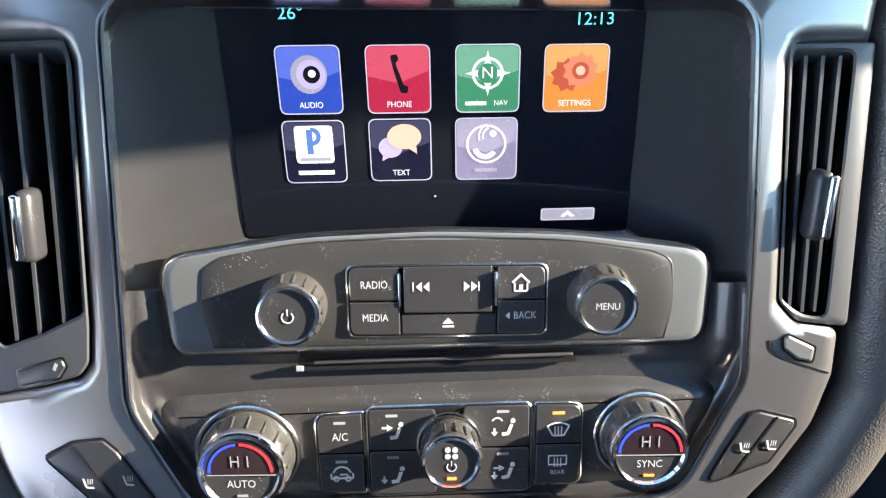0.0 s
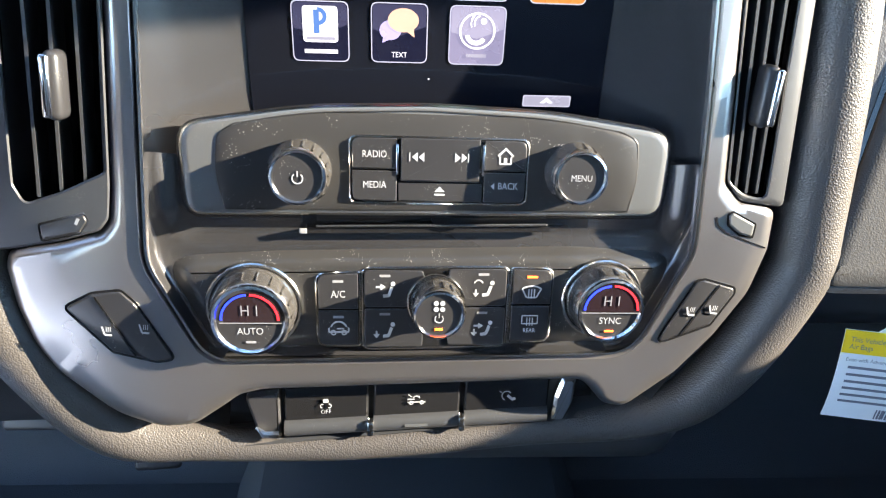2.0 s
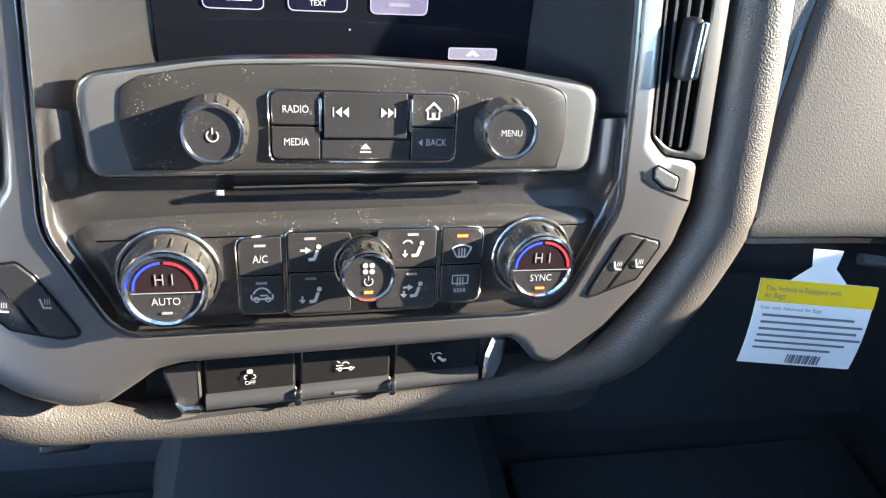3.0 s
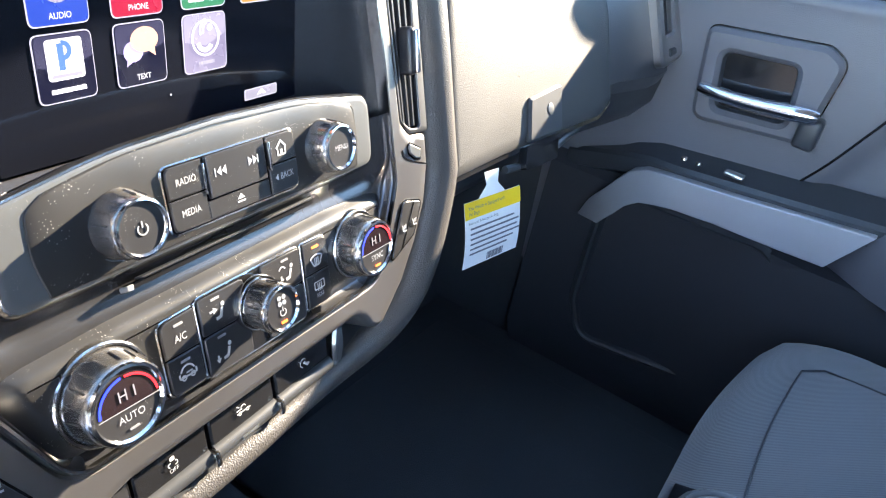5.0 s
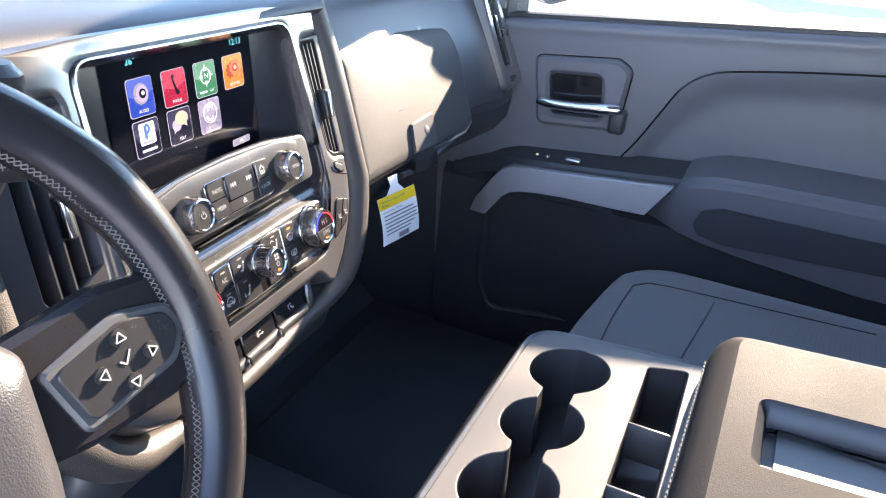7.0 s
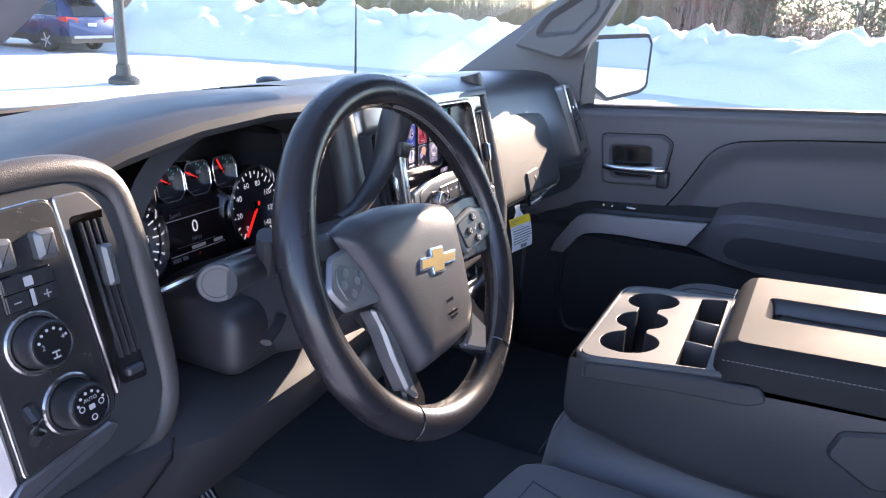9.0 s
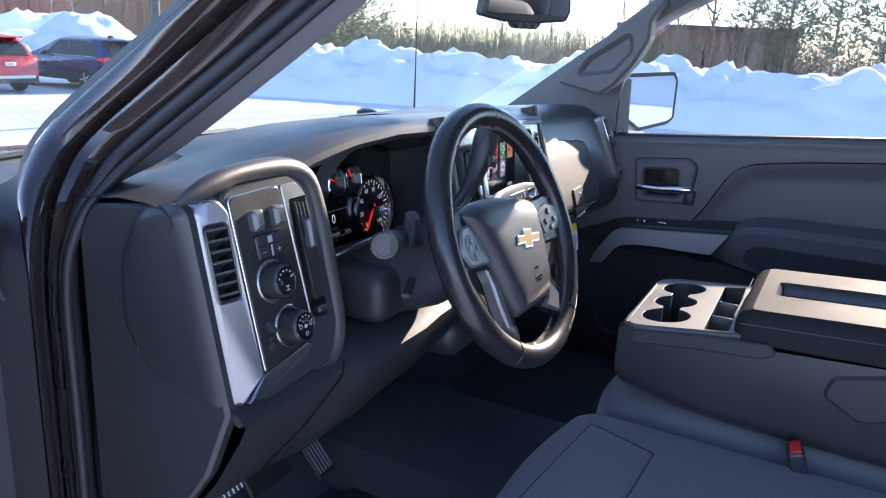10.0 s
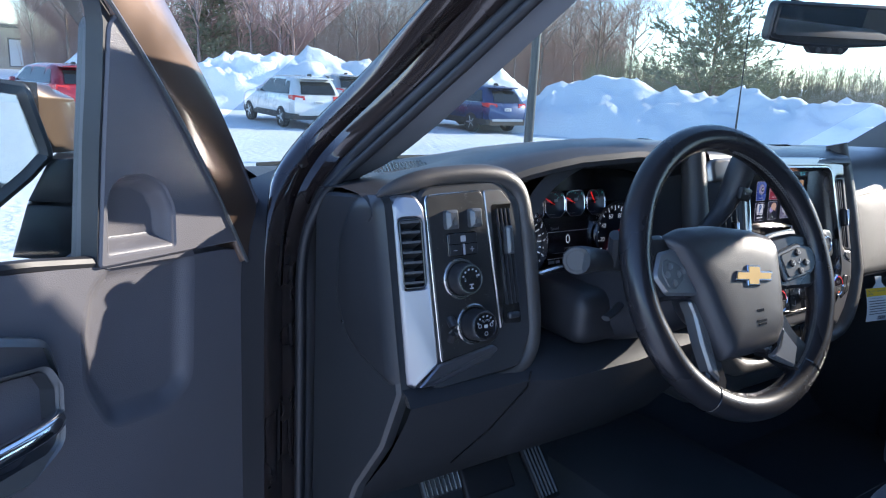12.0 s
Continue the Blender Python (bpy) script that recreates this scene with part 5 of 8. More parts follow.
part("strip", plate(LP, rpoly([(-0.6465, 1.4675), (-0.620, 1.4675), (-0.6065, 1.452), (-0.6050, 1.449), (-0.6370, 1.449), (-0.6290, 1.310), (-0.6345, 1.300)], [0.003, 0.01, 0.003, 0.001, 0.004, 0.003, 0.002], 3), -0.004, 0.003, c=0.0012), silver, pod, "brushed silver strip")
vb = rpoly([(-0.6350, 1.4480), (-0.6080, 1.4480), (-0.6010, 1.305), (-0.6270, 1.308)], 0.004, 3)
part("vent_box", plate(LP, vb, -0.003, 0.0015), gloss_black, pod)
for j in range(4):
    x = -0.6300 + 0.0062 * j
    part("slat", loft([[LP(x - 0.0007, 1.444, 0.0065), LP(x + 0.0007, 1.444, 0.0065), LP(x + 0.0007, 1.444, 0.001), LP(x - 0.0007, 1.444, 0.001)], [LP(x + 0.0063, 1.330, 0.0065), LP(x + 0.0077, 1.330, 0.0065), LP(x + 0.0077, 1.330, 0.001), LP(x + 0.0063, 1.330, 0.001)]]), hard_plastic, pod)
part("vent_tab", plate(LP, rrect(-0.6220, 1.390, -0.6120, 1.424, 0.003), 0.002, 0.014, c=0.003), satin_plastic, pod)
part("thumbwheel", plate(LP, rrect(-0.622, 1.312, -0.605, 1.320, 0.003), 0.001, 0.007, c=0.002), hard_plastic, pod)
NL = (LP(0, 1.3, 1) - LP(0, 1.3, 0)).normalized()
VL = Vector((0, 0.23, 1)).normalized()
for x in (-0.700, -0.6660):
    t = part("toggle", plate(LP, rrect(x - 0.0085, 1.4255, x + 0.0085, 1.4475, 0.004), 0.003, 0.0150, c=0.004), satin_plastic, facep, "grey toggle button")
part("toggle_bridge", plate(LP, rrect(-0.692, 1.430, -0.674, 1.443, 0.001), 0.003, 0.0050), button_plastic, facep)
blk = part("brake_controller", plate(LP, rrect(-0.7060, 1.3945, -0.6640, 1.4210, 0.003), 0.003, 0.0068, c=0.0008), gloss_black, facep, "small trailer brake block")
for x0, z0, x1, z1 in ((-0.7050, 1.4085, -0.6650, 1.4200), (-0.7050, 1.3955, -0.6870, 1.4075), (-0.6830, 1.3955, -0.6650, 1.4075)):
    part("button", plate(LP, rrect(x0, z0, x1, z1, 0.001), 0.006, 0.0085, c=0.0006), button_plastic, blk)
marks(LP, [rrect(-0.6890, 1.4105, -0.6820, 1.4175, 0.001), bar(-0.7000, 1.4012, -0.6945, 1.4012, 0.0010), bar(-0.6765, 1.4012, -0.6705, 1.4012, 0.0010), bar(-0.6735, 1.3982, -0.6735, 1.4042, 0.0010), rrect(-0.6865, 1.3955, -0.6835, 1.4080, 0.0005)], 0.0089, white_print, blk)
for x, z, h, pat in ((-0.6900, 1.3685, 0.021, 0), (-0.6760, 1.3140, 0.024, 1)):
    base = LP(x, z, 0.004)
    k = part("rotary_knob", lathe([(0.0190, 0.0015), (0.0182, h * 0.85), (0.0172, h * 0.96), (0.0160, h)], base, NL, 32), button_plastic, facep, "black rotary knob with a printed face")
    part("collar", lathe([(0.0245, 0), (0.0245, 0.0012), (0.0230, 0.0024), (0.0205, 0.0024)], base, NL, 32), knob_metal, k)
    part("lip", lathe([(0.0166, h - 0.001), (0.0164, h + 0.0006), (0.0150, h + 0.0006), (0.0148, h - 0.001)], base, NL, 32), chrome, k)
    part("face", lathe([(0.0152, h - 0.001), (0.0150, h), (0, h + 0.0002)], base, NL, 32), gloss_black, k)
    F = lambda u, v, d=0.0, base=base, h=h: base + NL * (h + 0.0006 + d) + Vector((1, 0, 0)) * u + VL * v
    marks(F, [circle(0.0115 * math.cos(radians(a)), 0.0115 * math.sin(radians(a)), 0.0012, 8) for a in (20, 48, 76, 104, 132, 160)], 0.0002, white_print, k)
    if pat == 0:
        letters("2", 0.0056, F, -0.0085, -0.0005, 0.0002, white_print, k)
        letters("4", 0.0056, F, 0.0080, 0.0030, 0.0002, white_print, k)
        marks(F, [bar(0, -0.011, 0, -0.006, 0.001), bar(-0.003, -0.0105, 0.003, -0.0105, 0.0012), bar(-0.003, -0.006, 0.003, -0.006, 0.0012)], 0.0002, white_print, k)
    else:
        letters("AUTO", 0.0042, F, 0, 0.0058, 0.0002, white_print, k)
        marks(F, [arc(-0.0085, 0.0005, 0.0022, 0.0008, 0, 359), arc(0.0085, 0.0005, 0.0022, 0.0008, 0, 359), arc(0, -0.009, 0.0022, 0.0008, 0, 359), rrect(-0.0025, -0.0025, 0.0025, 0.0015, 0.0008)], 0.0002, white_print, k)
part("dimmer_wheel", sweep([LP(-0.7100, 1.300, 0.003), LP(-0.7095, 1.308, 0.010), LP(-0.7090, 1.316, 0.011), LP(-0.7085, 1.325, 0.003)], 0.0055, 10), button_plastic, facep, "black ribbed dimmer wheel")
# leather roll over and beside the pod
rp = smooth_path([(-0.786, 1.468, 0.002), (-0.772, 1.474, 0.007), (-0.74, 1.481, 0.012), (-0.70, 1.487, 0.0125), (-0.63, 1.486, 0.0135), (-0.590, 1.470, 0.0140), (-0.578, 1.430, 0.0140), (-0.575, 1.36, 0.0140), (-0.577, 1.29, 0.0135), (-0.590, 1.258, 0.012), (-0.62, 1.243, 0.010), (-0.70, 1.240, 0.009), (-0.766, 1.238, 0.008)], 5)
part("leather_roll", sweep([LP(p.x, p.y, -0.0085) for p in rp], [p.z * 0.92 for p in rp], 14, up=tuple(NL)), roll_skin, pod, "dark leather-look roll")
# end cap of the dash, seen with the door open
cap = rpoly([(0.372, 1.466), (0.490, 1.452), (0.512, 1.42), (0.512, 0.90), (0.48, 0.90), (0.405, 1.085), (0.352, 1.165), (0.322, 1.245)], [0.02, 0.02, 0.03, 0.01, 0.01, 0.05, 0.05, 0.01], 4)
EC = lambda u, v, d=0.0: Vector((-0.778 - 0.10 * (u - 0.33) - d, u, v))
endcap = part("end_cap", plate(EC, cap, -0.016, 0.0, c=0.004), hard_plastic, pod, "plain dark end cap with a rounded raised area")
relief = rpoly([(0.374, 1.458), (0.420, 1.452), (0.448, 1.40), (0.450, 1.33), (0.424, 1.28), (0.330, 1.254)], [0.01, 0.035, 0.03, 0.04, 0.05, 0.01], 6)
part("end_cap_relief", loft([[EC(u, v, -0.002) for u, v in inset(relief, -0.008)], [EC(u, v, 0.003) for u, v in inset(relief, -0.002)], [EC(u, v, 0.006) for u, v in inset(relief, 0.006)]]), hard_plastic, endcap)
part("screw", lathe([(0.0025, 0), (0.0022, 0.001), (0, 0.0012)], EC(0.435, 1.30, 0.004), (-1, 0, 0), 12), knob_metal, endcap)
# speaker grille and defrost slot on the top pad
mesh_mat = material("grille_mesh", (0.05, 0.05, 0.05), 0.6, bump=1.0, scale=260, grain="leather", vary=0.3)
GT = lambda u, v, d=0.0: Vector((u, v, 1.4615 + 0.06 * (u + 0.62) + d - 0.02 * (v - 0.58)))
go = rpoly([(-0.735, 0.535), (-0.60, 0.555), (-0.545, 0.585), (-0.55, 0.62), (-0.66, 0.635), (-0.735, 0.60)], 0.02, 4)
gr = part("speaker_grille", plate(GT, go, -0.01, 0.004, c=0.001), mesh_mat, dash, "fine black speaker grille")
bm = bmesh.new()
for i in range(34):
    for j in range(16):
        u, v = -0.732 + i * 0.0055 + (j % 2) * 0.00275, 0.542 + j * 0.0056
        if v < 0.54 + (u + 0.735) * 0.22 or v > 0.632 - max(0, (-0.66 - u)) * 0.45 or u > -0.548:
            continue
        plate(GT, circle(u, v, 0.0016, 6), 0.003, 0.0046, bm=bm)
tagged(part("grille_dots", bm, gloss_black, gr), kind="stuff")
part("sun_sensor", lathe([(0.022, 0), (0.020, 0.006), (0.012, 0.010), (0, 0.011)], (-0.02, 0.66, 1.484), (0, 0, 1), 20), gloss_black, dash, "small black domed sensor")

# ---- gauges under the hood ----
cluster = thing("instrument_cluster", (-0.37, 0.48, 1.32), "instrument cluster with chrome-ringed round gauges and red needles", "instrument cluster")
lip = smooth_path([(-0.545, 0.405, 1.395), (-0.522, 0.405, 1.435), (-0.492, 0.405, 1.462), (-0.448, 0.403, 1.481), (-0.37, 0.400, 1.490), (-0.29, 0.400, 1.488), (-0.235, 0.402, 1.480), (-0.195, 0.405, 1.462), (-0.182, 0.405, 1.43), (-0.180, 0.405, 1.38)], 4)
inner = [Vector((p.x * 0.94 - 0.021, 0.485, 1.335 + (p.z - 1.335) * 0.86)) for p in lip]
top = [Vector((p.x, 0.392, p.z + 0.004)) for p in lip]
outer = [Vector((p.x + (-0.012 if p.x < -0.5 else 0.01 if p.x > -0.22 else 0), 0.40, p.z + 0.018)) for p in lip]
part("hood_lining", loft([outer, top, lip, inner], closed=False), hard_plastic, cluster, "matte black hood lining")
CL = lean(0.478, 1.37, 0.16)
part("backplate", plate(CL, rpoly([(-0.555, 1.29), (-0.185, 1.29), (-0.19, 1.46), (-0.26, 1.482), (-0.45, 1.478), (-0.52, 1.445)], 0.02), -0.01, 0.0), gloss_black, cluster)
NC = (CL(0, 1, 1) - CL(0, 1, 0)).normalized()
VC = Vector((0, 0.16, 1)).normalized()
tick_green = material("teal_ticks", (0.10, 0.50, 0.45), 0.5, emit=0.10, vary=0.02)
tick_white = material("white_ticks", (0.75, 0.80, 0.82), 0.5, emit=0.10, vary=0.02)
red_print = material("dim_red_print", (0.35, 0.015, 0.012), 0.5, vary=0.02)
needle_red = material("red_needle", (0.75, 0.02, 0.015), 0.4, emit=0.18, vary=0.02)
dial_blue = material("dial_face", (0.012, 0.014, 0.022), 0.4, vary=0.1)


def gauge(x, z, r, needle, ticks, numbers=(), mat=None, small=False):
    base = CL(x, z, 0.0)
    F = lambda u, v, d=0.0: base + NC * (0.0036 + d) + Vector((1, 0, 0)) * u + VC * v
    if small:
        o = rpoly([(-0.82 * r, 0.90 * r), (0.82 * r, 0.90 * r), (1.02 * r, 0.30 * r), (0.98 * r, -0.62 * r), (0.55 * r, -1.05 * r), (-0.55 * r, -1.05 * r), (-0.98 * r, -0.62 * r), (-1.02 * r, 0.30 * r)], [0.5 * r, 0.5 * r, 0.6 * r, 0.3 * r, 0.3 * r, 0.3 * r, 0.3 * r, 0.6 * r], 4)
        g = part("gauge", plate(F, o, -0.003, 0.0), dial_blue, cluster, "small black gauge face")
        part("gauge_ring", plate(F, inset(o, -0.0010), -0.003, 0.0090, [inset(o, 0.0008)], c=0.0006), chrome, g, "chrome ring")
        marks(F, [rrect(-0.5 * r, 0.10 * r, -0.1 * r, 0.32 * r, 0.0002), rrect(0.3 * r, 0.10 * r, 0.7 * r, 0.32 * r, 0.0002), bar(-0.35 * r, -0.86 * r, 0.35 * r, -0.86 * r, 0.0007)], 0.0002, dim_print, g, "small_print")
    else:
        g = part("gauge", lathe([(r, 0.002), (r * 0.95, 0.003), (0, 0.003)], base, NC, 36), dial_blue, cluster, "round black gauge face")
        part("gauge_ring", lathe([(r * 1.06, 0), (r * 1.05, 0.012), (r * 0.99, 0.014), (r * 0.95, 0.004)], base, NC, 40), chrome, g, "chrome ring")
    a0, a1, n = ticks
    marks(F, [bar(*[q for rr in (0.90, 0.74 if k % 2 == 0 else 0.82) for q in (r * rr * math.cos(radians(a0 + (a1 - a0) * k / n)), r * rr * math.sin(radians(a0 + (a1 - a0) * k / n)))], r * 0.035) for k in range(n + 1)], 0.0002, mat or tick_white, g, "tick_marks")
    for txt, a in numbers:
        letters(txt, r * 0.19, F, r * 0.60 * math.cos(radians(a)), r * 0.60 * math.sin(radians(a)), 0.0003, tick_white, g, "numeral")
    na = radians(needle)
    part("needle", plate(F, bar(-r * 0.15 * math.cos(na), -r * 0.15 * math.sin(na), r * 0.82 * math.cos(na), r * 0.82 * math.sin(na), r * 0.055), 0.003, 0.005), needle_red, g, "red needle")
    part("hub", lathe([(r * 0.13, 0.003), (r * 0.12, 0.008), (0, 0.009)], base, NC, 16), gloss_black, g)


gauge(-0.490, 1.362, 0.052, 205, (225, -45, 24), [(str(k), 225 - 45 * k) for k in range(7)])
gauge(-0.282, 1.360, 0.052, 232, (232, -52, 28), [(str(20 * k), 232 - 40.6 * k) for k in range(8)])
for x, a in ((-0.464, 105), (-0.421, 150), (-0.379, 150), (-0.334, 115)):
    gauge(x, 1.4165 if x > -0.45 else 1.412, 0.0195, a, (150, 30, 8), mat=tick_green, small=True)
dic = part("info_display", plate(CL, rrect(-0.432, 1.322, -0.342, 1.386, 0.002), 0.0, 0.003), lcd, cluster, "dark driver information display")
letters("0", 0.020, CL, -0.388, 1.3600, 0.0034, tick_white, dic, "readout")
letters("MPH", 0.0075, CL, -0.388, 1.3455, 0.0034, dim_print, dic, "readout")
letters("Speed", 0.0070, CL, -0.415, 1.3785, 0.0034, dim_print, dic, "readout")
for k, z in enumerate((1.3730, 1.3405, 1.3325)):
    marks(CL, [bar(-0.430 if k != 1 else -0.420, z, -0.344 if k != 1 else -0.358, z, 0.0009 if k != 1 else 0.0005)], 0.0034, white_print if k != 1 else dim_print, dic, "divider")
marks(CL, [rrect(-0.398, 1.3345, -0.376, 1.3385, 0.0003), rrect(-0.362, 1.3345, -0.347, 1.3385, 0.0003)], 0.0034, white_print, dic, "odometer_bar")
marks(CL, [rrect(-0.429, 1.3250, -0.417, 1.3295, 0.0003), rrect(-0.414, 1.3250, -0.406, 1.3295, 0.0003)], 0.0034, dim_print, dic, "status_bar")
marks(CL, [rrect(-0.389, 1.3258, -0.3855, 1.3292, 0.001)], 0.0034, red_print, dic, "warning_mark")

# ---- steering column, stalks, lower panel ----
column = thing("steering_column", (-0.40, 0.36, 1.25), "black plastic steering column with stalk and shift lever", "steering column")
ax = Vector((0, math.cos(0.40), -math.sin(0.40)))
c0 = Vector((-0.398, 0.215, 1.374))
rings = []
for t, rx, rz, dz in ((0.0, 0.050, 0.048, 0), (0.02, 0.060, 0.056, -0.004), (0.08, 0.072, 0.062, -0.010), (0.16, 0.078, 0.060, -0.012), (0.26, 0.080, 0.055, -0.010)):
    ring = []
    for k in range(24):
        a = 2 * math.pi * k / 24
        e = 0.75
        cx_, sz_ = math.copysign(abs(math.cos(a)) ** e, math.cos(a)), math.copysign(abs(math.sin(a)) ** e, math.sin(a))
        ring.append(c0 + ax * t + Vector((cx_ * rx, 0, dz)) + Vector((0, math.sin(0.40), math.cos(0.40))) * sz_ * rz)
    rings.append(ring)
part("shroud", loft(rings), dark_shade_skin, column)
part("cluster_trim", sweep(smooth_path([(-0.535, 0.40, 1.335), (-0.50, 0.375, 1.352), (-0.45, 0.36, 1.362), (-0.38, 0.35, 1.365), (-0.30, 0.36, 1.362)], 4), [0.004] * 17, 8), dark_chrome, column)
st = part("turn_stalk", sweep(smooth_path([(-0.455, 0.285, 1.372), (-0.50, 0.280, 1.385), (-0.545, 0.270, 1.394), (-0.578, 0.261, 1.399)], 4), [0.0090, 0.0095, 0.0100, 0.0105, 0.0115, 0.0125, 0.0135, 0.0145, 0.0150, 0.0158, 0.0165, 0.0168, 0.0166], 18), hard_plastic, column, "black turn signal stalk")
tip = Vector((-0.5800, 0.2605, 1.3990))
tax = Vector((-0.7, -0.65, 0.12)).normalized()
part("stalk_cap", lathe([(0.0165, -0.006), (0.0168, 0.0), (0.0155, 0.002), (0.0125, 0.002), (0.0120, 0.0014), (0, 0.0014)], tip, tax, 24), hard_plastic, st)
part("stalk_lever", sweep([(-0.505, 0.272, 1.385), (-0.515, 0.262, 1.415), (-0.520, 0.258, 1.425)], [0.008, 0.010, 0.009], 10), hard_plastic, column)
sh = part("shift_lever", sweep(smooth_path([(-0.345, 0.300, 1.385), (-0.315, 0.300, 1.392), (-0.285, 0.300, 1.408), (-0.262, 0.298, 1.432), (-0.247, 0.296, 1.458), (-0.238, 0.293, 1.490), (-0.234, 0.291, 1.512)], 3), [0.011, 0.011, 0.011, 0.0105, 0.0105, 0.011, 0.0115, 0.012, 0.013, 0.014, 0.015, 0.016, 0.0175, 0.019, 0.0195, 0.0195, 0.019, 0.018, 0.012], 14), vinyl, column, "black column shift lever")
part("shift_button", rbox(-0.012, 0.012, -0.004, 0.004, -0.009, 0.009, 0.002, 2, Matrix.Translation((-0.247, 0.276, 1.458)) @ Matrix.Rotation(0.25, 4, "Y")), button_plastic, sh)
letters("+  -", 0.009, lambda u, v, d=0.0: Vector((-0.247 + u, 0.2715 - d, 1.458 + v - 0.25 * u)), 0, 0, 0.0, white_print, sh)
part("ignition", lathe([(0.020, -0.02), (0.020, 0.0), (0.016, 0.003), (0, 0.003)], (-0.325, 0.245, 1.335), (0.5, -0.85, 0.1), 20), hard_plastic, column)
part("tilt_lever", sweep([(-0.455, 0.290, 1.325), (-0.490, 0.275, 1.318), (-0.512, 0.268, 1.315)], 0.006, 10, flat=0.6), hard_plastic, column)
part("column_boot", rbox(-0.52, -0.33, 0.30, 0.42, 1.262, 1.335, 0.02), rubber, column)
rings = []
for x in (-0.772, -0.70, -0.60, -0.58, -0.56, -0.50, -0.46, -0.42, -0.36, -0.28, -0.235):
    b = interp(x, [(-0.60, 0.0), (-0.56, 0.018), (-0.42, 0.018), (-0.36, 0.011), (-0.235, 0.006)])
    rings.append([(x, 0.42, 1.262), (x, 0.34 - b * 0.4, 1.256 + b * 0.1), (x, 0.312 - b * 0.9, 1.246), (x, 0.303 - b, 1.235), (x, 0.312 - b, 1.215), (x, 0.35 - b, 1.150), (x, 0.41 - b, 1.075), (x, 0.49, 1.00), (x, 0.60, 1.02)])
part("knee_panel", loft(rings, closed=False), knee_plastic, dash, "dark knee panel under the column")
part("panel_seam", sweep([(-0.598, 0.3015, 1.2475), (-0.600, 0.3035, 1.226), (-0.620, 0.345, 1.156), (-0.64, 0.40, 1.083)], 0.0012, 6), gloss_black, dash)
part("under_panel", rbox(-0.20, 0.20, 0.34, 0.70, 1.08, 1.155, 0.03), hard_plastic, dash)

# ---- steering wheel ----
wheel = thing("steering_wheel", (-0.394, 0.22, 1.39), "black leather steering wheel with silver spoke trim and grey stitching", "steering wheel")
TI, YA = 0.405, -0.05


def WH(u, v, d=0.0):
    """Wheel plane: u to the right, v up along the rim, d towards the driver."""
    p = Vector((u, v * math.sin(TI) - d * math.cos(TI), v * math.cos(TI) + d * math.sin(TI)))
    return Vector((-0.394, 0.1767, 1.390)) + Matrix.Rotation(YA, 3, "Z") @ p


NW = WH(0, 0, 1) - WH(0, 0, 0)
path, rad = [], []
for k in range(96):
    a = 2 * math.pi * k / 96
    path.append(WH(0.165 * math.cos(a), 0.165 * math.sin(a)))
    deg = math.degrees(a)
    rad.append(0.0168 + 0.0012 * sum(math.exp(-((deg - c) / 9) ** 2) for c in (30, 158, 345, 205)))
part("rim", sweep(path, rad, 16, closed=True, up=tuple(NW)), wheel_leather, wheel, "smooth black leather rim")
for a in (25, 152, 238, 305):
    c, s = math.cos(radians(a)), math.sin(radians(a))
    t = Vector((-s, c))
    bm = bmesh.new()
    ring = lambda e, r: [WH((0.165 + r * math.cos(q)) * c + t.x * e, (0.165 + r * math.cos(q)) * s + t.y * e, r * math.sin(q)) for q in [2 * math.pi * k / 16 for k in range(16)]]
    loft([ring(-0.0008, 0.0174), ring(0, 0.0168), ring(0.0008, 0.0174)], bm=bm)
    part("rim_seam", bm, gloss_black, wheel)
# cross stitching along the inner side of the right half and lower left
for lo, hi in ((-62, 78), (212, 236)):
    bm = bmesh.new()
    n = int((hi - lo) / 1.25)
    for k in range(n):
        a = radians(lo + (hi - lo) * k / n)
        b = radians(lo + (hi - lo) * (k + 0.9) / n)
        for q0, q1 in ((2.70, 2.96), (2.96, 2.70)):
            pt = lambda w, q: WH((0.165 + 0.0176 * math.cos(q)) * math.cos(w), (0.165 + 0.0176 * math.cos(q)) * math.sin(w), 0.0176 * math.sin(q))
            sweep([pt(a, q0), pt(b, q1)], 0.00034, 4, bm=bm)
    tagged(part("stitching", bm, stitch, wheel, "grey cross stitching"), kind="stuff")
pad = rpoly([(-0.124, 0.047), (-0.093, 0.056), (-0.040, 0.056), (0.027, 0.046), (0.062, 0.036), (0.071, 0.025), (0.064, -0.030), (0.053, -0.080), (0.036, -0.098), (-0.010, -0.103), (-0.062, -0.104), (-0.076, -0.066), (-0.092, -0.015), (-0.112, 0.026)], [0.008, 0.06, 0.2, 0.1, 0.012, 0.012, 0.1, 0.02, 0.014, 0.1, 0.010, 0.08, 0.06, 0.05], 5)
rings = [[WH(-0.016 + (u + 0.016) * k, -0.026 + (v + 0.026) * k, d) for u, v in pad] for k, d in ((0.93, -0.02), (0.98, -0.006), (1.0, 0.002), (0.985, 0.007), (0.955, 0.012), (0.91, 0.0160), (0.865, 0.0190), (0.82, 0.0212), (0.72, 0.0232), (0.55, 0.0242), (0.3, 0.0246))]
cover = part("airbag_cover", loft(rings), vinyl, wheel, "grained black airbag cover", sharp=60)
gold = material("gold_badge", (0.40, 0.27, 0.11), 0.32, metal=0.9, vary=0.1)


def tilted(pts):
    c, s = math.cos(radians(-6)), math.sin(radians(-6))
    return [(u * c - v * s - 0.004, u * s + v * c - 0.011) for u, v in pts]


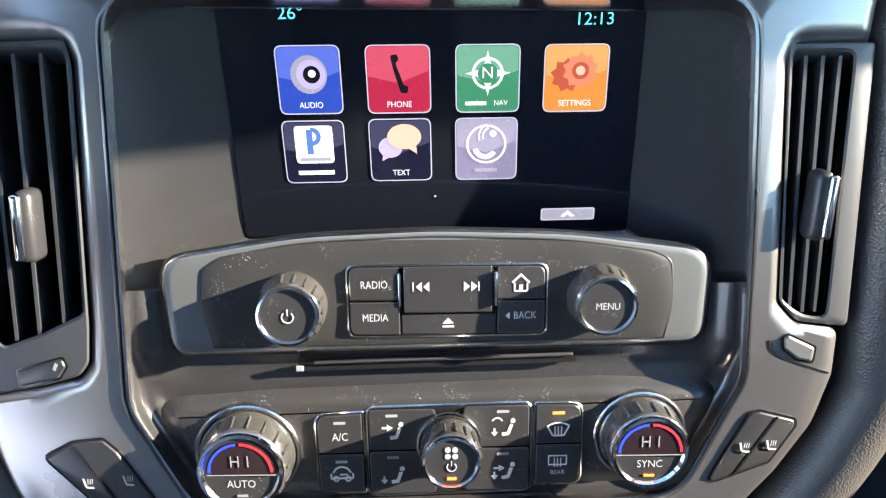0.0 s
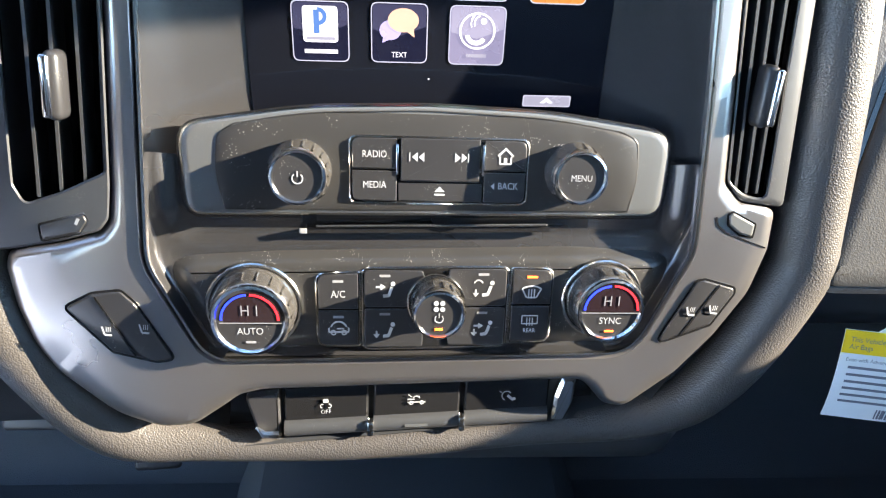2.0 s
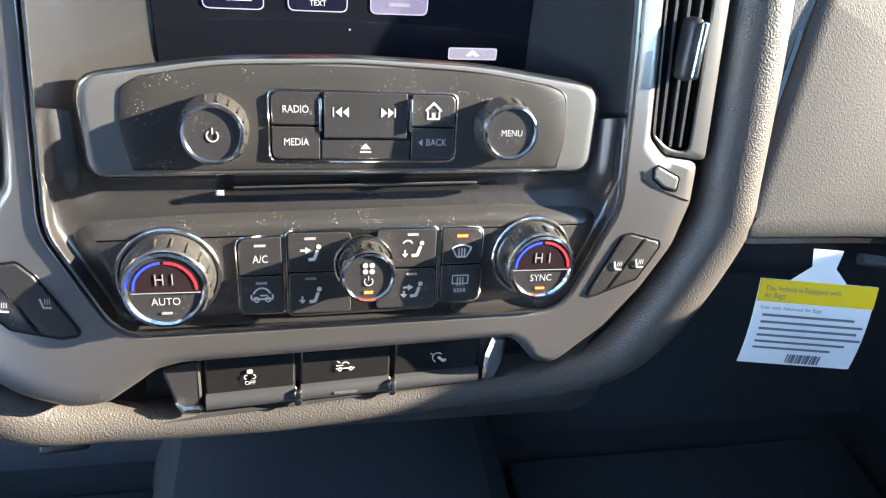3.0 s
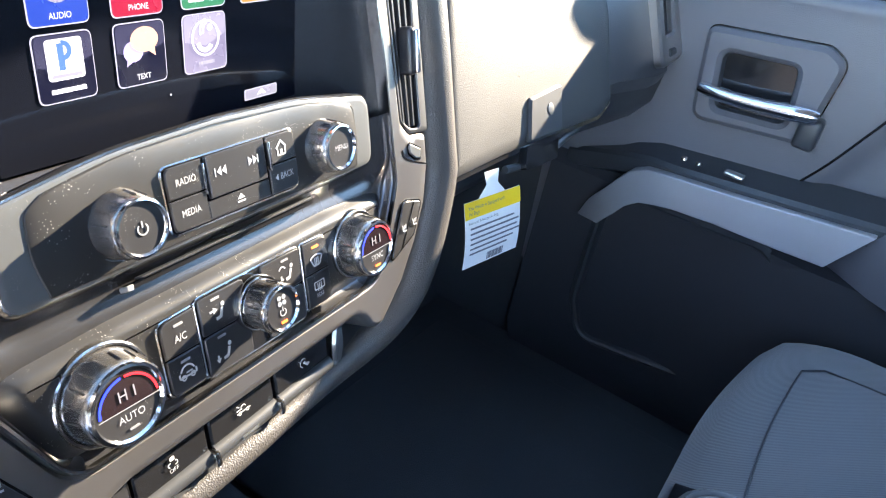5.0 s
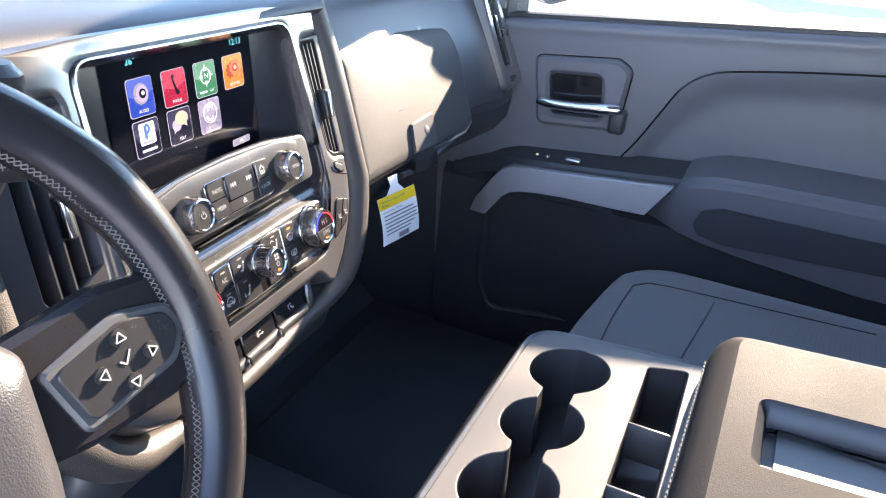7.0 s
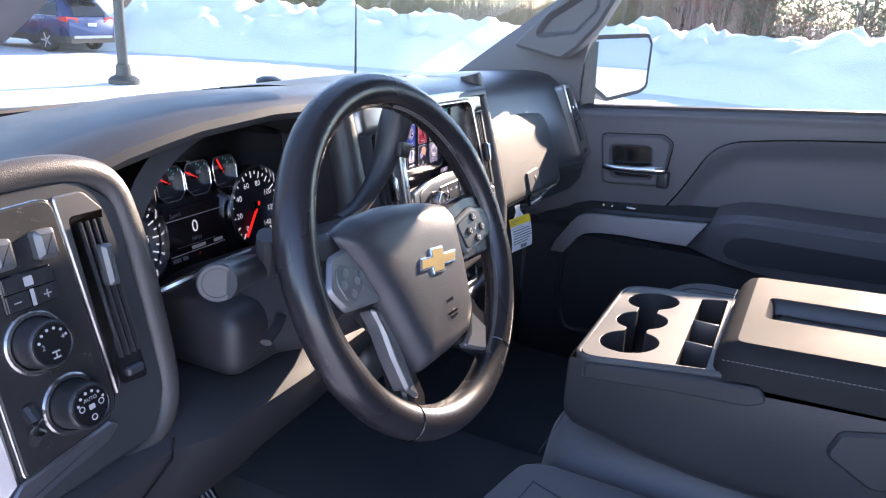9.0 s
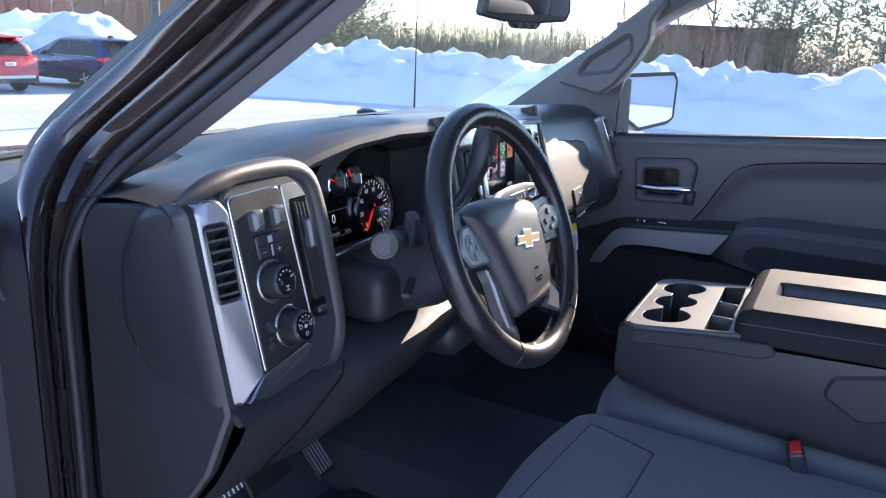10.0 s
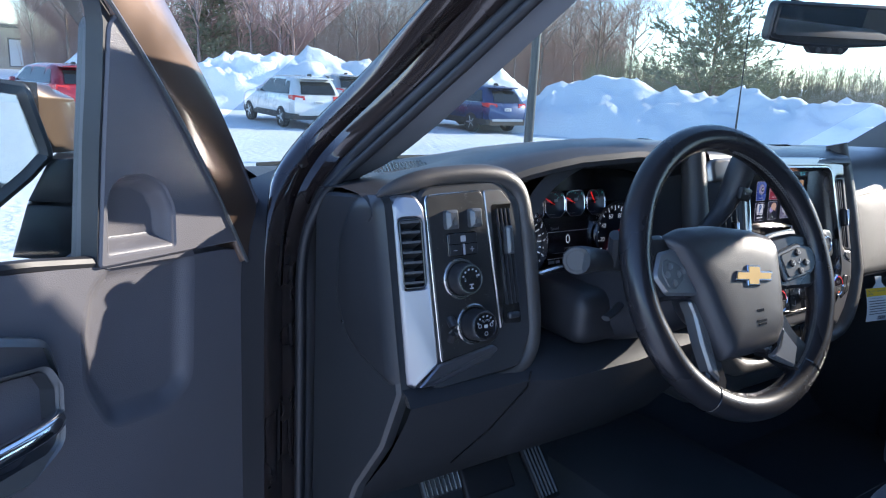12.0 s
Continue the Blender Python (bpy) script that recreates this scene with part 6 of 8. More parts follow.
bt = [(-0.034, -0.0065), (-0.012, -0.0065), (-0.012, -0.0125), (0.009, -0.0125), (0.010, -0.0065), (0.031, -0.0065), (0.036, 0.0055), (0.014, 0.0055), (0.014, 0.0125), (-0.009, 0.0125), (-0.010, 0.0055), (-0.029, 0.0055)]
badge = part("badge", plate(WH, tilted(bt), 0.021, 0.0265, c=0.0008), chrome, cover, "gold and chrome badge in a plain shape")
part("badge_fill", plate(WH, inset(tilted(bt), 0.0022), 0.024, 0.0270), gold, badge)
marks(WH, [rrect(-0.008, -0.054, 0.004, -0.051, 0.0004), rrect(-0.012, -0.066, 0.006, -0.0635, 0.0004), rrect(-0.010, -0.070, 0.004, -0.0675, 0.0004)], 0.0250, gloss_black, cover, "embossed_mark")


def spoke(pts, rs, d0, d1, c, mat, name, label=""):
    return part(name, plate(WH, rpoly(pts, rs, 5), d0, d1, c=c), mat, wheel, label)


spoke([(-0.168, 0.052), (-0.118, 0.050), (-0.100, 0.034), (-0.078, -0.026), (-0.135, -0.024), (-0.158, -0.030)], [0.005, 0.01, 0.01, 0.006, 0.012, 0.005], -0.014, 0.007, 0.006, wheel_leather, "spoke")
spoke([(0.050, 0.030), (0.118, 0.036), (0.160, 0.030), (0.166, -0.020), (0.140, -0.036), (0.085, -0.034), (0.052, -0.028)], [0.004, 0.02, 0.005, 0.005, 0.015, 0.01, 0.004], -0.012, 0.004, 0.004, wheel_leather, "spoke")
spoke([(-0.084, -0.018), (-0.062, -0.018), (-0.056, -0.090), (-0.050, -0.128), (-0.066, -0.158), (-0.084, -0.150), (-0.082, -0.112), (-0.078, -0.080), (-0.080, -0.050)], 0.006, -0.02, -0.001, 0.003, wheel_leather, "spoke")
spoke([(0.030, -0.085), (0.070, -0.060), (0.082, -0.085), (0.108, -0.112), (0.085, -0.150), (0.052, -0.125), (0.020, -0.102)], 0.008, -0.012, 0.004, 0.003, wheel_leather, "spoke")
pod_grey = material("satin_silver_plastic", (0.21, 0.213, 0.220), 0.30, metal=0.55, bump=0.03, scale=1500, vary=0.05, rvary=0.02)
podl = spoke([(-0.136, 0.030), (-0.108, 0.033), (-0.084, -0.024), (-0.136, -0.0185), (-0.150, 0.004)], [0.010, 0.004, 0.004, 0.010, 0.012], 0.0, 0.011, 0.003, pod_grey, "button_pod", "satin silver thumb button pod")
part("pod_face", plate(WH, rpoly([(-0.127, 0.022), (-0.110, 0.014), (-0.102, 0.005), (-0.109, -0.006), (-0.121, -0.0135), (-0.132, -0.010), (-0.138, 0.007), (-0.135, 0.018)], 0.006, 4), 0.006, 0.0122, c=0.0008), satin_plastic, podl)
for u, v in ((-0.125, 0.013), (-0.131, 0.004), (-0.114, 0.003), (-0.122, -0.006), (-0.106, 0.006)):
    part("button", lathe([(0.0042, 0.010), (0.0038, 0.0134), (0, 0.0140)], WH(u, v, 0), NW, 12), pod_grey, podl)
podr = spoke([(0.072, 0.012), (0.118, 0.022), (0.148, 0.014), (0.154, -0.002), (0.142, -0.018), (0.082, -0.026)], [0.004, 0.02, 0.012, 0.01, 0.012, 0.006], 0.0, 0.008, 0.002, satin_plastic, "button_pod", "grey-edged thumb button pod")
part("pod_face", plate(WH, rpoly([(0.078, 0.009), (0.118, 0.017), (0.144, 0.010), (0.148, -0.002), (0.138, -0.014), (0.086, -0.021)], [0.004, 0.02, 0.01, 0.01, 0.012, 0.006], 5), 0.004, 0.0095, c=0.0008), button_plastic, podr)
for u, v, a in ((0.113, 0.010, 90), (0.127, -0.004, 0), (0.098, -0.003, 180), (0.112, -0.014, 270)):
    b = part("button", lathe([(0.0048, 0.008), (0.0045, 0.0112), (0, 0.0116)], WH(u, v, 0), NW, 12), button_plastic, podr)
    c, s = math.cos(radians(a)), math.sin(radians(a))
    tr_ = [(u + (p * c - q * s) * 0.0030, v + (p * s + q * c) * 0.0030) for p, q in ((-0.6, -1), (-0.6, 1), (1.0, 0))]
    marks(WH, [bar(*tr_[i - 1], *tr_[i], 0.0007) for i in range(3)], 0.0122, white_print, b)
marks(WH, [bar(0.109, -0.0015, 0.112, -0.0042, 0.0009), bar(0.112, -0.0042, 0.1165, 0.0020, 0.0009)], 0.0100, white_print, podr)
spoke([(-0.096, -0.026), (-0.076, -0.034), (-0.070, -0.080), (-0.066, -0.128), (-0.082, -0.112), (-0.088, -0.077), (-0.090, -0.045)], [0.004, 0.004, 0.02, 0.003, 0.01, 0.02, 0.02], -0.012, 0.004, 0.003, pod_grey, "spoke_trim", "satin silver spoke blade")
spoke([(0.056, -0.078), (0.078, -0.106), (0.064, -0.130), (0.024, -0.110), (0.042, -0.101)], 0.004, 0.0, 0.0085, 0.003, pod_grey, "spoke_trim", "satin silver spoke blade")
part("hub", lathe([(0.07, -0.012), (0.065, -0.035), (0.050, -0.055)], WH(-0.01, -0.02, 0), NW, 28), hard_plastic, wheel)

# ---- folded-down console ----
console = thing("fold_down_console", (0, -0.1, 1.07), "folded-down centre seatback console with silver cup holder tray", "console")


def CT(u, v, d=0.0):
    return Vector((u, v, 1.2105 + 0.12 * (0.06 - v) + d))


tray_top = material("patterned_silver_tray", (0.115, 0.110, 0.105), 0.52, metal=0.35, bump=0.35, scale=4800, grain="weave", vary=0.05)
rim = rpoly([(-0.163, 0.066), (0.140, 0.064), (0.128, -0.125), (-0.152, -0.125)], [0.035, 0.035, 0.004, 0.004], 6)


def half(x):
    h = 0.014
    for c, r in ((0.073, 0.037), (-0.011, 0.035), (-0.093, 0.038)):
        if abs(x - c) < r:
            h = max(h, math.sqrt(r * r - (x - c) ** 2))
    return h


xs_ = [0.110 - 0.0001] + [0.1095 - 0.24 * k / 60 for k in range(1, 60)] + [-0.131 + 0.0001]
mid_ = lambda x: 0.007
cup = [(x, mid_(x) + (half(x) if 0 < i < len(xs_) - 1 else 0.002)) for i, x in enumerate(xs_)] + [(x, mid_(x) - (half(x) if 0 < i < len(xs_) - 1 else 0.002)) for i, x in reversed(list(enumerate(xs_)))]
bin_ = rpoly([(-0.145, -0.060), (0.104, -0.059), (0.110, -0.095), (-0.145, -0.096)], 0.006, 4)
part("tray_rim", plate(CT, rim, -0.03, 0.0, [inset(rim, 0.006)], c=0.003), satin_plastic, console, "smooth grey rim")
tr = part("tray", plate(CT, inset(rim, 0.0065), -0.012, -0.001, [cup, bin_], c=0.0008), tray_top, console, "patterned silver cup holder tray")
part("cup_well", loft([[CT(u, v, -0.002) for u, v in cup], [CT(u, v, -0.070) for u, v in inset(cup, 0.002)]], caps="end"), hard_plastic, tr, "dark cup well")
part("bin_well", loft([[CT(u, v, -0.002) for u, v in bin_], [CT(u, v, -0.050) for u, v in inset(bin_, 0.002)]], caps="end"), hard_plastic, tr, "narrow divided bin")
for x in (0.018, -0.062):
    part("divider", rbox(x - 0.0012, x + 0.0012, -0.096, -0.059, 1.185, 1.222, 0.0008, 2), satin_plastic, tr)
flap = rpoly([(0.045, 1.205), (-0.060, 1.219), (-0.158, 1.229), (-0.170, 1.214), (-0.150, 1.203), (-0.060, 1.196), (0.045, 1.184)], [0.004, 0.004, 0.010, 0.012, 0.008, 0.004, 0.004], 4)
SIDE = lambda u, v, d=0.0: Vector((-0.158 - d, u, v))
part("tray_side", plate(SIDE, flap, -0.002, 0.0085, c=0.002), hard_plastic, console, "dark side skirt of the tray")
cover = rpoly([(-0.236, 1.168), (-0.247, 1.200), (-0.330, 1.222), (-0.360, 1.160), (-0.290, 1.138)], [0.014, 0.014, 0.02, 0.02, 0.02], 5)
part("pivot_cover", plate(SIDE, cover, -0.002, 0.007, c=0.004), hard_plastic, console, "rounded plastic pivot cover")
rings = []
for y, z0, z1, w in ((0.071, 1.125, 1.195, 0.94), (0.068, 1.112, 1.204, 0.985), (0.055, 1.100, 1.206, 1.0), (-0.05, 1.080, 1.214, 1.0), (-0.125, 1.073, 1.228, 1.0), (-0.70, 1.060, 1.25, 1.0)):
    rings.append([(-0.012 + (p + 0.012) * w, y, q) for p, q in rpoly([(-0.158, z0), (-0.158, z1), (0.134, z1), (0.134, z0)], [0.03, 0.006, 0.006, 0.03], 4)])
bm = loft(rings)
bm.normal_update()
drop = [f for f in bm.faces if abs(f.normal.z) > 0.8 and f.calc_center_median().y > -0.13 and f.calc_center_median().z > 1.15]
bmesh.ops.delete(bm, geom=drop, context="FACES")
part("body", bm, vinyl, console, "dark cloth-backed console body")
arm = thing("armrest_lid", (0, -0.3, 1.20), "black vinyl console lid with a recessed pen tray", "armrest")
rings = []
for e, d in ((0.0, 0.0), (0.0, 0.028), (0.003, 0.040), (0.010, 0.049), (0.022, 0.054)):
    o = inset(rpoly([(-0.158, -0.101), (0.146, -0.108), (0.150, -0.75), (-0.158, -0.75)], [0.035, 0.035, 0.02, 0.02], 6), e)
    rings.append([Vector((u, v, 1.214 - 0.06 * (v + 0.11) + d)) for u, v in o])
AT = lambda u, v, d=0.0: Vector((u, v, 1.268 - 0.06 * (v + 0.11) + d))
bm = bmesh.new()
loft(rings, caps=False, bm=bm)
well = rpoly([(-0.045, -0.148), (0.040, -0.150), (0.040, -0.62), (-0.045, -0.62)], 0.012, 5)
top_o = inset(rpoly([(-0.158, -0.101), (0.146, -0.108), (0.150, -0.75), (-0.158, -0.75)], [0.035, 0.035, 0.02, 0.02], 6), 0.022)
plate(AT, top_o, -0.002, 0.0, [well], bm=bm)
bmesh.ops.remove_doubles(bm, verts=bm.verts, dist=0.0008)
part("lid", bm, lid_vinyl, arm, "padded vinyl lid")
part("pen_tray", loft([[AT(u, v, 0.0) for u, v in well], [AT(u, v, -0.006) for u, v in inset(well, 0.006)], [AT(u, v, -0.020) for u, v in inset(well, 0.010)]], caps="end"), hard_plastic, arm, "recessed pen tray")
part("tray_liner", plate(AT, inset(well, 0.018), -0.0200, -0.0185, c=0.0006), satin_plastic, arm)
bm = bmesh.new()
for k in range(110):
    y = -0.112 - k * 0.0052
    sweep([(-0.1565, y, 1.2495 - 0.06 * (y + 0.11)), (-0.1565, y - 0.0036, 1.2495 - 0.06 * (y + 0.11))], 0.0007, 4, bm=bm)
for k in range(3, 42):
    a = k / 50
    x, y = -0.1565 + 0.30 * a, -0.0995 - 0.007 * a
    sweep([(x, y, 1.2535), (x + 0.0036, y, 1.2535)], 0.0007, 4, bm=bm)
tagged(part("stitching", bm, stitch, arm, "pale seam stitching"), kind="stuff")


# ---- seats ----
def cushion(x0, x1, y0, y1, z0, z1, name, parent, mat, bulge=0.012, crown=0.02, roll=6, edge=7):
    """A padded block with a crowned top and rounded, rolled front edge."""
    nx, ny = 28, 40
    rings = []
    for j in range(ny + 1):
        v = j / ny
        y = y1 + (y0 - y1) * v
        fr = min(1, v * roll)
        front = math.sqrt(max(0, 1 - (1 - fr) ** 2))
        ring = []
        for i in range(nx + 1):
            u = i / nx
            side = math.sqrt(max(0, 1 - (1 - min(1, min(u, 1 - u) * edge)) ** 2))
            ztop = z0 + (z1 - z0) * (0.35 + 0.65 * front) * (0.5 + 0.5 * side) + crown * math.sin(math.pi * u) * front - bulge * math.exp(-((u - 0.5) / 0.30) ** 2) * v
            ring.append((x0 + (x1 - x0) * u, y - 0.0 + 0.03 * (1 - math.sin(math.pi * u)) * -1 * (1 - v) * 1.0, ztop))
        ring += [(x1 - 0.01, y, z0 - 0.10), (x0 + 0.01, y, z0 - 0.10)]
        rings.append(ring)
    return part(name, loft(rings), mat, parent)


seat = thing("front_seat", (-0.4, -0.2, 0.74), "dark grey cloth driver seat with sewn seams", "seat")
cushion(-0.690, -0.158, -0.62, 0.150, 0.985, 1.056, "cushion", seat, fabric_plain, 0.016, 0.010, 13, 11)


def on_driver(x, y):
    """A point on the top of the driver's cushion, behind its rolled front."""
    u, v = (x + 0.690) / 0.532, (0.150 - y) / 0.770
    side = math.sqrt(max(0, 1 - (1 - min(1, min(u, 1 - u) * 11)) ** 2))
    return Vector((x, y, 0.985 + 0.071 * (0.5 + 0.5 * side) + 0.010 * math.sin(math.pi * u) - 0.016 * math.exp(-((u - 0.5) / 0.30) ** 2) * v + 0.0004))


part("seam", sweep([on_driver(-0.238 - 0.0031 * k, 0.072 - 0.0088 * k) for k in range(13)], 0.0011, 6), vinyl, seat)
part("seam", sweep([on_driver(-0.275 - 0.012 * k, -0.033 + 0.0006 * k) for k in range(26)], 0.0011, 6), vinyl, seat)
part("seam", sweep([on_driver(-0.235 - 0.012 * k, 0.074 + 0.001 * k) for k in range(28)], 0.0011, 6), vinyl, seat)
part("base", rbox(-0.66, -0.18, -0.55, 0.05, 0.74, 0.92, 0.02), hard_plastic, seat)
part("backrest", rbox(-0.68, -0.16, -0.82, -0.64, 0.95, 1.62, 0.06), fabric_plain, seat)
mid = thing("bench_middle", (0, -0.2, 0.74), "dark grey cloth centre seat cushion under the console", "seat")
cushion(-0.155, 0.150, -0.62, 0.112, 0.99, 1.066, "cushion", mid, fabric_plain, 0.004, 0.012)
part("base", rbox(-0.14, 0.14, -0.55, 0.04, 0.74, 0.92, 0.02), hard_plastic, mid)
bm = bmesh.new()
for k in range(46):
    x = -0.145 + k * 0.0062
    sweep([(x, 0.098, 1.040), (x + 0.0042, 0.098, 1.040)], 0.0007, 4, bm=bm)
tagged(part("stitching", bm, stitch, mid, "pale seam stitching"), kind="stuff")


def on_seat(x, y, x0=0.155, x1=0.648, y0=-0.62, y1=0.082, z0=0.99, z1=1.082, bulge=0.018, crown=0.010):
    """A point on the top of the passenger's cushion."""
    u, v = (x - x0) / (x1 - x0), (y1 - y) / (y1 - y0)
    front = math.sqrt(max(0, 1 - (1 - min(1, v * 6)) ** 2))
    side = math.sqrt(max(0, 1 - (1 - min(1, min(u, 1 - u) * 7)) ** 2))
    z = z0 + (z1 - z0) * (0.35 + 0.65 * front) * (0.5 + 0.5 * side) + crown * math.sin(math.pi * u) * front - bulge * math.exp(-((u - 0.5) / 0.30) ** 2) * v
    return Vector((x, y, z + 0.0008))


seat2 = thing("front_seat", (0.4, -0.2, 0.74), "dark grey cloth passenger seat with ribbed insert", "seat")
cushion(0.155, 0.648, -0.62, 0.082, 0.99, 1.082, "cushion", seat2, fabric, 0.018, 0.010)
part("seam", sweep([on_seat(0.19 + 0.010 * k, 0.010 + 0.012 * math.sin(k / 12)) for k in range(34)] + [on_seat(0.535 + 0.004 * k, -0.006 - 0.045 * k) for k in range(8)], 0.0011, 6), vinyl, seat2)
part("seam", sweep([on_seat(0.300 + 0.012 * k, -0.075 - 0.0015 * k) for k in range(20)], 0.0010, 6), vinyl, seat2)
part("base", rbox(0.18, 0.66, -0.55, 0.02, 0.74, 0.92, 0.02), hard_plastic, seat2)
part("backrest", rbox(0.16, 0.68, -0.82, -0.64, 0.95, 1.62, 0.06), fabric_plain, seat2)
red = material("red_plastic", (0.62, 0.03, 0.02), 0.4, vary=0.05)
buckle = thing("seat_belt_buckle", (-0.175, -0.23, 1.03), "black seat belt buckle with a red release button", "buckle")
M = pose(-0.185, -0.225, 1.060, -20, -14, 12)
part("housing", rbox(-0.016, 0.016, -0.012, 0.012, -0.045, 0.035, 0.005, 3, M), hard_plastic, buckle)
part("release_button", rbox(-0.012, 0.012, -0.009, 0.006, 0.033, 0.039, 0.002, 2, M), red, buckle, "red release button")

# ---- passenger door, closed ----
pdoor = thing("passenger_door", (0.78, 0, 0.75), "dark grey passenger door panel, closed, with silver trim band", "door")


def DP(u, v, d=0.0):
    return Vector((0.748 - d, u, v))


def sill(y):
    return 1.408 - 0.085 * (y - 0.32)


SCOOP = [(-0.9, 1.445), (-0.5, 1.423), (-0.215, 1.397), (-0.06, 1.376), (-0.005, 1.362), (0.030, 1.335), (0.055, 1.290), (0.085, 1.232), (0.113, 1.190), (0.12, 1.10)]


def scoop(y, z):
    """How far the soft upper insert lies behind the panel's face."""
    top = interp(y, SCOOP)
    k = min((top - z) * (0.95 if y < -0.02 else 0.55), (z - 1.150) * 1.5, (0.118 - y) * 0.9) / 0.040
    k = max(0.0, min(1.0, k))
    return 0.018 * k * k * (3 - 2 * k)


rings = []
for y in [0.46, 0.33, 0.22, 0.15] + [0.13 - 0.0125 * k for k in range(22)] + [-0.19, -0.25, -0.35, -0.45, -0.6, -0.9]:
    s = sill(y)
    face_line = [s - 0.018 - (s - 0.018 - 1.13) * k / 22 for k in range(23)]
    rings.append([(0.80, y, s - 0.002), (0.765, y, s), (0.752, y, s - 0.004), (0.746, y, s - 0.012)] + [(0.748 + scoop(y, z), y, z) for z in face_line] + [(0.760, y, 1.12), (0.775, y, 0.90), (0.775, y, 0.735), (0.82, y, 0.735)])
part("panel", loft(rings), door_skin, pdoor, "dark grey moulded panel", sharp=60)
part("belt_seal", loft([[(x, y, sill(y) + dz) for x, dz in ((0.762, -0.002), (0.762, 0.006), (0.775, 0.008), (0.775, -0.002))] for y in (0.40, -0.9)]), rubber, pdoor)
hb = rpoly([(0.280, 1.352), (0.137, 1.366), (0.112, 1.352), (0.122, 1.247), (0.264, 1.234)], [0.012, 0.02, 0.02, 0.02, 0.02], 5)
hole = rpoly([(0.252, 1.328), (0.160, 1.335), (0.150, 1.263), (0.240, 1.256)], 0.012, 4)
bz = part("handle_bezel", plate(DP, hb, -0.004, 0.016, [hole], c=0.006), door_skin, pdoor, "dark handle bezel, coloured lighter grey for sunlight")
part("bezel_gap", plate(DP, inset(hb, -0.002), -0.004, 0.001), gloss_black, bz)
part("handle_cup", loft([[DP(u, v, 0.010) for u, v in hole], [DP(u, v, -0.018) for u, v in inset(hole, 0.008)]], caps="end"), hard_plastic, bz)
part("door_handle", sweep(smooth_path([(0.728, 0.262, 1.279), (0.722, 0.235, 1.2785), (0.720, 0.19, 1.281), (0.720, 0.15, 1.2855), (0.724, 0.118, 1.288)], 4), [0.008, 0.0085, 0.009, 0.009, 0.009, 0.009, 0.009, 0.0092, 0.0094, 0.0096, 0.010, 0.0105, 0.011, 0.0112, 0.011, 0.0105, 0.009], 12), chrome, bz, "chrome pull handle")
part("handle_foot", rbox(0.722, 0.75, 0.108, 0.135, 1.245, 1.285, 0.006), hard_plastic, bz)
edge_line = smooth_path([(0.111, 1.195, 0), (0.085, 1.235, 0), (0.055, 1.292, 0), (0.030, 1.337, 0), (-0.005, 1.364, 0), (-0.06, 1.378, 0), (-0.215, 1.399, 0), (-0.5, 1.425, 0), (-0.9, 1.447, 0)], 4)
part("panel_seam", sweep([DP(p.x, p.y, 0.0002) for p in edge_line], 0.0018, 6), gloss_black, pdoor, "dark seam round the soft insert")
side_glass = glass("green_tinted_side_glass", (0.86, 0.90, 0.87), gloss=0.015)
PG = lambda u, v, d=0.0: Vector((0.777 - 0.09 * (v - 1.40) - d, u, v))
gl = part("window_glass", plate(PG, [(0.43, sill(0.43) - 0.004), (0.34, 1.55), (0.30, 1.64), (0.20, 1.735), (0.08, 1.81), (-0.08, 1.87), (-0.72, 1.88), (-0.72, sill(-0.72) - 0.004)], 0.0, 0.004), side_glass, pdoor, "closed green-tinted door window")
gl.visible_shadow = False
# ledge with window switches and the silver band
rings = []
for y, x in ((0.42, 0.750), (0.34, 0.728), (0.29, 0.706), (0.25, 0.697), (0.10, 0.693), (-0.05, 0.693)):
    z = 1.178 + 0.095 * (0.25 - y) - 0.25 * max(0, y - 0.29)
    rings.append([(0.76, y, z + 0.012), (x + 0.02, y, z + 0.004), (x + 0.004, y, z), (x, y, z - 0.006), (x + 0.003, y, z - 0.03), (0.76, y, z - 0.045)])
ledge = part("switch_ledge", loft(rings), hard_plastic, pdoor, "black switch ledge")
for y in (0.245, 0.225):
    part("window_switch", lathe([(0.005, 0), (0.0045, 0.003), (0, 0.0035)], (0.705, y, 1.1885), (0, 0, 1), 12), dark_chrome, ledge)
part("window_switch", rbox(0.697, 0.712, 0.165, 0.192, 1.189, 1.196, 0.003), dark_chrome, ledge, "bright window switch")
TB = lambda u, v, d=0.0: Vector((0.690 + max(0, u - 0.26) * 0.28 + max(0, u - 0.33) * 0.4 - d, u, v))
pairs = [((0.372, 1.040), (0.330, 1.052)), ((0.360, 1.072), (0.322, 1.064)), ((0.340, 1.100), (0.311, 1.078)), ((0.322, 1.128), (0.298, 1.098)), ((0.305, 1.150), (0.280, 1.113)), ((0.285, 1.162), (0.258, 1.121)), ((0.25, 1.168), (0.233, 1.125)), ((0.18, 1.173), (0.18, 1.1285)), ((0.10, 1.181), (0.10, 1.1290)), ((0.003, 1.190), (0.040, 1.131))]
rings = [[TB(*o, -0.010), TB(*o, 0.0065), TB(o[0] * 0.97 + i[0] * 0.03, o[1] * 0.97 + i[1] * 0.03, 0.008), TB(o[0] * 0.03 + i[0] * 0.97, o[1] * 0.03 + i[1] * 0.97, 0.008), TB(*i, 0.0065), TB(*i, -0.010)] for o, i in pairs]
part("silver_band", loft(rings), band_silver, pdoor, "brushed silver trim band")
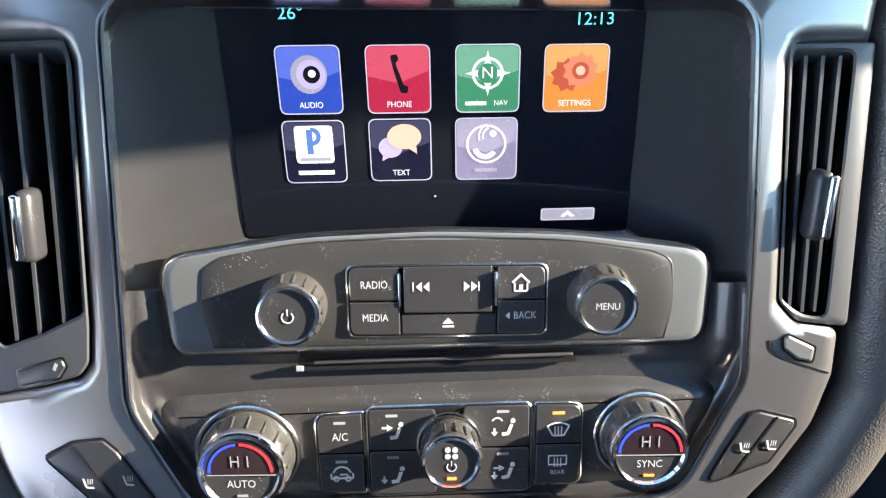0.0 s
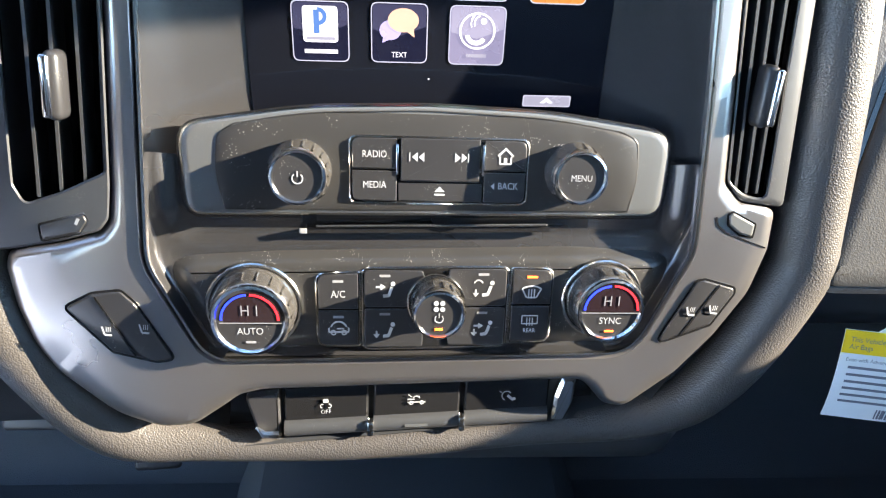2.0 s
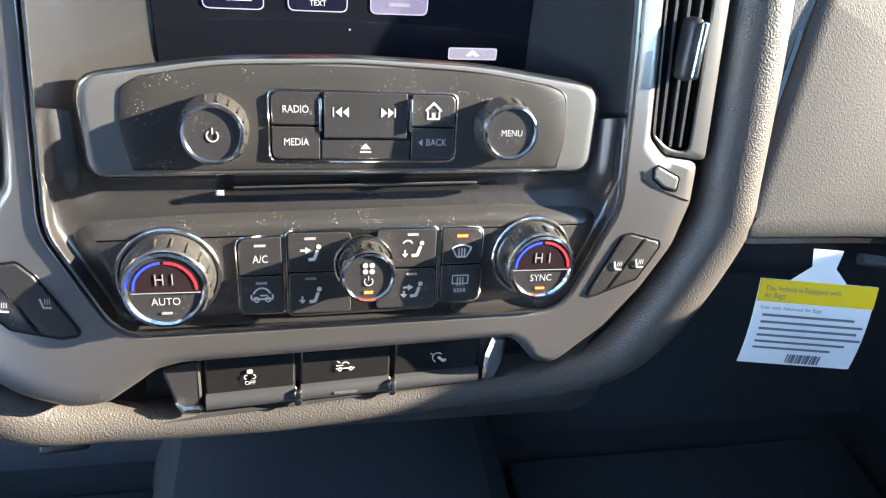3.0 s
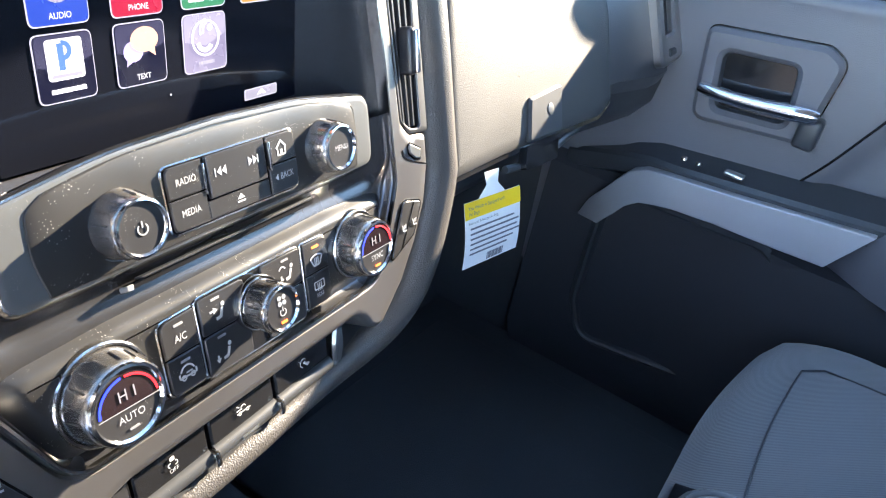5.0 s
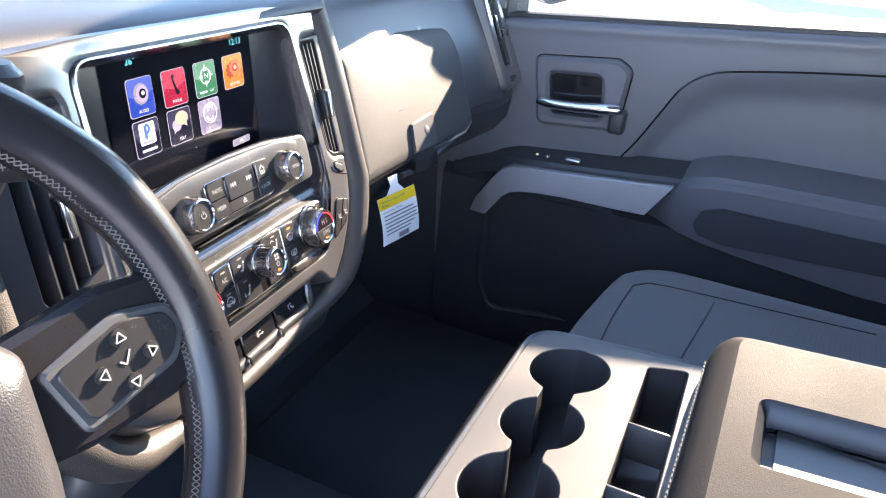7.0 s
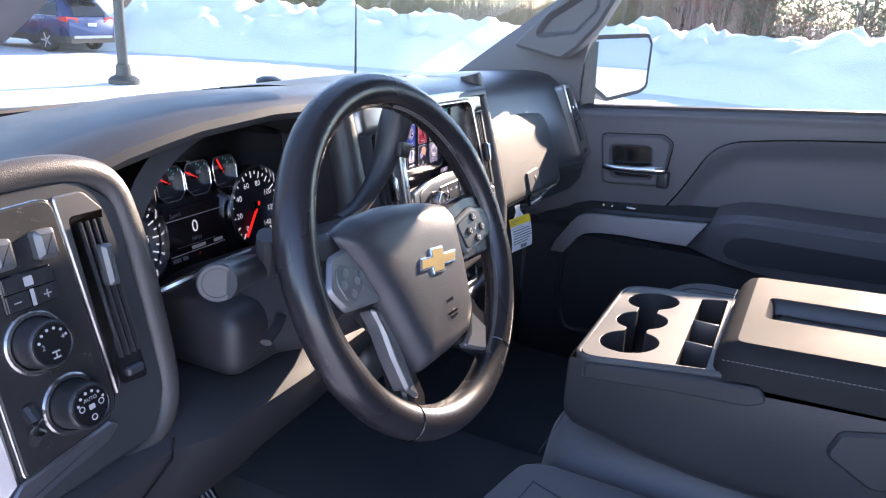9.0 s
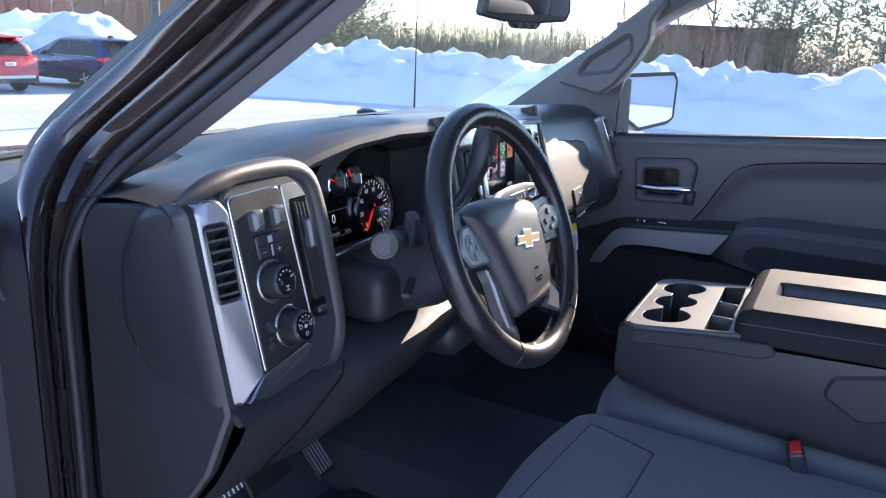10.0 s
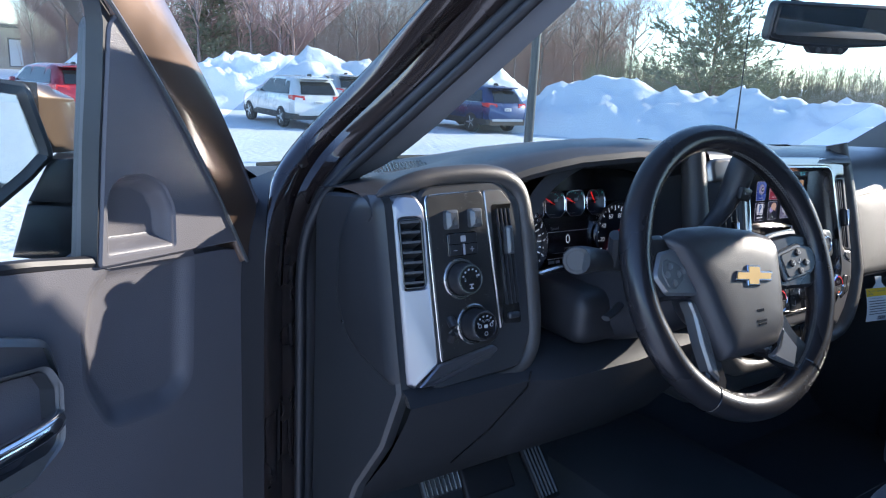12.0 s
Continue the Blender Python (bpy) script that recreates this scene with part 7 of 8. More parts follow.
# armrest
rings = []
for y, x, z in ((0.045, 0.735, 1.165), (0.02, 0.705, 1.185), (-0.02, 0.675, 1.212), (-0.06, 0.662, 1.226), (-0.12, 0.655, 1.232), (-0.3, 0.652, 1.236), (-0.6, 0.652, 1.25), (-0.9, 0.655, 1.26)):
    zb = 1.115 - 0.03 * min(1, max(0, -y) * 3)
    rings.append([(0.77, y, z + 0.010), (x + 0.035, y, z + 0.004), (x + 0.012, y, z), (x, y, z - 0.016), (x + 0.002, y, z - 0.05), (x + 0.012, y, zb), (0.77, y, zb - 0.01)])
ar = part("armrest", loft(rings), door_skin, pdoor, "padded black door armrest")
bm = bmesh.new()
for k in range(80):
    y = 0.02 - k * 0.0056
    x = interp(-y, [(-0.02, 0.705), (0.02, 0.675), (0.06, 0.662), (0.12, 0.655), (0.9, 0.652)]) + 0.004
    z = interp(-y, [(-0.02, 1.185), (0.02, 1.212), (0.06, 1.226), (0.12, 1.232), (0.3, 1.236), (0.6, 1.25)]) - 0.006
    sweep([(x, y, z), (x - 0.0005, y - 0.0038, z + 0.0002)], 0.0008, 4, bm=bm)
tagged(part("stitching", bm, stitch, ar, "pale seam stitching"), kind="stuff")
AR = lambda u, v, d=0.0: Vector((0.6535 - d, u, v))
# no hollow here: the recess's shade is put into a flat dark plate
part("pull_pocket_shade", plate(AR, rpoly([(-0.040, 1.150), (-0.050, 1.172), (-0.080, 1.182), (-0.37, 1.186), (-0.39, 1.160), (-0.36, 1.136), (-0.09, 1.124), (-0.05, 1.132)], 0.015, 4), -0.006, 0.0015), vinyl, ar, "flat dark plate for the shade in the pull pocket")
pk = rpoly([(0.335, 1.070), (0.30, 1.095), (0.10, 1.098), (0.08, 1.00), (0.09, 0.87), (0.31, 0.84), (0.335, 0.90)], 0.03, 4)
PKT = lambda u, v, d=0.0: Vector((0.7335 - d, u, v))
part("map_pocket", loft([[PKT(u, v, 0.0) for u, v in inset(pk, -0.012)], [PKT(u, v, 0.006) for u, v in inset(pk, -0.004)], [PKT(u, v, 0.004) for u, v in pk], [PKT(u, v, -0.012) for u, v in inset(pk, 0.006)]], caps="end"), hard_plastic, pdoor, "open map pocket")
rings = []
for y in (0.44, 0.20, 0.06, -0.4, -0.9):
    x = 0.715 if y < 0.1 else 0.735
    rings.append([(0.77, y, 1.13), (x + 0.01, y, 1.10), (x, y, 1.05 if y < 0.1 else 0.86), (x, y, 0.80), (0.765, y, 0.735)])
part("lower_panel", loft(rings, closed=False), dark_shade_skin, pdoor, "lower door panel, coloured dark for deep shade")


# ---- cab shell: pillars, roof, glass ----
OUT = [(-0.874, 0.484, 0.60), (-0.874, 0.484, 1.20), (-0.872, 0.486, 1.36), (-0.862, 0.503, 1.43), (-0.838, 0.538, 1.472), (-0.788, 0.562, 1.520), (-0.742, 0.490, 1.60), (-0.727, 0.343, 1.70), (-0.704, 0.124, 1.85), (-0.690, -0.02, 1.94)]
SEAL = [(-0.806, 0.530, 0.60), (-0.806, 0.530, 1.20), (-0.804, 0.530, 1.36), (-0.785, 0.523, 1.43), (-0.760, 0.510, 1.47), (-0.737, 0.490, 1.505), (-0.696, 0.382, 1.60), (-0.655, 0.269, 1.70), (-0.593, 0.099, 1.85), (-0.556, -0.003, 1.94)]
TRIM = [(-0.765, 0.56, 0.60), (-0.765, 0.56, 1.20), (-0.765, 0.56, 1.36), (-0.755, 0.555, 1.42), (-0.735, 0.530, 1.455), (-0.702, 0.462, 1.50), (-0.666, 0.335, 1.60), (-0.634, 0.214, 1.70), (-0.586, 0.032, 1.85), (-0.556, -0.078, 1.94)]
o_, s_, t_ = smooth_path(OUT, 9), smooth_path(SEAL, 9), smooth_path(TRIM, 9)


def bow(a, b, k, e):
    """A point between two edges, lifted towards the outside rear."""
    return a.lerp(b, k) + Vector((-0.62, -0.72, 0.3)) * e


body = thing("truck_body", (-0.85, 0.5, 0.62), "dark bronze painted door frame and windscreen pillar", "car body")
# body flange given black rubber: its shade is put into the colour
part("hinge_flange", loft([[a + Vector((0.03, 0.05, 0)).lerp(Vector((-0.07, 0.10, 0)), max(0, min(1, (1.47 - a.z) / 0.05))), a + Vector((0, 0.002, 0))] for a in o_], closed=False), rubber, body, "painted shut face behind the hinges, coloured black for shade")
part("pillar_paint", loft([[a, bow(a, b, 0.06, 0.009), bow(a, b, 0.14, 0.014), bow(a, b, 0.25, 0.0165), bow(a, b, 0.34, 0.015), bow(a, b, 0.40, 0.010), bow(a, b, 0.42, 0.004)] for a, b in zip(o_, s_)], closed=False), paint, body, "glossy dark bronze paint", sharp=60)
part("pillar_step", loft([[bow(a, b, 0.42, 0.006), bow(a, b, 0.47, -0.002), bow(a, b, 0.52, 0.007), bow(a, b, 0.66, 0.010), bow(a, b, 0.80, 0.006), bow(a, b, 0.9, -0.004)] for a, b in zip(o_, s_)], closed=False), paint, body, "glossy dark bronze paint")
part("door_seal", sweep([bow(a, b, 0.97, 0.003) for a, b in zip(o_, s_)], 0.0095, 12, up=(1, 0, 0)), rubber, body, "black rubber door seal")
part("seal_lip", sweep([b.lerp(c, 0.22) + Vector((-0.016, -0.020, 0)) for b, c in zip(s_, t_)], 0.006, 12, up=(1, 0, 0)), rubber, body, "black rubber seal lip")
part("pillar_trim", loft([[b + Vector((0.01, 0.01, 0)), b.lerp(c, 0.25) + Vector((-0.006, -0.008, 0)), b.lerp(c, 0.7) + Vector((-0.003, -0.008, 0)), c, c + Vector((0.01, 0.05, 0.0)), a + Vector((0.05, 0.06, 0))] for a, b, c in zip(o_, s_, t_)], closed=False), pillar_trim, body, "grey pillar trim")
# outer wing, bonnet and cowl
rings = []
for y, w, z in ((0.60, 0.955, 1.29), (0.75, 0.96, 1.295), (1.2, 0.97, 1.285), (1.7, 0.965, 1.255), (2.1, 0.93, 1.21), (2.2, 0.90, 1.11)):
    rings.append([(-w, y, 0.5), (-w - 0.01, y, 1.05), (-w + 0.01, y, z - 0.05), (-w + 0.05, y, z), (-0.6, y, z + 0.02), (0, y, z + 0.035), (0.6, y, z + 0.02), (w - 0.05, y, z), (w - 0.01, y, z - 0.05), (w + 0.01, y, 1.05), (w, y, 0.5)])
part("bonnet", loft(rings, closed=False), paint_lit, body, "bronze metallic bonnet and wings, coloured as if sunlit")
part("cowl", loft([[(x, 0.80, 1.410), (x, 0.95, 1.405), (x, 1.08, 1.365), (x, 1.10, 1.28)] for x in (-0.84, 0.84)], closed=False), rubber, body, "black cowl panel")
part("wiper", sweep([(-0.70, 0.98, 1.415), (-0.40, 1.0, 1.420), (-0.05, 0.99, 1.418)], 0.006, 6), rubber, body)
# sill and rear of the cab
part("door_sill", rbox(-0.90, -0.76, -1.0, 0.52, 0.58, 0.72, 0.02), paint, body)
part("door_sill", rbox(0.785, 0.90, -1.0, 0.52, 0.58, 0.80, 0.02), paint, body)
part("rear_pillar", rbox(-0.86, -0.72, -1.05, -0.72, 0.7, 1.90, 0.03), pillar_trim, body)
part("rear_pillar", rbox(0.72, 0.86, -1.05, -0.72, 0.7, 1.90, 0.03), pillar_trim, body)
part("cab_back", rbox(-0.80, 0.80, -1.08, -1.02, 0.7, 1.45, 0.02), vinyl, body)
rg = part("rear_window", rbox(-0.74, 0.74, -1.065, -1.055, 1.44, 1.88, 0.002), tinted_glass, body, "dark privacy glass")
rg.visible_shadow = False
part("roof_rail", rbox(0.60, 0.72, -1.0, 0.02, 1.845, 1.90, 0.02), pillar_trim, body)
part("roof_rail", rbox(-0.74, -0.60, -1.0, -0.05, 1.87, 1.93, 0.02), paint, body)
part("roof_header", loft([[(x, -0.02, 1.880), (x, 0.11 - 0.05 * (x / 0.7) ** 2, 1.838), (x, 0.165 - 0.07 * (x / 0.7) ** 2, 1.852), (x, 0.13 - 0.07 * (x / 0.7) ** 2, 1.915), (x, -0.02, 1.93)] for x in [-0.70 + 0.14 * k for k in range(11)]]), headliner, body, "grey header over the windscreen")
visor = thing("sun_visor", (0.35, 0.06, 1.83), "pale grey cloth sun visor folded up under the headliner", "sun visor")
part("visor_pad", loft([[(0.07 + e, 0.186 - e - k, 1.797 + d + 0.10 * k), (0.61 - e, 0.186 - e - k, 1.797 + d + 0.10 * k), (0.61 - e, 0.02 + e, 1.816 + d), (0.07 + e, 0.02 + e, 1.816 + d)] for e, d, k in ((0.012, 0.0, 0.0), (0.003, 0.003, 0.0), (0.0, 0.010, 0.0), (0.003, 0.018, 0.0), (0.012, 0.022, 0.0))]), headliner, visor, sharp=60)
part("visor_rod", sweep([(0.05, 0.05, 1.832), (0.62, 0.05, 1.830), (0.655, 0.06, 1.86)], 0.006, 8), hard_plastic, visor, "dark pivot rod")
bm = rbox(-0.70, 0.70, -1.08, 0.02, 1.885, 1.92, 0.01)
tagged(part("ceiling", bm, headliner), "grey cloth headliner", "ceiling", kind="structure")
# passenger's pillar with its grab handle
FR = smooth_path([(0.75, 0.70, 1.44), (0.735, 0.62, 1.50), (0.715, 0.36, 1.69), (0.69, 0.12, 1.85), (0.68, 0.0, 1.92)], 5)
RE = smooth_path([(0.745, 0.348, 1.42), (0.744, 0.343, 1.53), (0.735, 0.285, 1.68), (0.71, 0.075, 1.80), (0.70, -0.10, 1.87)], 5)
part("pillar_trim", loft([[a + Vector((0.06, 0.02, 0)), a, a.lerp(b, 0.3) + Vector((-0.028, -0.01, 0)), a.lerp(b, 0.7) + Vector((-0.026, -0.01, 0)), b, b + Vector((0.06, 0, 0))] for a, b in zip(FR, RE)], closed=False), pillar_trim, body, "grey pillar trim")
PH = lambda u, v, d=0.0: Vector((0.668 - d - 0.10 * (v - 1.62), u, v))
gh = rpoly([(0.505, 1.541), (0.382, 1.517), (0.345, 1.545), (0.298, 1.600), (0.264, 1.664), (0.262, 1.712), (0.225, 1.765), (0.255, 1.768), (0.342, 1.700), (0.424, 1.622)], [0.012, 0.020, 0.03, 0.05, 0.03, 0.03, 0.012, 0.02, 0.05, 0.05], 5)
gi = rpoly([(0.448, 1.565), (0.414, 1.610), (0.310, 1.678), (0.306, 1.634), (0.352, 1.582)], [0.012, 0.02, 0.010, 0.02, 0.02], 4)
grab = part("grab_handle", plate(PH, gh, -0.055, 0.006, [gi], c=0.007), pillar_trim, body, "grey moulded grab handle")
part("grip_pad", loft([[PH(u, v, 0.004) for u, v in gi], [PH(u, v, -0.004) for u, v in inset(gi, 0.006)]], caps="end"), pillar_trim, grab)

part("mirror_sail", loft([[(0.755, 0.345, 1.40), (0.755, 0.52, 1.40), (0.755, 0.44, 1.50), (0.755, 0.345, 1.56)], [(0.80, 0.322, 1.40), (0.80, 0.52, 1.40), (0.80, 0.44, 1.50), (0.80, 0.330, 1.56)]]), hard_plastic, body)
# kick panels close the footwells
for sx in (-1, 1):
    part("kick_panel", rbox(min(sx * 0.775, sx * 0.83), max(sx * 0.775, sx * 0.83), 0.55 if sx < 0 else 0.38, 1.0, 0.70, 1.42 if sx > 0 else 1.36, 0.01), hard_plastic, body)
# windscreen
bm = bmesh.new()
rows_ = []
for z, y, w in ((1.40, 1.04, 0.90), (1.60, 0.70, 0.80), (1.75, 0.42, 0.755), (1.90, 0.10, 0.71)):
    rows_.append([(x * w, y - 0.10 * x * x, z) for x in [-1 + k / 6 for k in range(13)]])
ws = part("windscreen", loft(rows_, closed=False), screen_film)
ws.visible_shadow = False
tagged(ws, "clear curved windscreen", "window", kind="structure")

# ---- rear-view mirror ----
rv = thing("rear_view_mirror", (0.04, 0.36, 1.74), "black rear-view mirror on a stem at the windscreen", "mirror")
ra_, rn_ = Vector((0.945, -0.325, 0.03)).normalized(), Vector((-0.33, -0.93, -0.10)).normalized()
rup = ra_.cross(rn_).normalized() * -1
rup = rup if rup.z > 0 else -rup
RV = lambda u, v, d=0.0: Vector((0.038, 0.352, 1.710)) + ra_ * u + rup * v + rn_ * d
ro = rpoly([(-0.122, -0.026), (-0.116, 0.034), (0.116, 0.034), (0.128, -0.010), (0.118, -0.030), (0.02, -0.036), (-0.06, -0.034)], 0.012, 4)
part("housing", loft([[RV(u * 0.7, v * 0.6, -0.03) for u, v in ro], [RV(u, v, -0.012) for u, v in ro], [RV(u, v, 0.003) for u, v in ro], [RV(u, v, 0.006) for u, v in inset(ro, 0.004)], [RV(u, v, 0.004) for u, v in inset(ro, 0.006)]]), hard_plastic, rv, "black housing")
part("mirror_glass", plate(RV, rpoly([(-0.110, -0.018), (-0.106, 0.027), (0.106, 0.027), (0.117, -0.010), (0.108, -0.020)], 0.006, 3), 0.003, 0.0065), mirror, rv, "mirror glass")
bl = part("button_lobe", plate(RV, rpoly([(-0.045, -0.032), (0.045, -0.033), (0.030, -0.046), (-0.030, -0.045)], 0.006, 3), -0.008, 0.006, c=0.002), hard_plastic, rv)
for u in (-0.022, 0.0, 0.022):
    part("button", lathe([(0.0045, 0.005), (0.004, 0.0085), (0, 0.009)], RV(u, -0.039, 0), rn_, 12), satin_plastic, bl)
part("stem", sweep([RV(0, 0.01, -0.02), (0.03, 0.42, 1.745), (0.02, 0.40, 1.785)], 0.012, 10), hard_plastic, rv)
part("stem_cover", sweep([(-0.10, 0.425, 1.752), (-0.02, 0.41, 1.765), (0.04, 0.40, 1.775)], [0.008, 0.016, 0.018], 8, flat=0.5), hard_plastic, rv)

# ---- passenger's outside mirror ----
pm = thing("side_mirror", (0.92, 0.42, 1.40), "black side mirror on the passenger door", "mirror")
ma = Vector((0.86, -0.50, 0)).normalized()
mn = Vector((-0.50, -0.86, 0.045)).normalized()
PM = lambda u, v, d=0.0: Vector((0.995, 0.332, 1.487)) + ma * u + Vector((0, 0, 1)) * v + mn * d
mo = rpoly([(-0.115, 0.082), (0.112, 0.094), (0.132, 0.070), (0.134, -0.050), (0.105, -0.066), (-0.02, -0.086), (-0.075, -0.055), (-0.112, -0.010)], 0.02, 4)
part("housing", loft([[PM(u * 0.6, v * 0.6, -0.10) for u, v in mo], [PM(u * 0.95, v * 0.95, -0.06) for u, v in mo], [PM(u, v, -0.01) for u, v in mo], [PM(u, v, 0.006) for u, v in mo], [PM(u, v, 0.004) for u, v in inset(mo, 0.012)]]), hard_plastic, pm, "black housing")
part("mirror_glass", plate(PM, inset(mo, 0.011), 0.001, 0.0075), mirror, pm, "mirror glass")
part("mirror_arm", sweep([(0.78, 0.43, 1.41), (0.86, 0.43, 1.41), (0.94, 0.40, 1.43)], 0.025, 10, flat=0.7), hard_plastic, pm)
# aerial on the far wing
ae = thing("aerial", (0.85, 1.05, 1.38), "thin black whip aerial on the wing", "antenna")
part("mast", sweep([(0.85, 1.05, 1.375), (0.845, 1.05, 1.60), (0.835, 1.05, 1.98)], [0.0045, 0.002, 0.0015], 6), rubber, ae)
part("foot", lathe([(0.018, 0), (0.014, 0.012), (0.006, 0.022), (0, 0.024)], (0.85, 1.05, 1.370), (0, 0, 1), 16), rubber, ae)

# ---- pedals, floor mat ----
ped = thing("brake_pedal", (-0.41, 0.60, 0.80), "black rubber brake pedal on its arm", "pedal")
part("pad", rbox(-0.055, 0.055, -0.008, 0.008, -0.030, 0.030, 0.006, 3, pose(-0.41, 0.60, 0.885, -35, 0, 0)), rubber, ped)
part("arm", sweep([(-0.41, 0.615, 0.90), (-0.405, 0.70, 1.0), (-0.40, 0.72, 1.15)], 0.009, 8), rubber, ped)
ped2 = thing("accelerator_pedal", (-0.30, 0.58, 0.80), "black ribbed accelerator pedal", "pedal")
part("pad", rbox(-0.026, 0.026, -0.006, 0.006, -0.075, 0.075, 0.005, 3, pose(-0.292, 0.60, 0.885, -40, 0, 4)), rubber, ped2)
for j in range(5):
    part("rib", rbox(-0.022 + j * 0.009, -0.0185 + j * 0.009, -0.010, -0.004, -0.065, 0.065, 0.001, 1, pose(-0.292, 0.60, 0.885, -40, 0, 4)), satin_plastic, ped2)
part("arm", sweep([(-0.292, 0.64, 0.93), (-0.292, 0.72, 1.05), (-0.30, 0.74, 1.15)], 0.010, 8), rubber, ped2)
bp = thing("parking_brake_pedal", (-0.50, 0.62, 0.80), "small ribbed metal parking brake pedal", "pedal")
part("pad", rbox(-0.042, 0.042, -0.006, 0.006, -0.028, 0.028, 0.004, 3, pose(-0.50, 0.62, 0.90, -35, 0, 0)), satin_plastic, bp)
for j in range(8):
    part("rib", rbox(-0.038 + j * 0.0100, -0.0345 + j * 0.0100, -0.010, -0.004, -0.026, 0.026, 0.001, 1, pose(-0.50, 0.62, 0.90, -35, 0, 0)), knob_metal, bp)
part("arm", sweep([(-0.50, 0.63, 0.92), (-0.50, 0.72, 1.05)], 0.010, 8), rubber, bp)
mat = thing("floor_mat", (-0.42, 0.25, 0.745), "dark carpet floor mat", "mat")
part("mat", rbox(-0.66, -0.20, -0.20, 0.55, 0.742, 0.754, 0.005), carpet, mat)
mat2 = thing("floor_mat", (0.45, 0.25, 0.745), "dark carpet floor mat", "mat")
part("mat", rbox(0.22, 0.70, -0.20, 0.55, 0.742, 0.754, 0.005), carpet, mat2)

# ---- driver's door, open ----
ddoor = thing("driver_door", (-1.15, 0.33, 0.70), "dark grey driver door, standing open, with bronze window frame", "door")
DD = lambda u, v, d=0.0: Vector((-0.88 - 0.82 * u + 0.571 * d, 0.522 - 0.571 * u - 0.82 * d, v))
# panel below the window
po = [(-0.035, 0.66), (-0.035, 1.30), (-0.02, 1.375)] + [(u, 1.384 + 0.10 * u) for u in (0.05, 0.15, 0.22)] + [(0.235, 1.412), (0.32, 1.4246), (0.6, 1.462), (1.05, 1.50), (1.05, 0.66)]
rel = rpoly([(0.108, 1.396), (0.214, 1.402), (0.236, 1.385), (0.245, 1.344), (0.245, 1.298), (0.222, 1.252), (0.1447, 1.240), (0.1167, 1.2536)], [0.01, 0.01, 0.03, 0.05, 0.04, 0.03, 0.04, 0.02], 5)
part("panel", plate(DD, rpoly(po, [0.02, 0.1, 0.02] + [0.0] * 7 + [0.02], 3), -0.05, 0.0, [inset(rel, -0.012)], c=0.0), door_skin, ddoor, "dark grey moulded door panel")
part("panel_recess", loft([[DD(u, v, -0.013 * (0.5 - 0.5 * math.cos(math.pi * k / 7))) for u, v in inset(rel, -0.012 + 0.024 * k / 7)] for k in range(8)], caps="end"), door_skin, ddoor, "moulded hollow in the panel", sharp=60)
# sail with its tweeter bulge
so = rpoly([(-0.022, 1.392), (-0.024, 1.43), (0.03, 1.505), (0.083, 1.576), (0.150, 1.640), (0.176, 1.660), (0.208, 1.63), (0.222, 1.52), (0.234, 1.410)], [0.008, 0.02, 0.1, 0.1, 0.02, 0.02, 0.02, 0.1, 0.004], 4)
bu = rpoly([(0.134, 1.412), (0.134, 1.452), (0.1475, 1.478), (0.171, 1.490), (0.200, 1.492), (0.215, 1.484), (0.221, 1.468), (0.223, 1.420)], [0.004, 0.03, 0.03, 0.03, 0.02, 0.015, 0.02, 0.004], 5)
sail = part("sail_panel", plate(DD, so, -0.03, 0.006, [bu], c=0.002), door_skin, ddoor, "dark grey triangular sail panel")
part("sail_hollow", loft([[DD(u, v, 0.0042 - 0.018 * (0.5 - 0.5 * math.cos(math.pi * k / 6))) for u, v in inset(bu, 0.014 * k / 6)] for k in range(7)], caps="end"), door_skin, sail, "arched hollow in the sail", sharp=60)
# window frame along the front edge: painted outside edge, black channel
fe = smooth_path([(-0.030, 1.40, 0), (0.03, 1.500, 0), (0.083, 1.578, 0), (0.145, 1.657, 0), (0.24, 1.760, 0), (0.36, 1.860, 0), (0.5, 1.93, 0)], 5)
fr = part("window_frame", loft([[DD(p.x - 0.004, p.y + 0.002, -0.045), DD(p.x - 0.006, p.y + 0.004, 0.004), DD(p.x + 0.010, p.y - 0.008, 0.010), DD(p.x + 0.042, p.y - 0.030, 0.008), DD(p.x + 0.046, p.y - 0.034, 0.0), DD(p.x + 0.046, p.y - 0.034, -0.045)] for p in fe]), paint_lit, ddoor, "bronze painted window frame, coloured as if sunlit")
part("frame_bead", sweep([DD(p.x + 0.044, p.y - 0.032, 0.009) for p in fe], 0.0022, 6), satin_plastic, fr)
fe2 = smooth_path([(0.240, 1.412, 0), (0.230, 1.52, 0), (0.220, 1.60, 0), (0.222, 1.655, 0), (0.27, 1.735, 0), (0.38, 1.83, 0), (0.5, 1.895, 0)], 5)
part("glass_channel", loft([[DD(p.x - 0.014, p.y, -0.016), DD(p.x - 0.014, p.y, 0.003), DD(p.x - 0.005, p.y - 0.001, 0.003), DD(p.x - 0.004, p.y - 0.001, -0.016)] for p in fe2]), rubber, ddoor, "black glass run channel")
part("belt_seal", sweep([DD(u, v, -0.004) for u, v in ((0.222, 1.413), (0.30, 1.427), (0.6, 1.466), (1.05, 1.505))], 0.006, 8), rubber, ddoor)
gl = part("window_glass", plate(DD, [(0.216, 1.40), (0.205, 1.60), (0.216, 1.66), (0.27, 1.74), (0.38, 1.84), (0.5, 1.90), (1.05, 1.90), (1.05, 1.49), (0.3, 1.41)], -0.024, -0.020), car_glass, ddoor, "clear door window")
gl.visible_shadow = False
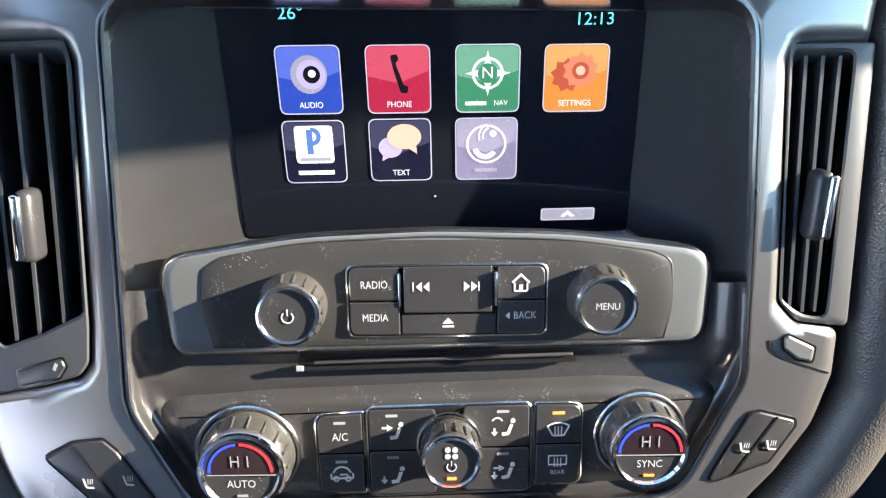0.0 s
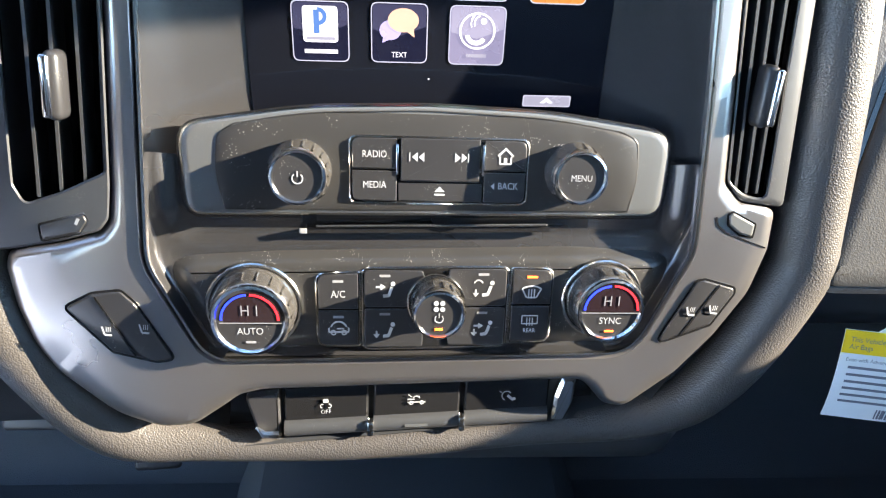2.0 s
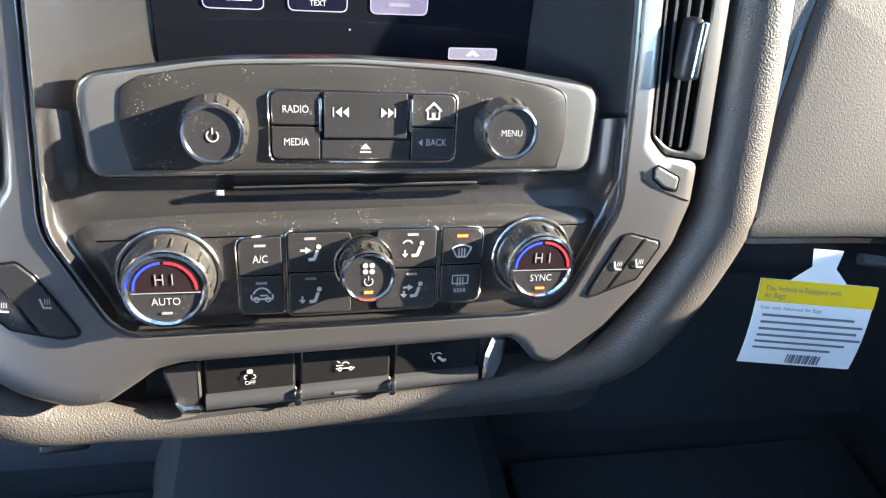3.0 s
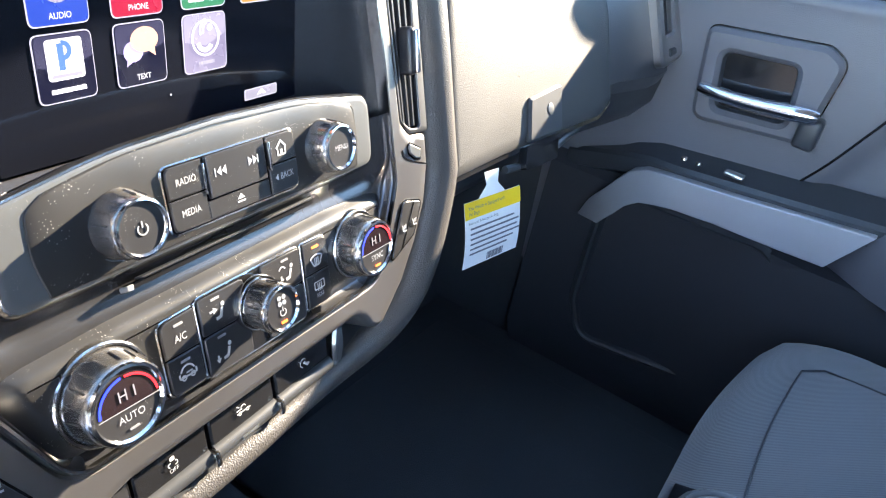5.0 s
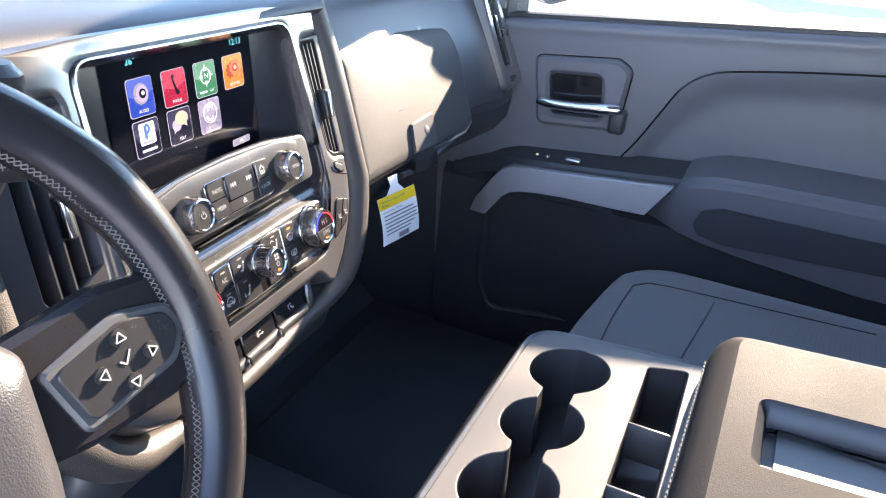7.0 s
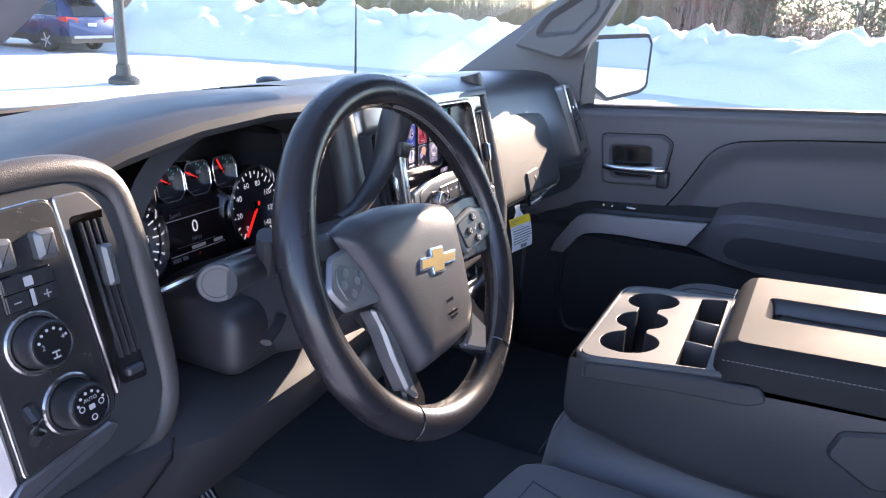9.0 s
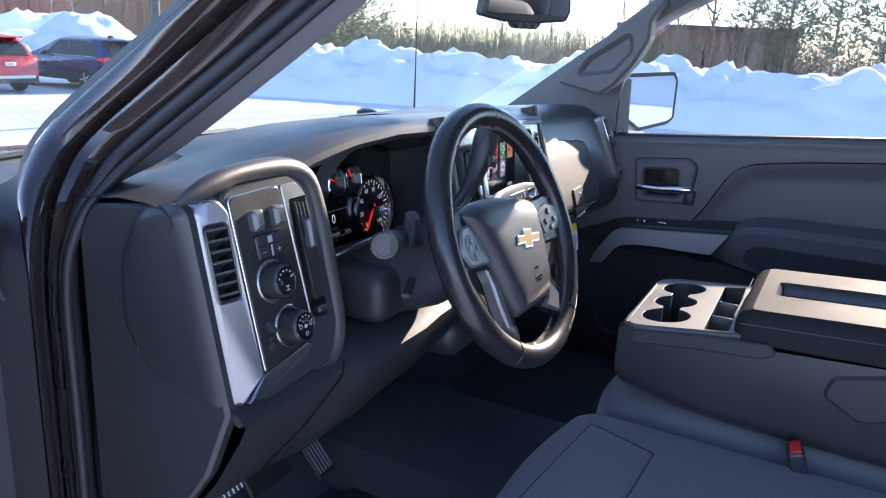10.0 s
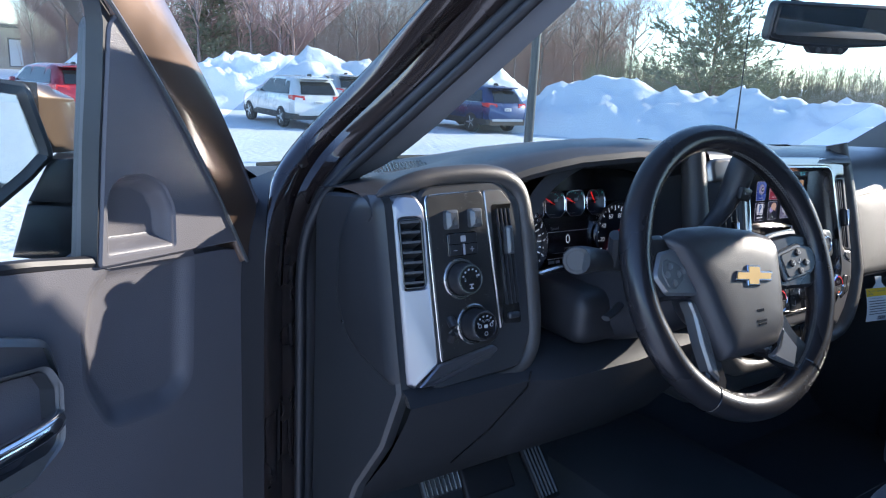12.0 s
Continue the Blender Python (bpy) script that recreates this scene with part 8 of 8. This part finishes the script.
# inner handle bezel with chrome lever
ho = rpoly([(0.290, 1.332), (0.300, 1.364), (0.345, 1.380), (0.47, 1.403), (0.50, 1.39), (0.50, 1.245), (0.325, 1.238), (0.294, 1.265)], [0.02, 0.02, 0.05, 0.02, 0.02, 0.02, 0.03, 0.02], 4)
hi_ = rpoly([(0.298, 1.318), (0.308, 1.338), (0.48, 1.358), (0.488, 1.262), (0.330, 1.250), (0.299, 1.268)], [0.012, 0.012, 0.01, 0.01, 0.02, 0.015], 4)
# sunlight on the bezel is put into its lighter grey plastic
hz_ = part("handle_bezel", plate(DD, ho, -0.002, 0.016, [hi_], c=0.006), satin_plastic, ddoor, "handle bezel, coloured lighter grey for sunlight")
part("handle_cup", loft([[DD(u, v, 0.012) for u, v in hi_], [DD(u, v, -0.012) for u, v in inset(hi_, 0.01)]], caps="end"), hard_plastic, hz_)
part("door_handle", sweep(smooth_path([DD(0.299, 1.2885, 0.012), DD(0.325, 1.2885, 0.022), DD(0.40, 1.287, 0.024), DD(0.48, 1.285, 0.016)], 4), 0.009, 12), chrome, hz_, "chrome pull handle")
part("door_edge", sweep([DD(-0.040, 0.68, -0.02), DD(-0.040, 1.30, -0.02), DD(-0.030, 1.39, -0.02)], 0.011, 8), rubber, ddoor, "black rubber edge seal")
part("outer_skin", plate(DD, rpoly([(-0.05, 0.62), (-0.05, 1.36), (1.05, 1.46), (1.05, 0.62)], 0.02), -0.14, -0.052), paint_lit, ddoor, "bronze metallic door skin, coloured as if sunlit")
part("armrest", loft([[DD(u, 1.08, -0.002), DD(u, 1.085, 0.05), DD(u, 1.06, 0.062), DD(u, 1.0, 0.05), DD(u, 0.98, -0.002)] for u in (0.26, 0.30, 0.6, 1.0)]), vinyl, ddoor, "padded armrest")
# door mirror
dm = thing("side_mirror", (-1.08, 0.60, 1.42), "bronze and black side mirror on the driver door", "mirror")
ln = Vector((-0.115, -0.99, 0.05)).normalized()
la = Vector((-0.993, 0.115, 0)).normalized()
DM = lambda u, v, d=0.0: Vector((-1.085, 0.525, 1.505)) + la * u + Vector((0, 0, 1)) * v + ln * d
mo2 = rpoly([(0.001, 0.001), (0.018, 0.065), (0.042, 0.069), (0.22, 0.075), (0.245, 0.05), (0.245, -0.075), (0.215, -0.10), (0.065, -0.072), (0.020, -0.032), (0.0, -0.009)], [0.01, 0.012, 0.02, 0.02, 0.02, 0.02, 0.02, 0.02, 0.015, 0.006], 4)
part("housing", loft([[DM(u, v, -0.02) for u, v in mo2], [DM(u, v, 0.006) for u, v in mo2], [DM(u, v, 0.010) for u, v in inset(mo2, 0.004)], [DM(u, v, 0.004) for u, v in inset(mo2, 0.014)]]), hard_plastic, dm, "black mirror frame")
part("mirror_glass", plate(DM, inset(mo2, 0.0135), 0.0, 0.0065), mirror, dm, "mirror glass")
sk = [(-0.038, 0.030), (-0.028, 0.050), (0.004, 0.066), (0.22, 0.080), (0.25, 0.0), (0.0, -0.006), (-0.038, -0.006)]
cap_ = rpoly(sk, [0.02, 0.02, 0.03, 0.02, 0.02, 0.004, 0.004], 4)
part("mirror_cap", loft([[DM(max(u, e), v * k, d) for u, v in cap_] for e, k, d in ((0.010, 1.0, -0.010), (-0.008, 1.0, -0.026), (-0.024, 0.98, -0.050), (-0.038, 0.88, -0.095))]), paint_lit, dm, "bronze metallic cap, coloured as if sunlit")
for name_, foot_ in (("mirror_foot", [(0.004, -0.010), (-0.030, -0.010), (-0.022, -0.060), (0.028, -0.056)]), ("mirror_base", [(0.028, -0.0575), (-0.022, -0.0620), (-0.012, -0.125), (0.046, -0.115)])):
    part(name_, loft([[DM(u + e * 0.5, v, d) for u, v in inset(foot_, k)] for e, k, d in ((0.0, 0.004, -0.002), (0.0, 0.001, -0.004), (-0.01, 0.0, -0.05), (-0.02, 0.0, -0.100))]), hard_plastic, dm, "black mirror foot")

# ---- cars across the car park ----
tyre_mat = material("tyre_rubber", (0.022, 0.022, 0.023), 0.8, bump=0.3, scale=60, vary=0.1, coarse=3)
alloy = material("alloy_wheel", (0.55, 0.56, 0.58), 0.35, metal=0.9, vary=0.05, coarse=4)
dark_glass = material("dark_car_glass", (0.012, 0.014, 0.016), 0.06, vary=0.1, coarse=1)
tail_red = material("tail_lamp_red", (0.55, 0.02, 0.02), 0.25, vary=0.08, coarse=8)
plate_white = material("plate_white", (0.70, 0.71, 0.72), 0.5, vary=0.03)
car_black = material("black_cladding", (0.025, 0.025, 0.027), 0.6, vary=0.1, coarse=3)


def suv(color_mat, label):
    """A parked compact crossover, 4.65 m long; it stands at the origin and faces +y, its tail at y = 0."""
    car = thing("car", (0, 0, 0), label, "car", "cars parked in a row")
    top = [(0.0, 0.98), (0.06, 1.06), (0.2, 1.34), (0.5, 1.60), (0.95, 1.65), (1.4, 1.665), (1.9, 1.65), (2.4, 1.58), (2.9, 1.36), (3.4, 1.10), (3.9, 1.03), (4.35, 0.93), (4.58, 0.78), (4.65, 0.62)]
    rings = []
    for y, z in top:
        belt = min(z - 0.02, 1.02)
        wb = 0.92 if 0.1 < y < 4.2 else 0.86 if y < 4.5 else 0.72
        wt = 0.70 if z > 1.2 else wb * 0.92
        rings.append([(-wb * 0.97, y, 0.34), (-wb, y, 0.55), (-wb, y, 0.80), (-wb * 0.975, y, belt), (-wt - 0.02, y, z - 0.06 if z > 1.2 else z - 0.01), (-wt * 0.8, y, z), (0, y, z + 0.015), (wt * 0.8, y, z), (wt + 0.02, y, z - 0.06 if z > 1.2 else z - 0.01), (wb * 0.975, y, belt), (wb, y, 0.80), (wb, y, 0.55), (wb * 0.97, y, 0.34)])
    part("body", loft(rings), color_mat, car, sharp=50)
    part("cladding", loft([[(-w, y, 0.30), (-w - 0.012, y, 0.33), (-w - 0.012, y, 0.50), (w + 0.012, y, 0.50), (w + 0.012, y, 0.33), (w, y, 0.30)] for y, w in ((-0.03, 0.82), (0.10, 0.915), (2.3, 0.92), (4.3, 0.86), (4.62, 0.70))]), car_black, car, "black lower cladding")
    part("bumper_strip", loft([[(-0.72, -0.045, z), (0.72, -0.045, z), (0.74, 0.02, z), (-0.74, 0.02, z)] for z in (0.44, 0.52)]), alloy, car, "bright bumper strip")
    part("rear_window", loft([[(-w, y, z), (w, y, z), (w - 0.02, y + 0.05, z), (-w + 0.02, y + 0.05, z)] for w, y, z in ((0.62, 0.052, 1.10), (0.60, 0.110, 1.23), (0.575, 0.172, 1.345), (0.555, 0.270, 1.43), (0.54, 0.345, 1.495))]), dark_glass, car, "dark rear window")
    part("spoiler", rbox(-0.60, 0.60, 0.18, 0.52, 1.575, 1.625, 0.02), color_mat, car)
    part("roof_fin", rbox(-0.03, 0.03, 0.62, 0.85, 1.66, 1.74, 0.02), car_black, car)
    for sx in (-1, 1):
        for y0, y1, a, b in ((0.42, 0.85, 1.10, 1.50), (0.92, 1.72, 1.08, 1.545), (1.80, 2.62, 1.08, 1.53)):
            e0 = 0.18 if y0 < 0.5 else 0.0
            e1 = 0.42 if y1 > 2.5 else 0.02
            part("side_window", loft([[(sx * 0.905, y0, a), (sx * 0.905, y1 + 0.12, a), (sx * 0.745, y1 - e1, b), (sx * 0.745, y0 + e0, b)], [(sx * 0.86, y0, a), (sx * 0.86, y1 + 0.12, a), (sx * 0.70, y1 - e1, b), (sx * 0.70, y0 + e0, b)]]), dark_glass, car, "dark side window")
        part("window_trim", sweep([(sx * 0.912, 0.45, 1.075), (sx * 0.915, 2.75, 1.065)], 0.012, 6), alloy, car)
        part("tail_lamp", loft([[(sx * 0.50, -0.012, 0.93), (sx * 0.90, 0.03, 0.92), (sx * 0.935, 0.30, 0.96), (sx * 0.90, 0.30, 0.96), (sx * 0.50, 0.05, 0.93)], [(sx * 0.52, 0.0, 1.05), (sx * 0.88, 0.05, 1.08), (sx * 0.925, 0.38, 1.06), (sx * 0.88, 0.38, 1.06), (sx * 0.52, 0.06, 1.05)]]), tail_red, car, "red tail lamp")
        part("door_mirror", rbox(min(sx * 0.90, sx * 1.06), max(sx * 0.90, sx * 1.06), 2.68, 2.82, 1.04, 1.18, 0.03), color_mat, car)
        for y in (0.93, 3.66):
            w = part("wheel", lathe([(0.20, -0.10), (0.33, -0.10), (0.345, -0.07), (0.345, 0.07), (0.33, 0.10), (0.24, 0.105)], (sx * 0.84, y, 0.345), (sx, 0, 0), 28), tyre_mat, car, "black tyre with alloy rim")
            part("rim", lathe([(0.245, 0.09), (0.235, 0.105), (0.215, 0.085), (0.06, 0.07), (0, 0.075)], (sx * 0.84, y, 0.345), (sx, 0, 0), 28), car_black, w)
            for k in range(5):
                a = 2 * math.pi * k / 5
                part("spoke", sweep([(sx * 0.935, y + 0.03 * math.cos(a), 0.345 + 0.03 * math.sin(a)), (sx * 0.94, y + 0.225 * math.cos(a), 0.345 + 0.225 * math.sin(a))], [0.03, 0.022], 6, up=(1, 0, 0), flat=0.4), alloy, w)
    part("number_plate", rbox(-0.16, 0.16, -0.02, 0.0, 0.80, 0.90, 0.005), plate_white, car, "white number plate with grey bars")
    part("plate_bars", merged(*[rbox(-0.12 + 0.04 * k, -0.095 + 0.04 * k, -0.026, -0.018, 0.825, 0.875, 0) for k in range(6)]), dim_print, car)
    return car


def car_paint(name, c, metal=0.4):
    return material(name, c, 0.30, metal=metal, coat=1.0, vary=0.05, coarse=1.5, bump=0.0)


def parked(car, x, y, az):
    car.matrix_basis = Matrix.Translation((x, y, GROUND + 0.01)) @ Matrix.Rotation(radians(-az), 4, "Z")


parked(suv(car_paint("white_paint", (0.62, 0.63, 0.65), 0.1), "silver-white compact crossover parked on snow"), 9.08, 21.98, -2)
parked(suv(car_paint("red_paint", (0.36, 0.015, 0.022)), "red compact crossover parked on snow"), 12.1, 21.0, -2)
parked(suv(car_paint("blue_paint", (0.012, 0.035, 0.13)), "dark blue compact crossover parked on snow"), 15.6, 20.3, -3)
parked(suv(car_paint("crimson_paint", (0.30, 0.012, 0.02)), "dark red compact crossover parked by the snow heap"), 2.6, 24.6, -18)
parked(suv(car_paint("grey_paint", (0.45, 0.46, 0.48)), "pale grey crossover parked behind the row"), 14.2, 29.5, -3)

# ---- lamp post ----
post_mat = material("painted_steel", (0.055, 0.060, 0.065), 0.5, metal=0.3, vary=0.08, bump=0.05, scale=120, coarse=3)
post = thing("lamp_post", (11.0, 13.75, GROUND), "dark painted steel lamp post on a round base", "lamp post")
part("pole", lathe([(0.115, 0.2), (0.105, 3.0), (0.085, 7.5), (0, 7.52)], (11.0, 13.75, GROUND), (0, 0, 1), 20), post_mat, post)
part("base_cover", lathe([(0.33, 0.0), (0.33, 0.10), (0.26, 0.16), (0.17, 0.20), (0.15, 0.42), (0.10, 0.44)], (11.0, 13.75, GROUND), (0, 0, 1), 20), post_mat, post)
part("lamp_head", rbox(10.7, 11.3, 13.1, 13.9, GROUND + 7.45, GROUND + 7.6, 0.05), post_mat, post)

# ---- trees ----
bark = material("bare_bark", (0.25, 0.185, 0.15), 0.9, bump=0.5, scale=30, vary=0.25, coarse=2)
twig_mat = material("brown_twigs", (0.40, 0.275, 0.225), 0.9, vary=0.25, coarse=0.5)
needles = material("pine_needles", (0.19, 0.20, 0.125), 0.8, vary=0.35, coarse=1.2)
needles_dull = material("winter_brush", (0.23, 0.205, 0.125), 0.9, vary=0.3, coarse=0.4)


def limb(bm, a, d, length, r, level, rng, twigs):
    """A tapered limb that bends and forks."""
    pts, p, v = [a], a.copy(), d.copy()
    n = 5 if level == 0 else 4 if level == 1 else 2
    for k in range(n):
        v = (v + Vector((rng.uniform(-1, 1), rng.uniform(-1, 1), rng.uniform(-0.3, 0.7))) * (0.10 if level == 0 else 0.20)).normalized()
        p = p + v * length / n
        pts.append(p.copy())
    sweep(pts, [max(0.009, r * (1 - 0.80 * k / n)) for k in range(n + 1)], 5 if level < 2 else 3, bm=(bm if level < 2 else twigs))
    if level >= 4:
        return
    for k in range((13, 5, 4, 4)[level]):
        t = rng.uniform(0.28, 1.0)
        i = min(int(t * n), n - 1)
        q = pts[i].lerp(pts[i + 1], t * n - i)
        side = Vector((rng.uniform(-1, 1), rng.uniform(-1, 1), rng.uniform(0.0, 0.7))).normalized()
        limb(bm, q, (v * 0.55 + side).normalized(), length * rng.uniform(0.34, 0.58), r * 0.45, level + 1, rng, twigs)


def bare_tree(seed, h):
    rng = random.Random(seed)
    t = thing("tree", (0, 0, 0), "leafless grey-brown tree behind the snow heaps", "tree", "bare trees")
    wood, twigs = bmesh.new(), bmesh.new()
    limb(wood, Vector((0, 0, -0.2)), Vector((0, 0, 1)), h, 0.008 * h + 0.03, 0, rng, twigs)
    part("trunk", wood, bark, t, recalc=False)
    tagged(part("crown", twigs, twig_mat, t, "fine bare twigs", recalc=False), kind="stuff")
    return t


def pine(seed, h, width, dense=1.0):
    rng = random.Random(seed)
    t = thing("pine_tree", (0, 0, 0), "dark green pine tree behind the snowbank", "tree", "pine trees")
    part("trunk", sweep([(0, 0, -0.2), (0.05, 0, h * 0.5), (0, 0.03, h)], [0.16, 0.10, 0.02], 7), bark, t)
    wood, leaf = bmesh.new(), bmesh.new()
    for k in range(int(h * 13)):
        z = h * (0.06 + 0.92 * (k / (h * 13)))
        f = (1 - z / h)
        L = width * (0.18 + 0.82 * f ** 0.75) * rng.uniform(0.45, 1.15)
        a = rng.uniform(0, 2 * math.pi)
        d = Vector((math.cos(a), math.sin(a), rng.uniform(0.05, 0.60)))
        base = Vector((0, 0, z))
        end = base + d * L
        sweep([base, base.lerp(end, 0.5) + Vector((0, 0, -0.06 * L)), end], [0.03, 0.02, 0.008], 3, bm=wood)
        for j in range(int((10 + 16 * f) * dense)):
            s = rng.uniform(0.20, 1.03)
            c = base.lerp(end, s) + Vector((rng.uniform(-1, 1), rng.uniform(-1, 1), rng.uniform(-0.8, 0.9))) * 0.34 * (0.5 + f)
            v = (d + Vector((rng.uniform(-1, 1), rng.uniform(-1, 1), rng.uniform(-0.4, 0.9)))).normalized()
            for q in range(7):
                u = (v + Vector((rng.uniform(-1, 1), rng.uniform(-1, 1), rng.uniform(-1, 1))) * 0.55).normalized() * rng.uniform(0.22, 0.42)
                o = c + v * rng.uniform(-0.22, 0.22)
                w = u.cross(Vector((rng.uniform(-1, 1), rng.uniform(-1, 1), rng.uniform(-1, 1)))).normalized() * 0.036
                leaf.faces.new([leaf.verts.new(o - w), leaf.verts.new(o + w), leaf.verts.new(o + u)])
    tagged(part("limb_wood", wood, bark, t, recalc=False), kind="stuff")
    tagged(part("crown", leaf, needles, t, "tufts of pine needles", recalc=False), kind="stuff")
    return t


def stand(ob, x, y, s=1.0, turn=0.0):
    ob.matrix_basis = Matrix.Translation((x, y, GROUND)) @ Matrix.Rotation(turn, 4, "Z") @ Matrix.Scale(s, 4)
    return ob


def place(x, y, s, turn):
    return Matrix.Translation((x, y, GROUND)) @ Matrix.Rotation(turn, 4, "Z")


rng = random.Random(11)
kinds = [bare_tree(3, 9.5), bare_tree(8, 11.5), bare_tree(21, 8.0)]
spots = []
for k in range(30):
    az = radians(4 + 44 * (k + rng.uniform(0, 0.9)) / 30)
    dist = rng.uniform(50, 68)
    spots.append((dist * math.sin(az), dist * math.cos(az)))
for az, dist in ((79, 52), (81.5, 55), (86, 57), (93, 52), (99, 50), (70, 70), (66, 75), (75, 72)):
    spots.append((dist * math.sin(radians(az)), dist * math.cos(radians(az))))
for k, (x, y) in enumerate(spots):
    t = kinds[k % 3]
    if k < 3:
        stand(t, x, y)
    else:
        copy_thing(t, place(x, y, 1.0, rng.uniform(0, 6.28)))
pk = [pine(5, 9.0, 4.3), pine(14, 6.0, 2.4), pine(31, 10.0, 3.6, 0.36)]
pspots = [(53.0, 38), (21, 66), (86.5, 48), (45.0, 70), (89.5, 54), (92.5, 46), (96.0, 50), (84.0, 58), (16, 62), (12.5, 70), (100, 44)]
for k, (az, dist) in enumerate(pspots):
    x, y = dist * math.sin(radians(az)), dist * math.cos(radians(az))
    t = pk[k if k < 3 else 2 if az > 80 else k % 2]
    if k < 3:
        stand(t, x, y)
    else:
        copy_thing(t, place(x, y, 1.0, rng.uniform(0, 6.28)))


def thicket(name, a0, a1, d0, d1, h0, h1, n, mat, label, seed):
    """A far belt of brush: many thin stems with side twigs, too many to count."""
    r = random.Random(seed)
    bm = bmesh.new()
    for k in range(n):
        az, dist = radians(r.uniform(a0, a1)), r.uniform(d0, d1)
        b = Vector((dist * math.sin(az), dist * math.cos(az), GROUND))
        h = r.uniform(h0, h1)
        top = b + Vector((r.uniform(-0.6, 0.6), r.uniform(-0.6, 0.6), h))
        for p, q, w in [(b, top, 0.028)] + [(b.lerp(top, s), b.lerp(top, s) + Vector((r.uniform(-1, 1), r.uniform(-1, 1), r.uniform(0.2, 1.2))) * h * 0.22, 0.012) for s in [r.uniform(0.25, 0.95) for _ in range(7)]]:
            s_ = Vector((math.cos(az), -math.sin(az), 0)) * w
            bm.faces.new([bm.verts.new(p - s_), bm.verts.new(p + s_), bm.verts.new(q)])
    return tagged(part(name, bm, mat, recalc=False), label, "brush", kind="stuff")


thicket("woods", 4, 47, 62, 84, 4.0, 10, 7500, twig_mat, "brown leafless woods beyond the car park", 2)
thicket("brush", 44, 80, 46, 74, 1.8, 4.2, 4500, needles_dull, "olive-brown winter brush behind the snowbank", 4)
thicket("brush", 78, 112, 46, 60, 2.2, 4.8, 1500, twig_mat, "brown winter brush behind the snowbank", 6)
thicket("far_woods", -2, 12, 90, 130, 4, 7, 1600, twig_mat, "distant grey-brown woods", 7)

# ---- far buildings ----
brick = material("red_brick_wall", (0.25, 0.135, 0.10), 0.9, bump=0.3, scale=14, vary=0.15, coarse=0.8)
beige = material("beige_siding", (0.42, 0.36, 0.29), 0.8, vary=0.08, coarse=0.5)
roof_dark = material("dark_roof", (0.12, 0.115, 0.11), 0.8, vary=0.1, coarse=0.5)
door_white = material("white_roller_door", (0.62, 0.63, 0.64), 0.6, vary=0.05, coarse=1)


def building(name, x, y, az, w, d, h, wall_mat, label, bays, door_m):
    b = thing(name, (0, 0, 0), label, "building")
    part("wall", rbox(-w / 2, w / 2, 0, d, 0, h, 0), wall_mat, b)
    part("roof", rbox(-w / 2 - 0.3, w / 2 + 0.3, -0.3, d + 0.3, h, h + 0.35, 0.05), roof_dark, b)
    for k in range(bays):
        u = -w / 2 + w * (k + 0.5) / bays
        o = part("window", rbox(u - w / bays * 0.28, u + w / bays * 0.28, -0.06, 0.05, 0.3 if door_m is door_white else 1.2, h * 0.72, 0.02), door_m, b)
        part("frame", rbox(u - w / bays * 0.31, u + w / bays * 0.31, -0.03, 0.04, 0.2 if door_m is door_white else 1.1, h * 0.76, 0.02), roof_dark, o)
    b.matrix_basis = Matrix.Translation((x, y, GROUND)) @ Matrix.Rotation(radians(-az), 4, "Z")


building("brick_building", 58 * math.sin(radians(81)), 58 * math.cos(radians(81)), 81, 12.5, 8, 3.9, brick, "low red brick building with a flat roof", 5, dark_glass)
building("warehouse", 78 * math.sin(radians(5.5)), 78 * math.cos(radians(5.5)), 5.5, 15, 10, 3.6, beige, "long low beige warehouse with pale roller doors", 4, door_white)
building("workshop", 22, -62, 160, 26, 10, 5.2, beige, "low beige workshop seen in the mirrors", 5, door_white)
for x, y in ((11.5, -41), (14.5, -44), (-3, -46), (6, -47)):
    copy_thing(pk[1], place(x, y, 1.0, x))
util = thing("utility_pole", (48 * math.sin(radians(76.8)), 48 * math.cos(radians(76.8)), GROUND), "wooden utility pole beyond the snowbank", "pole")
part("pole", sweep([(48 * math.sin(radians(76.8)), 48 * math.cos(radians(76.8)), z) for z in (GROUND, 3.0, 7.0)], [0.14, 0.12, 0.09], 8), bark, util)
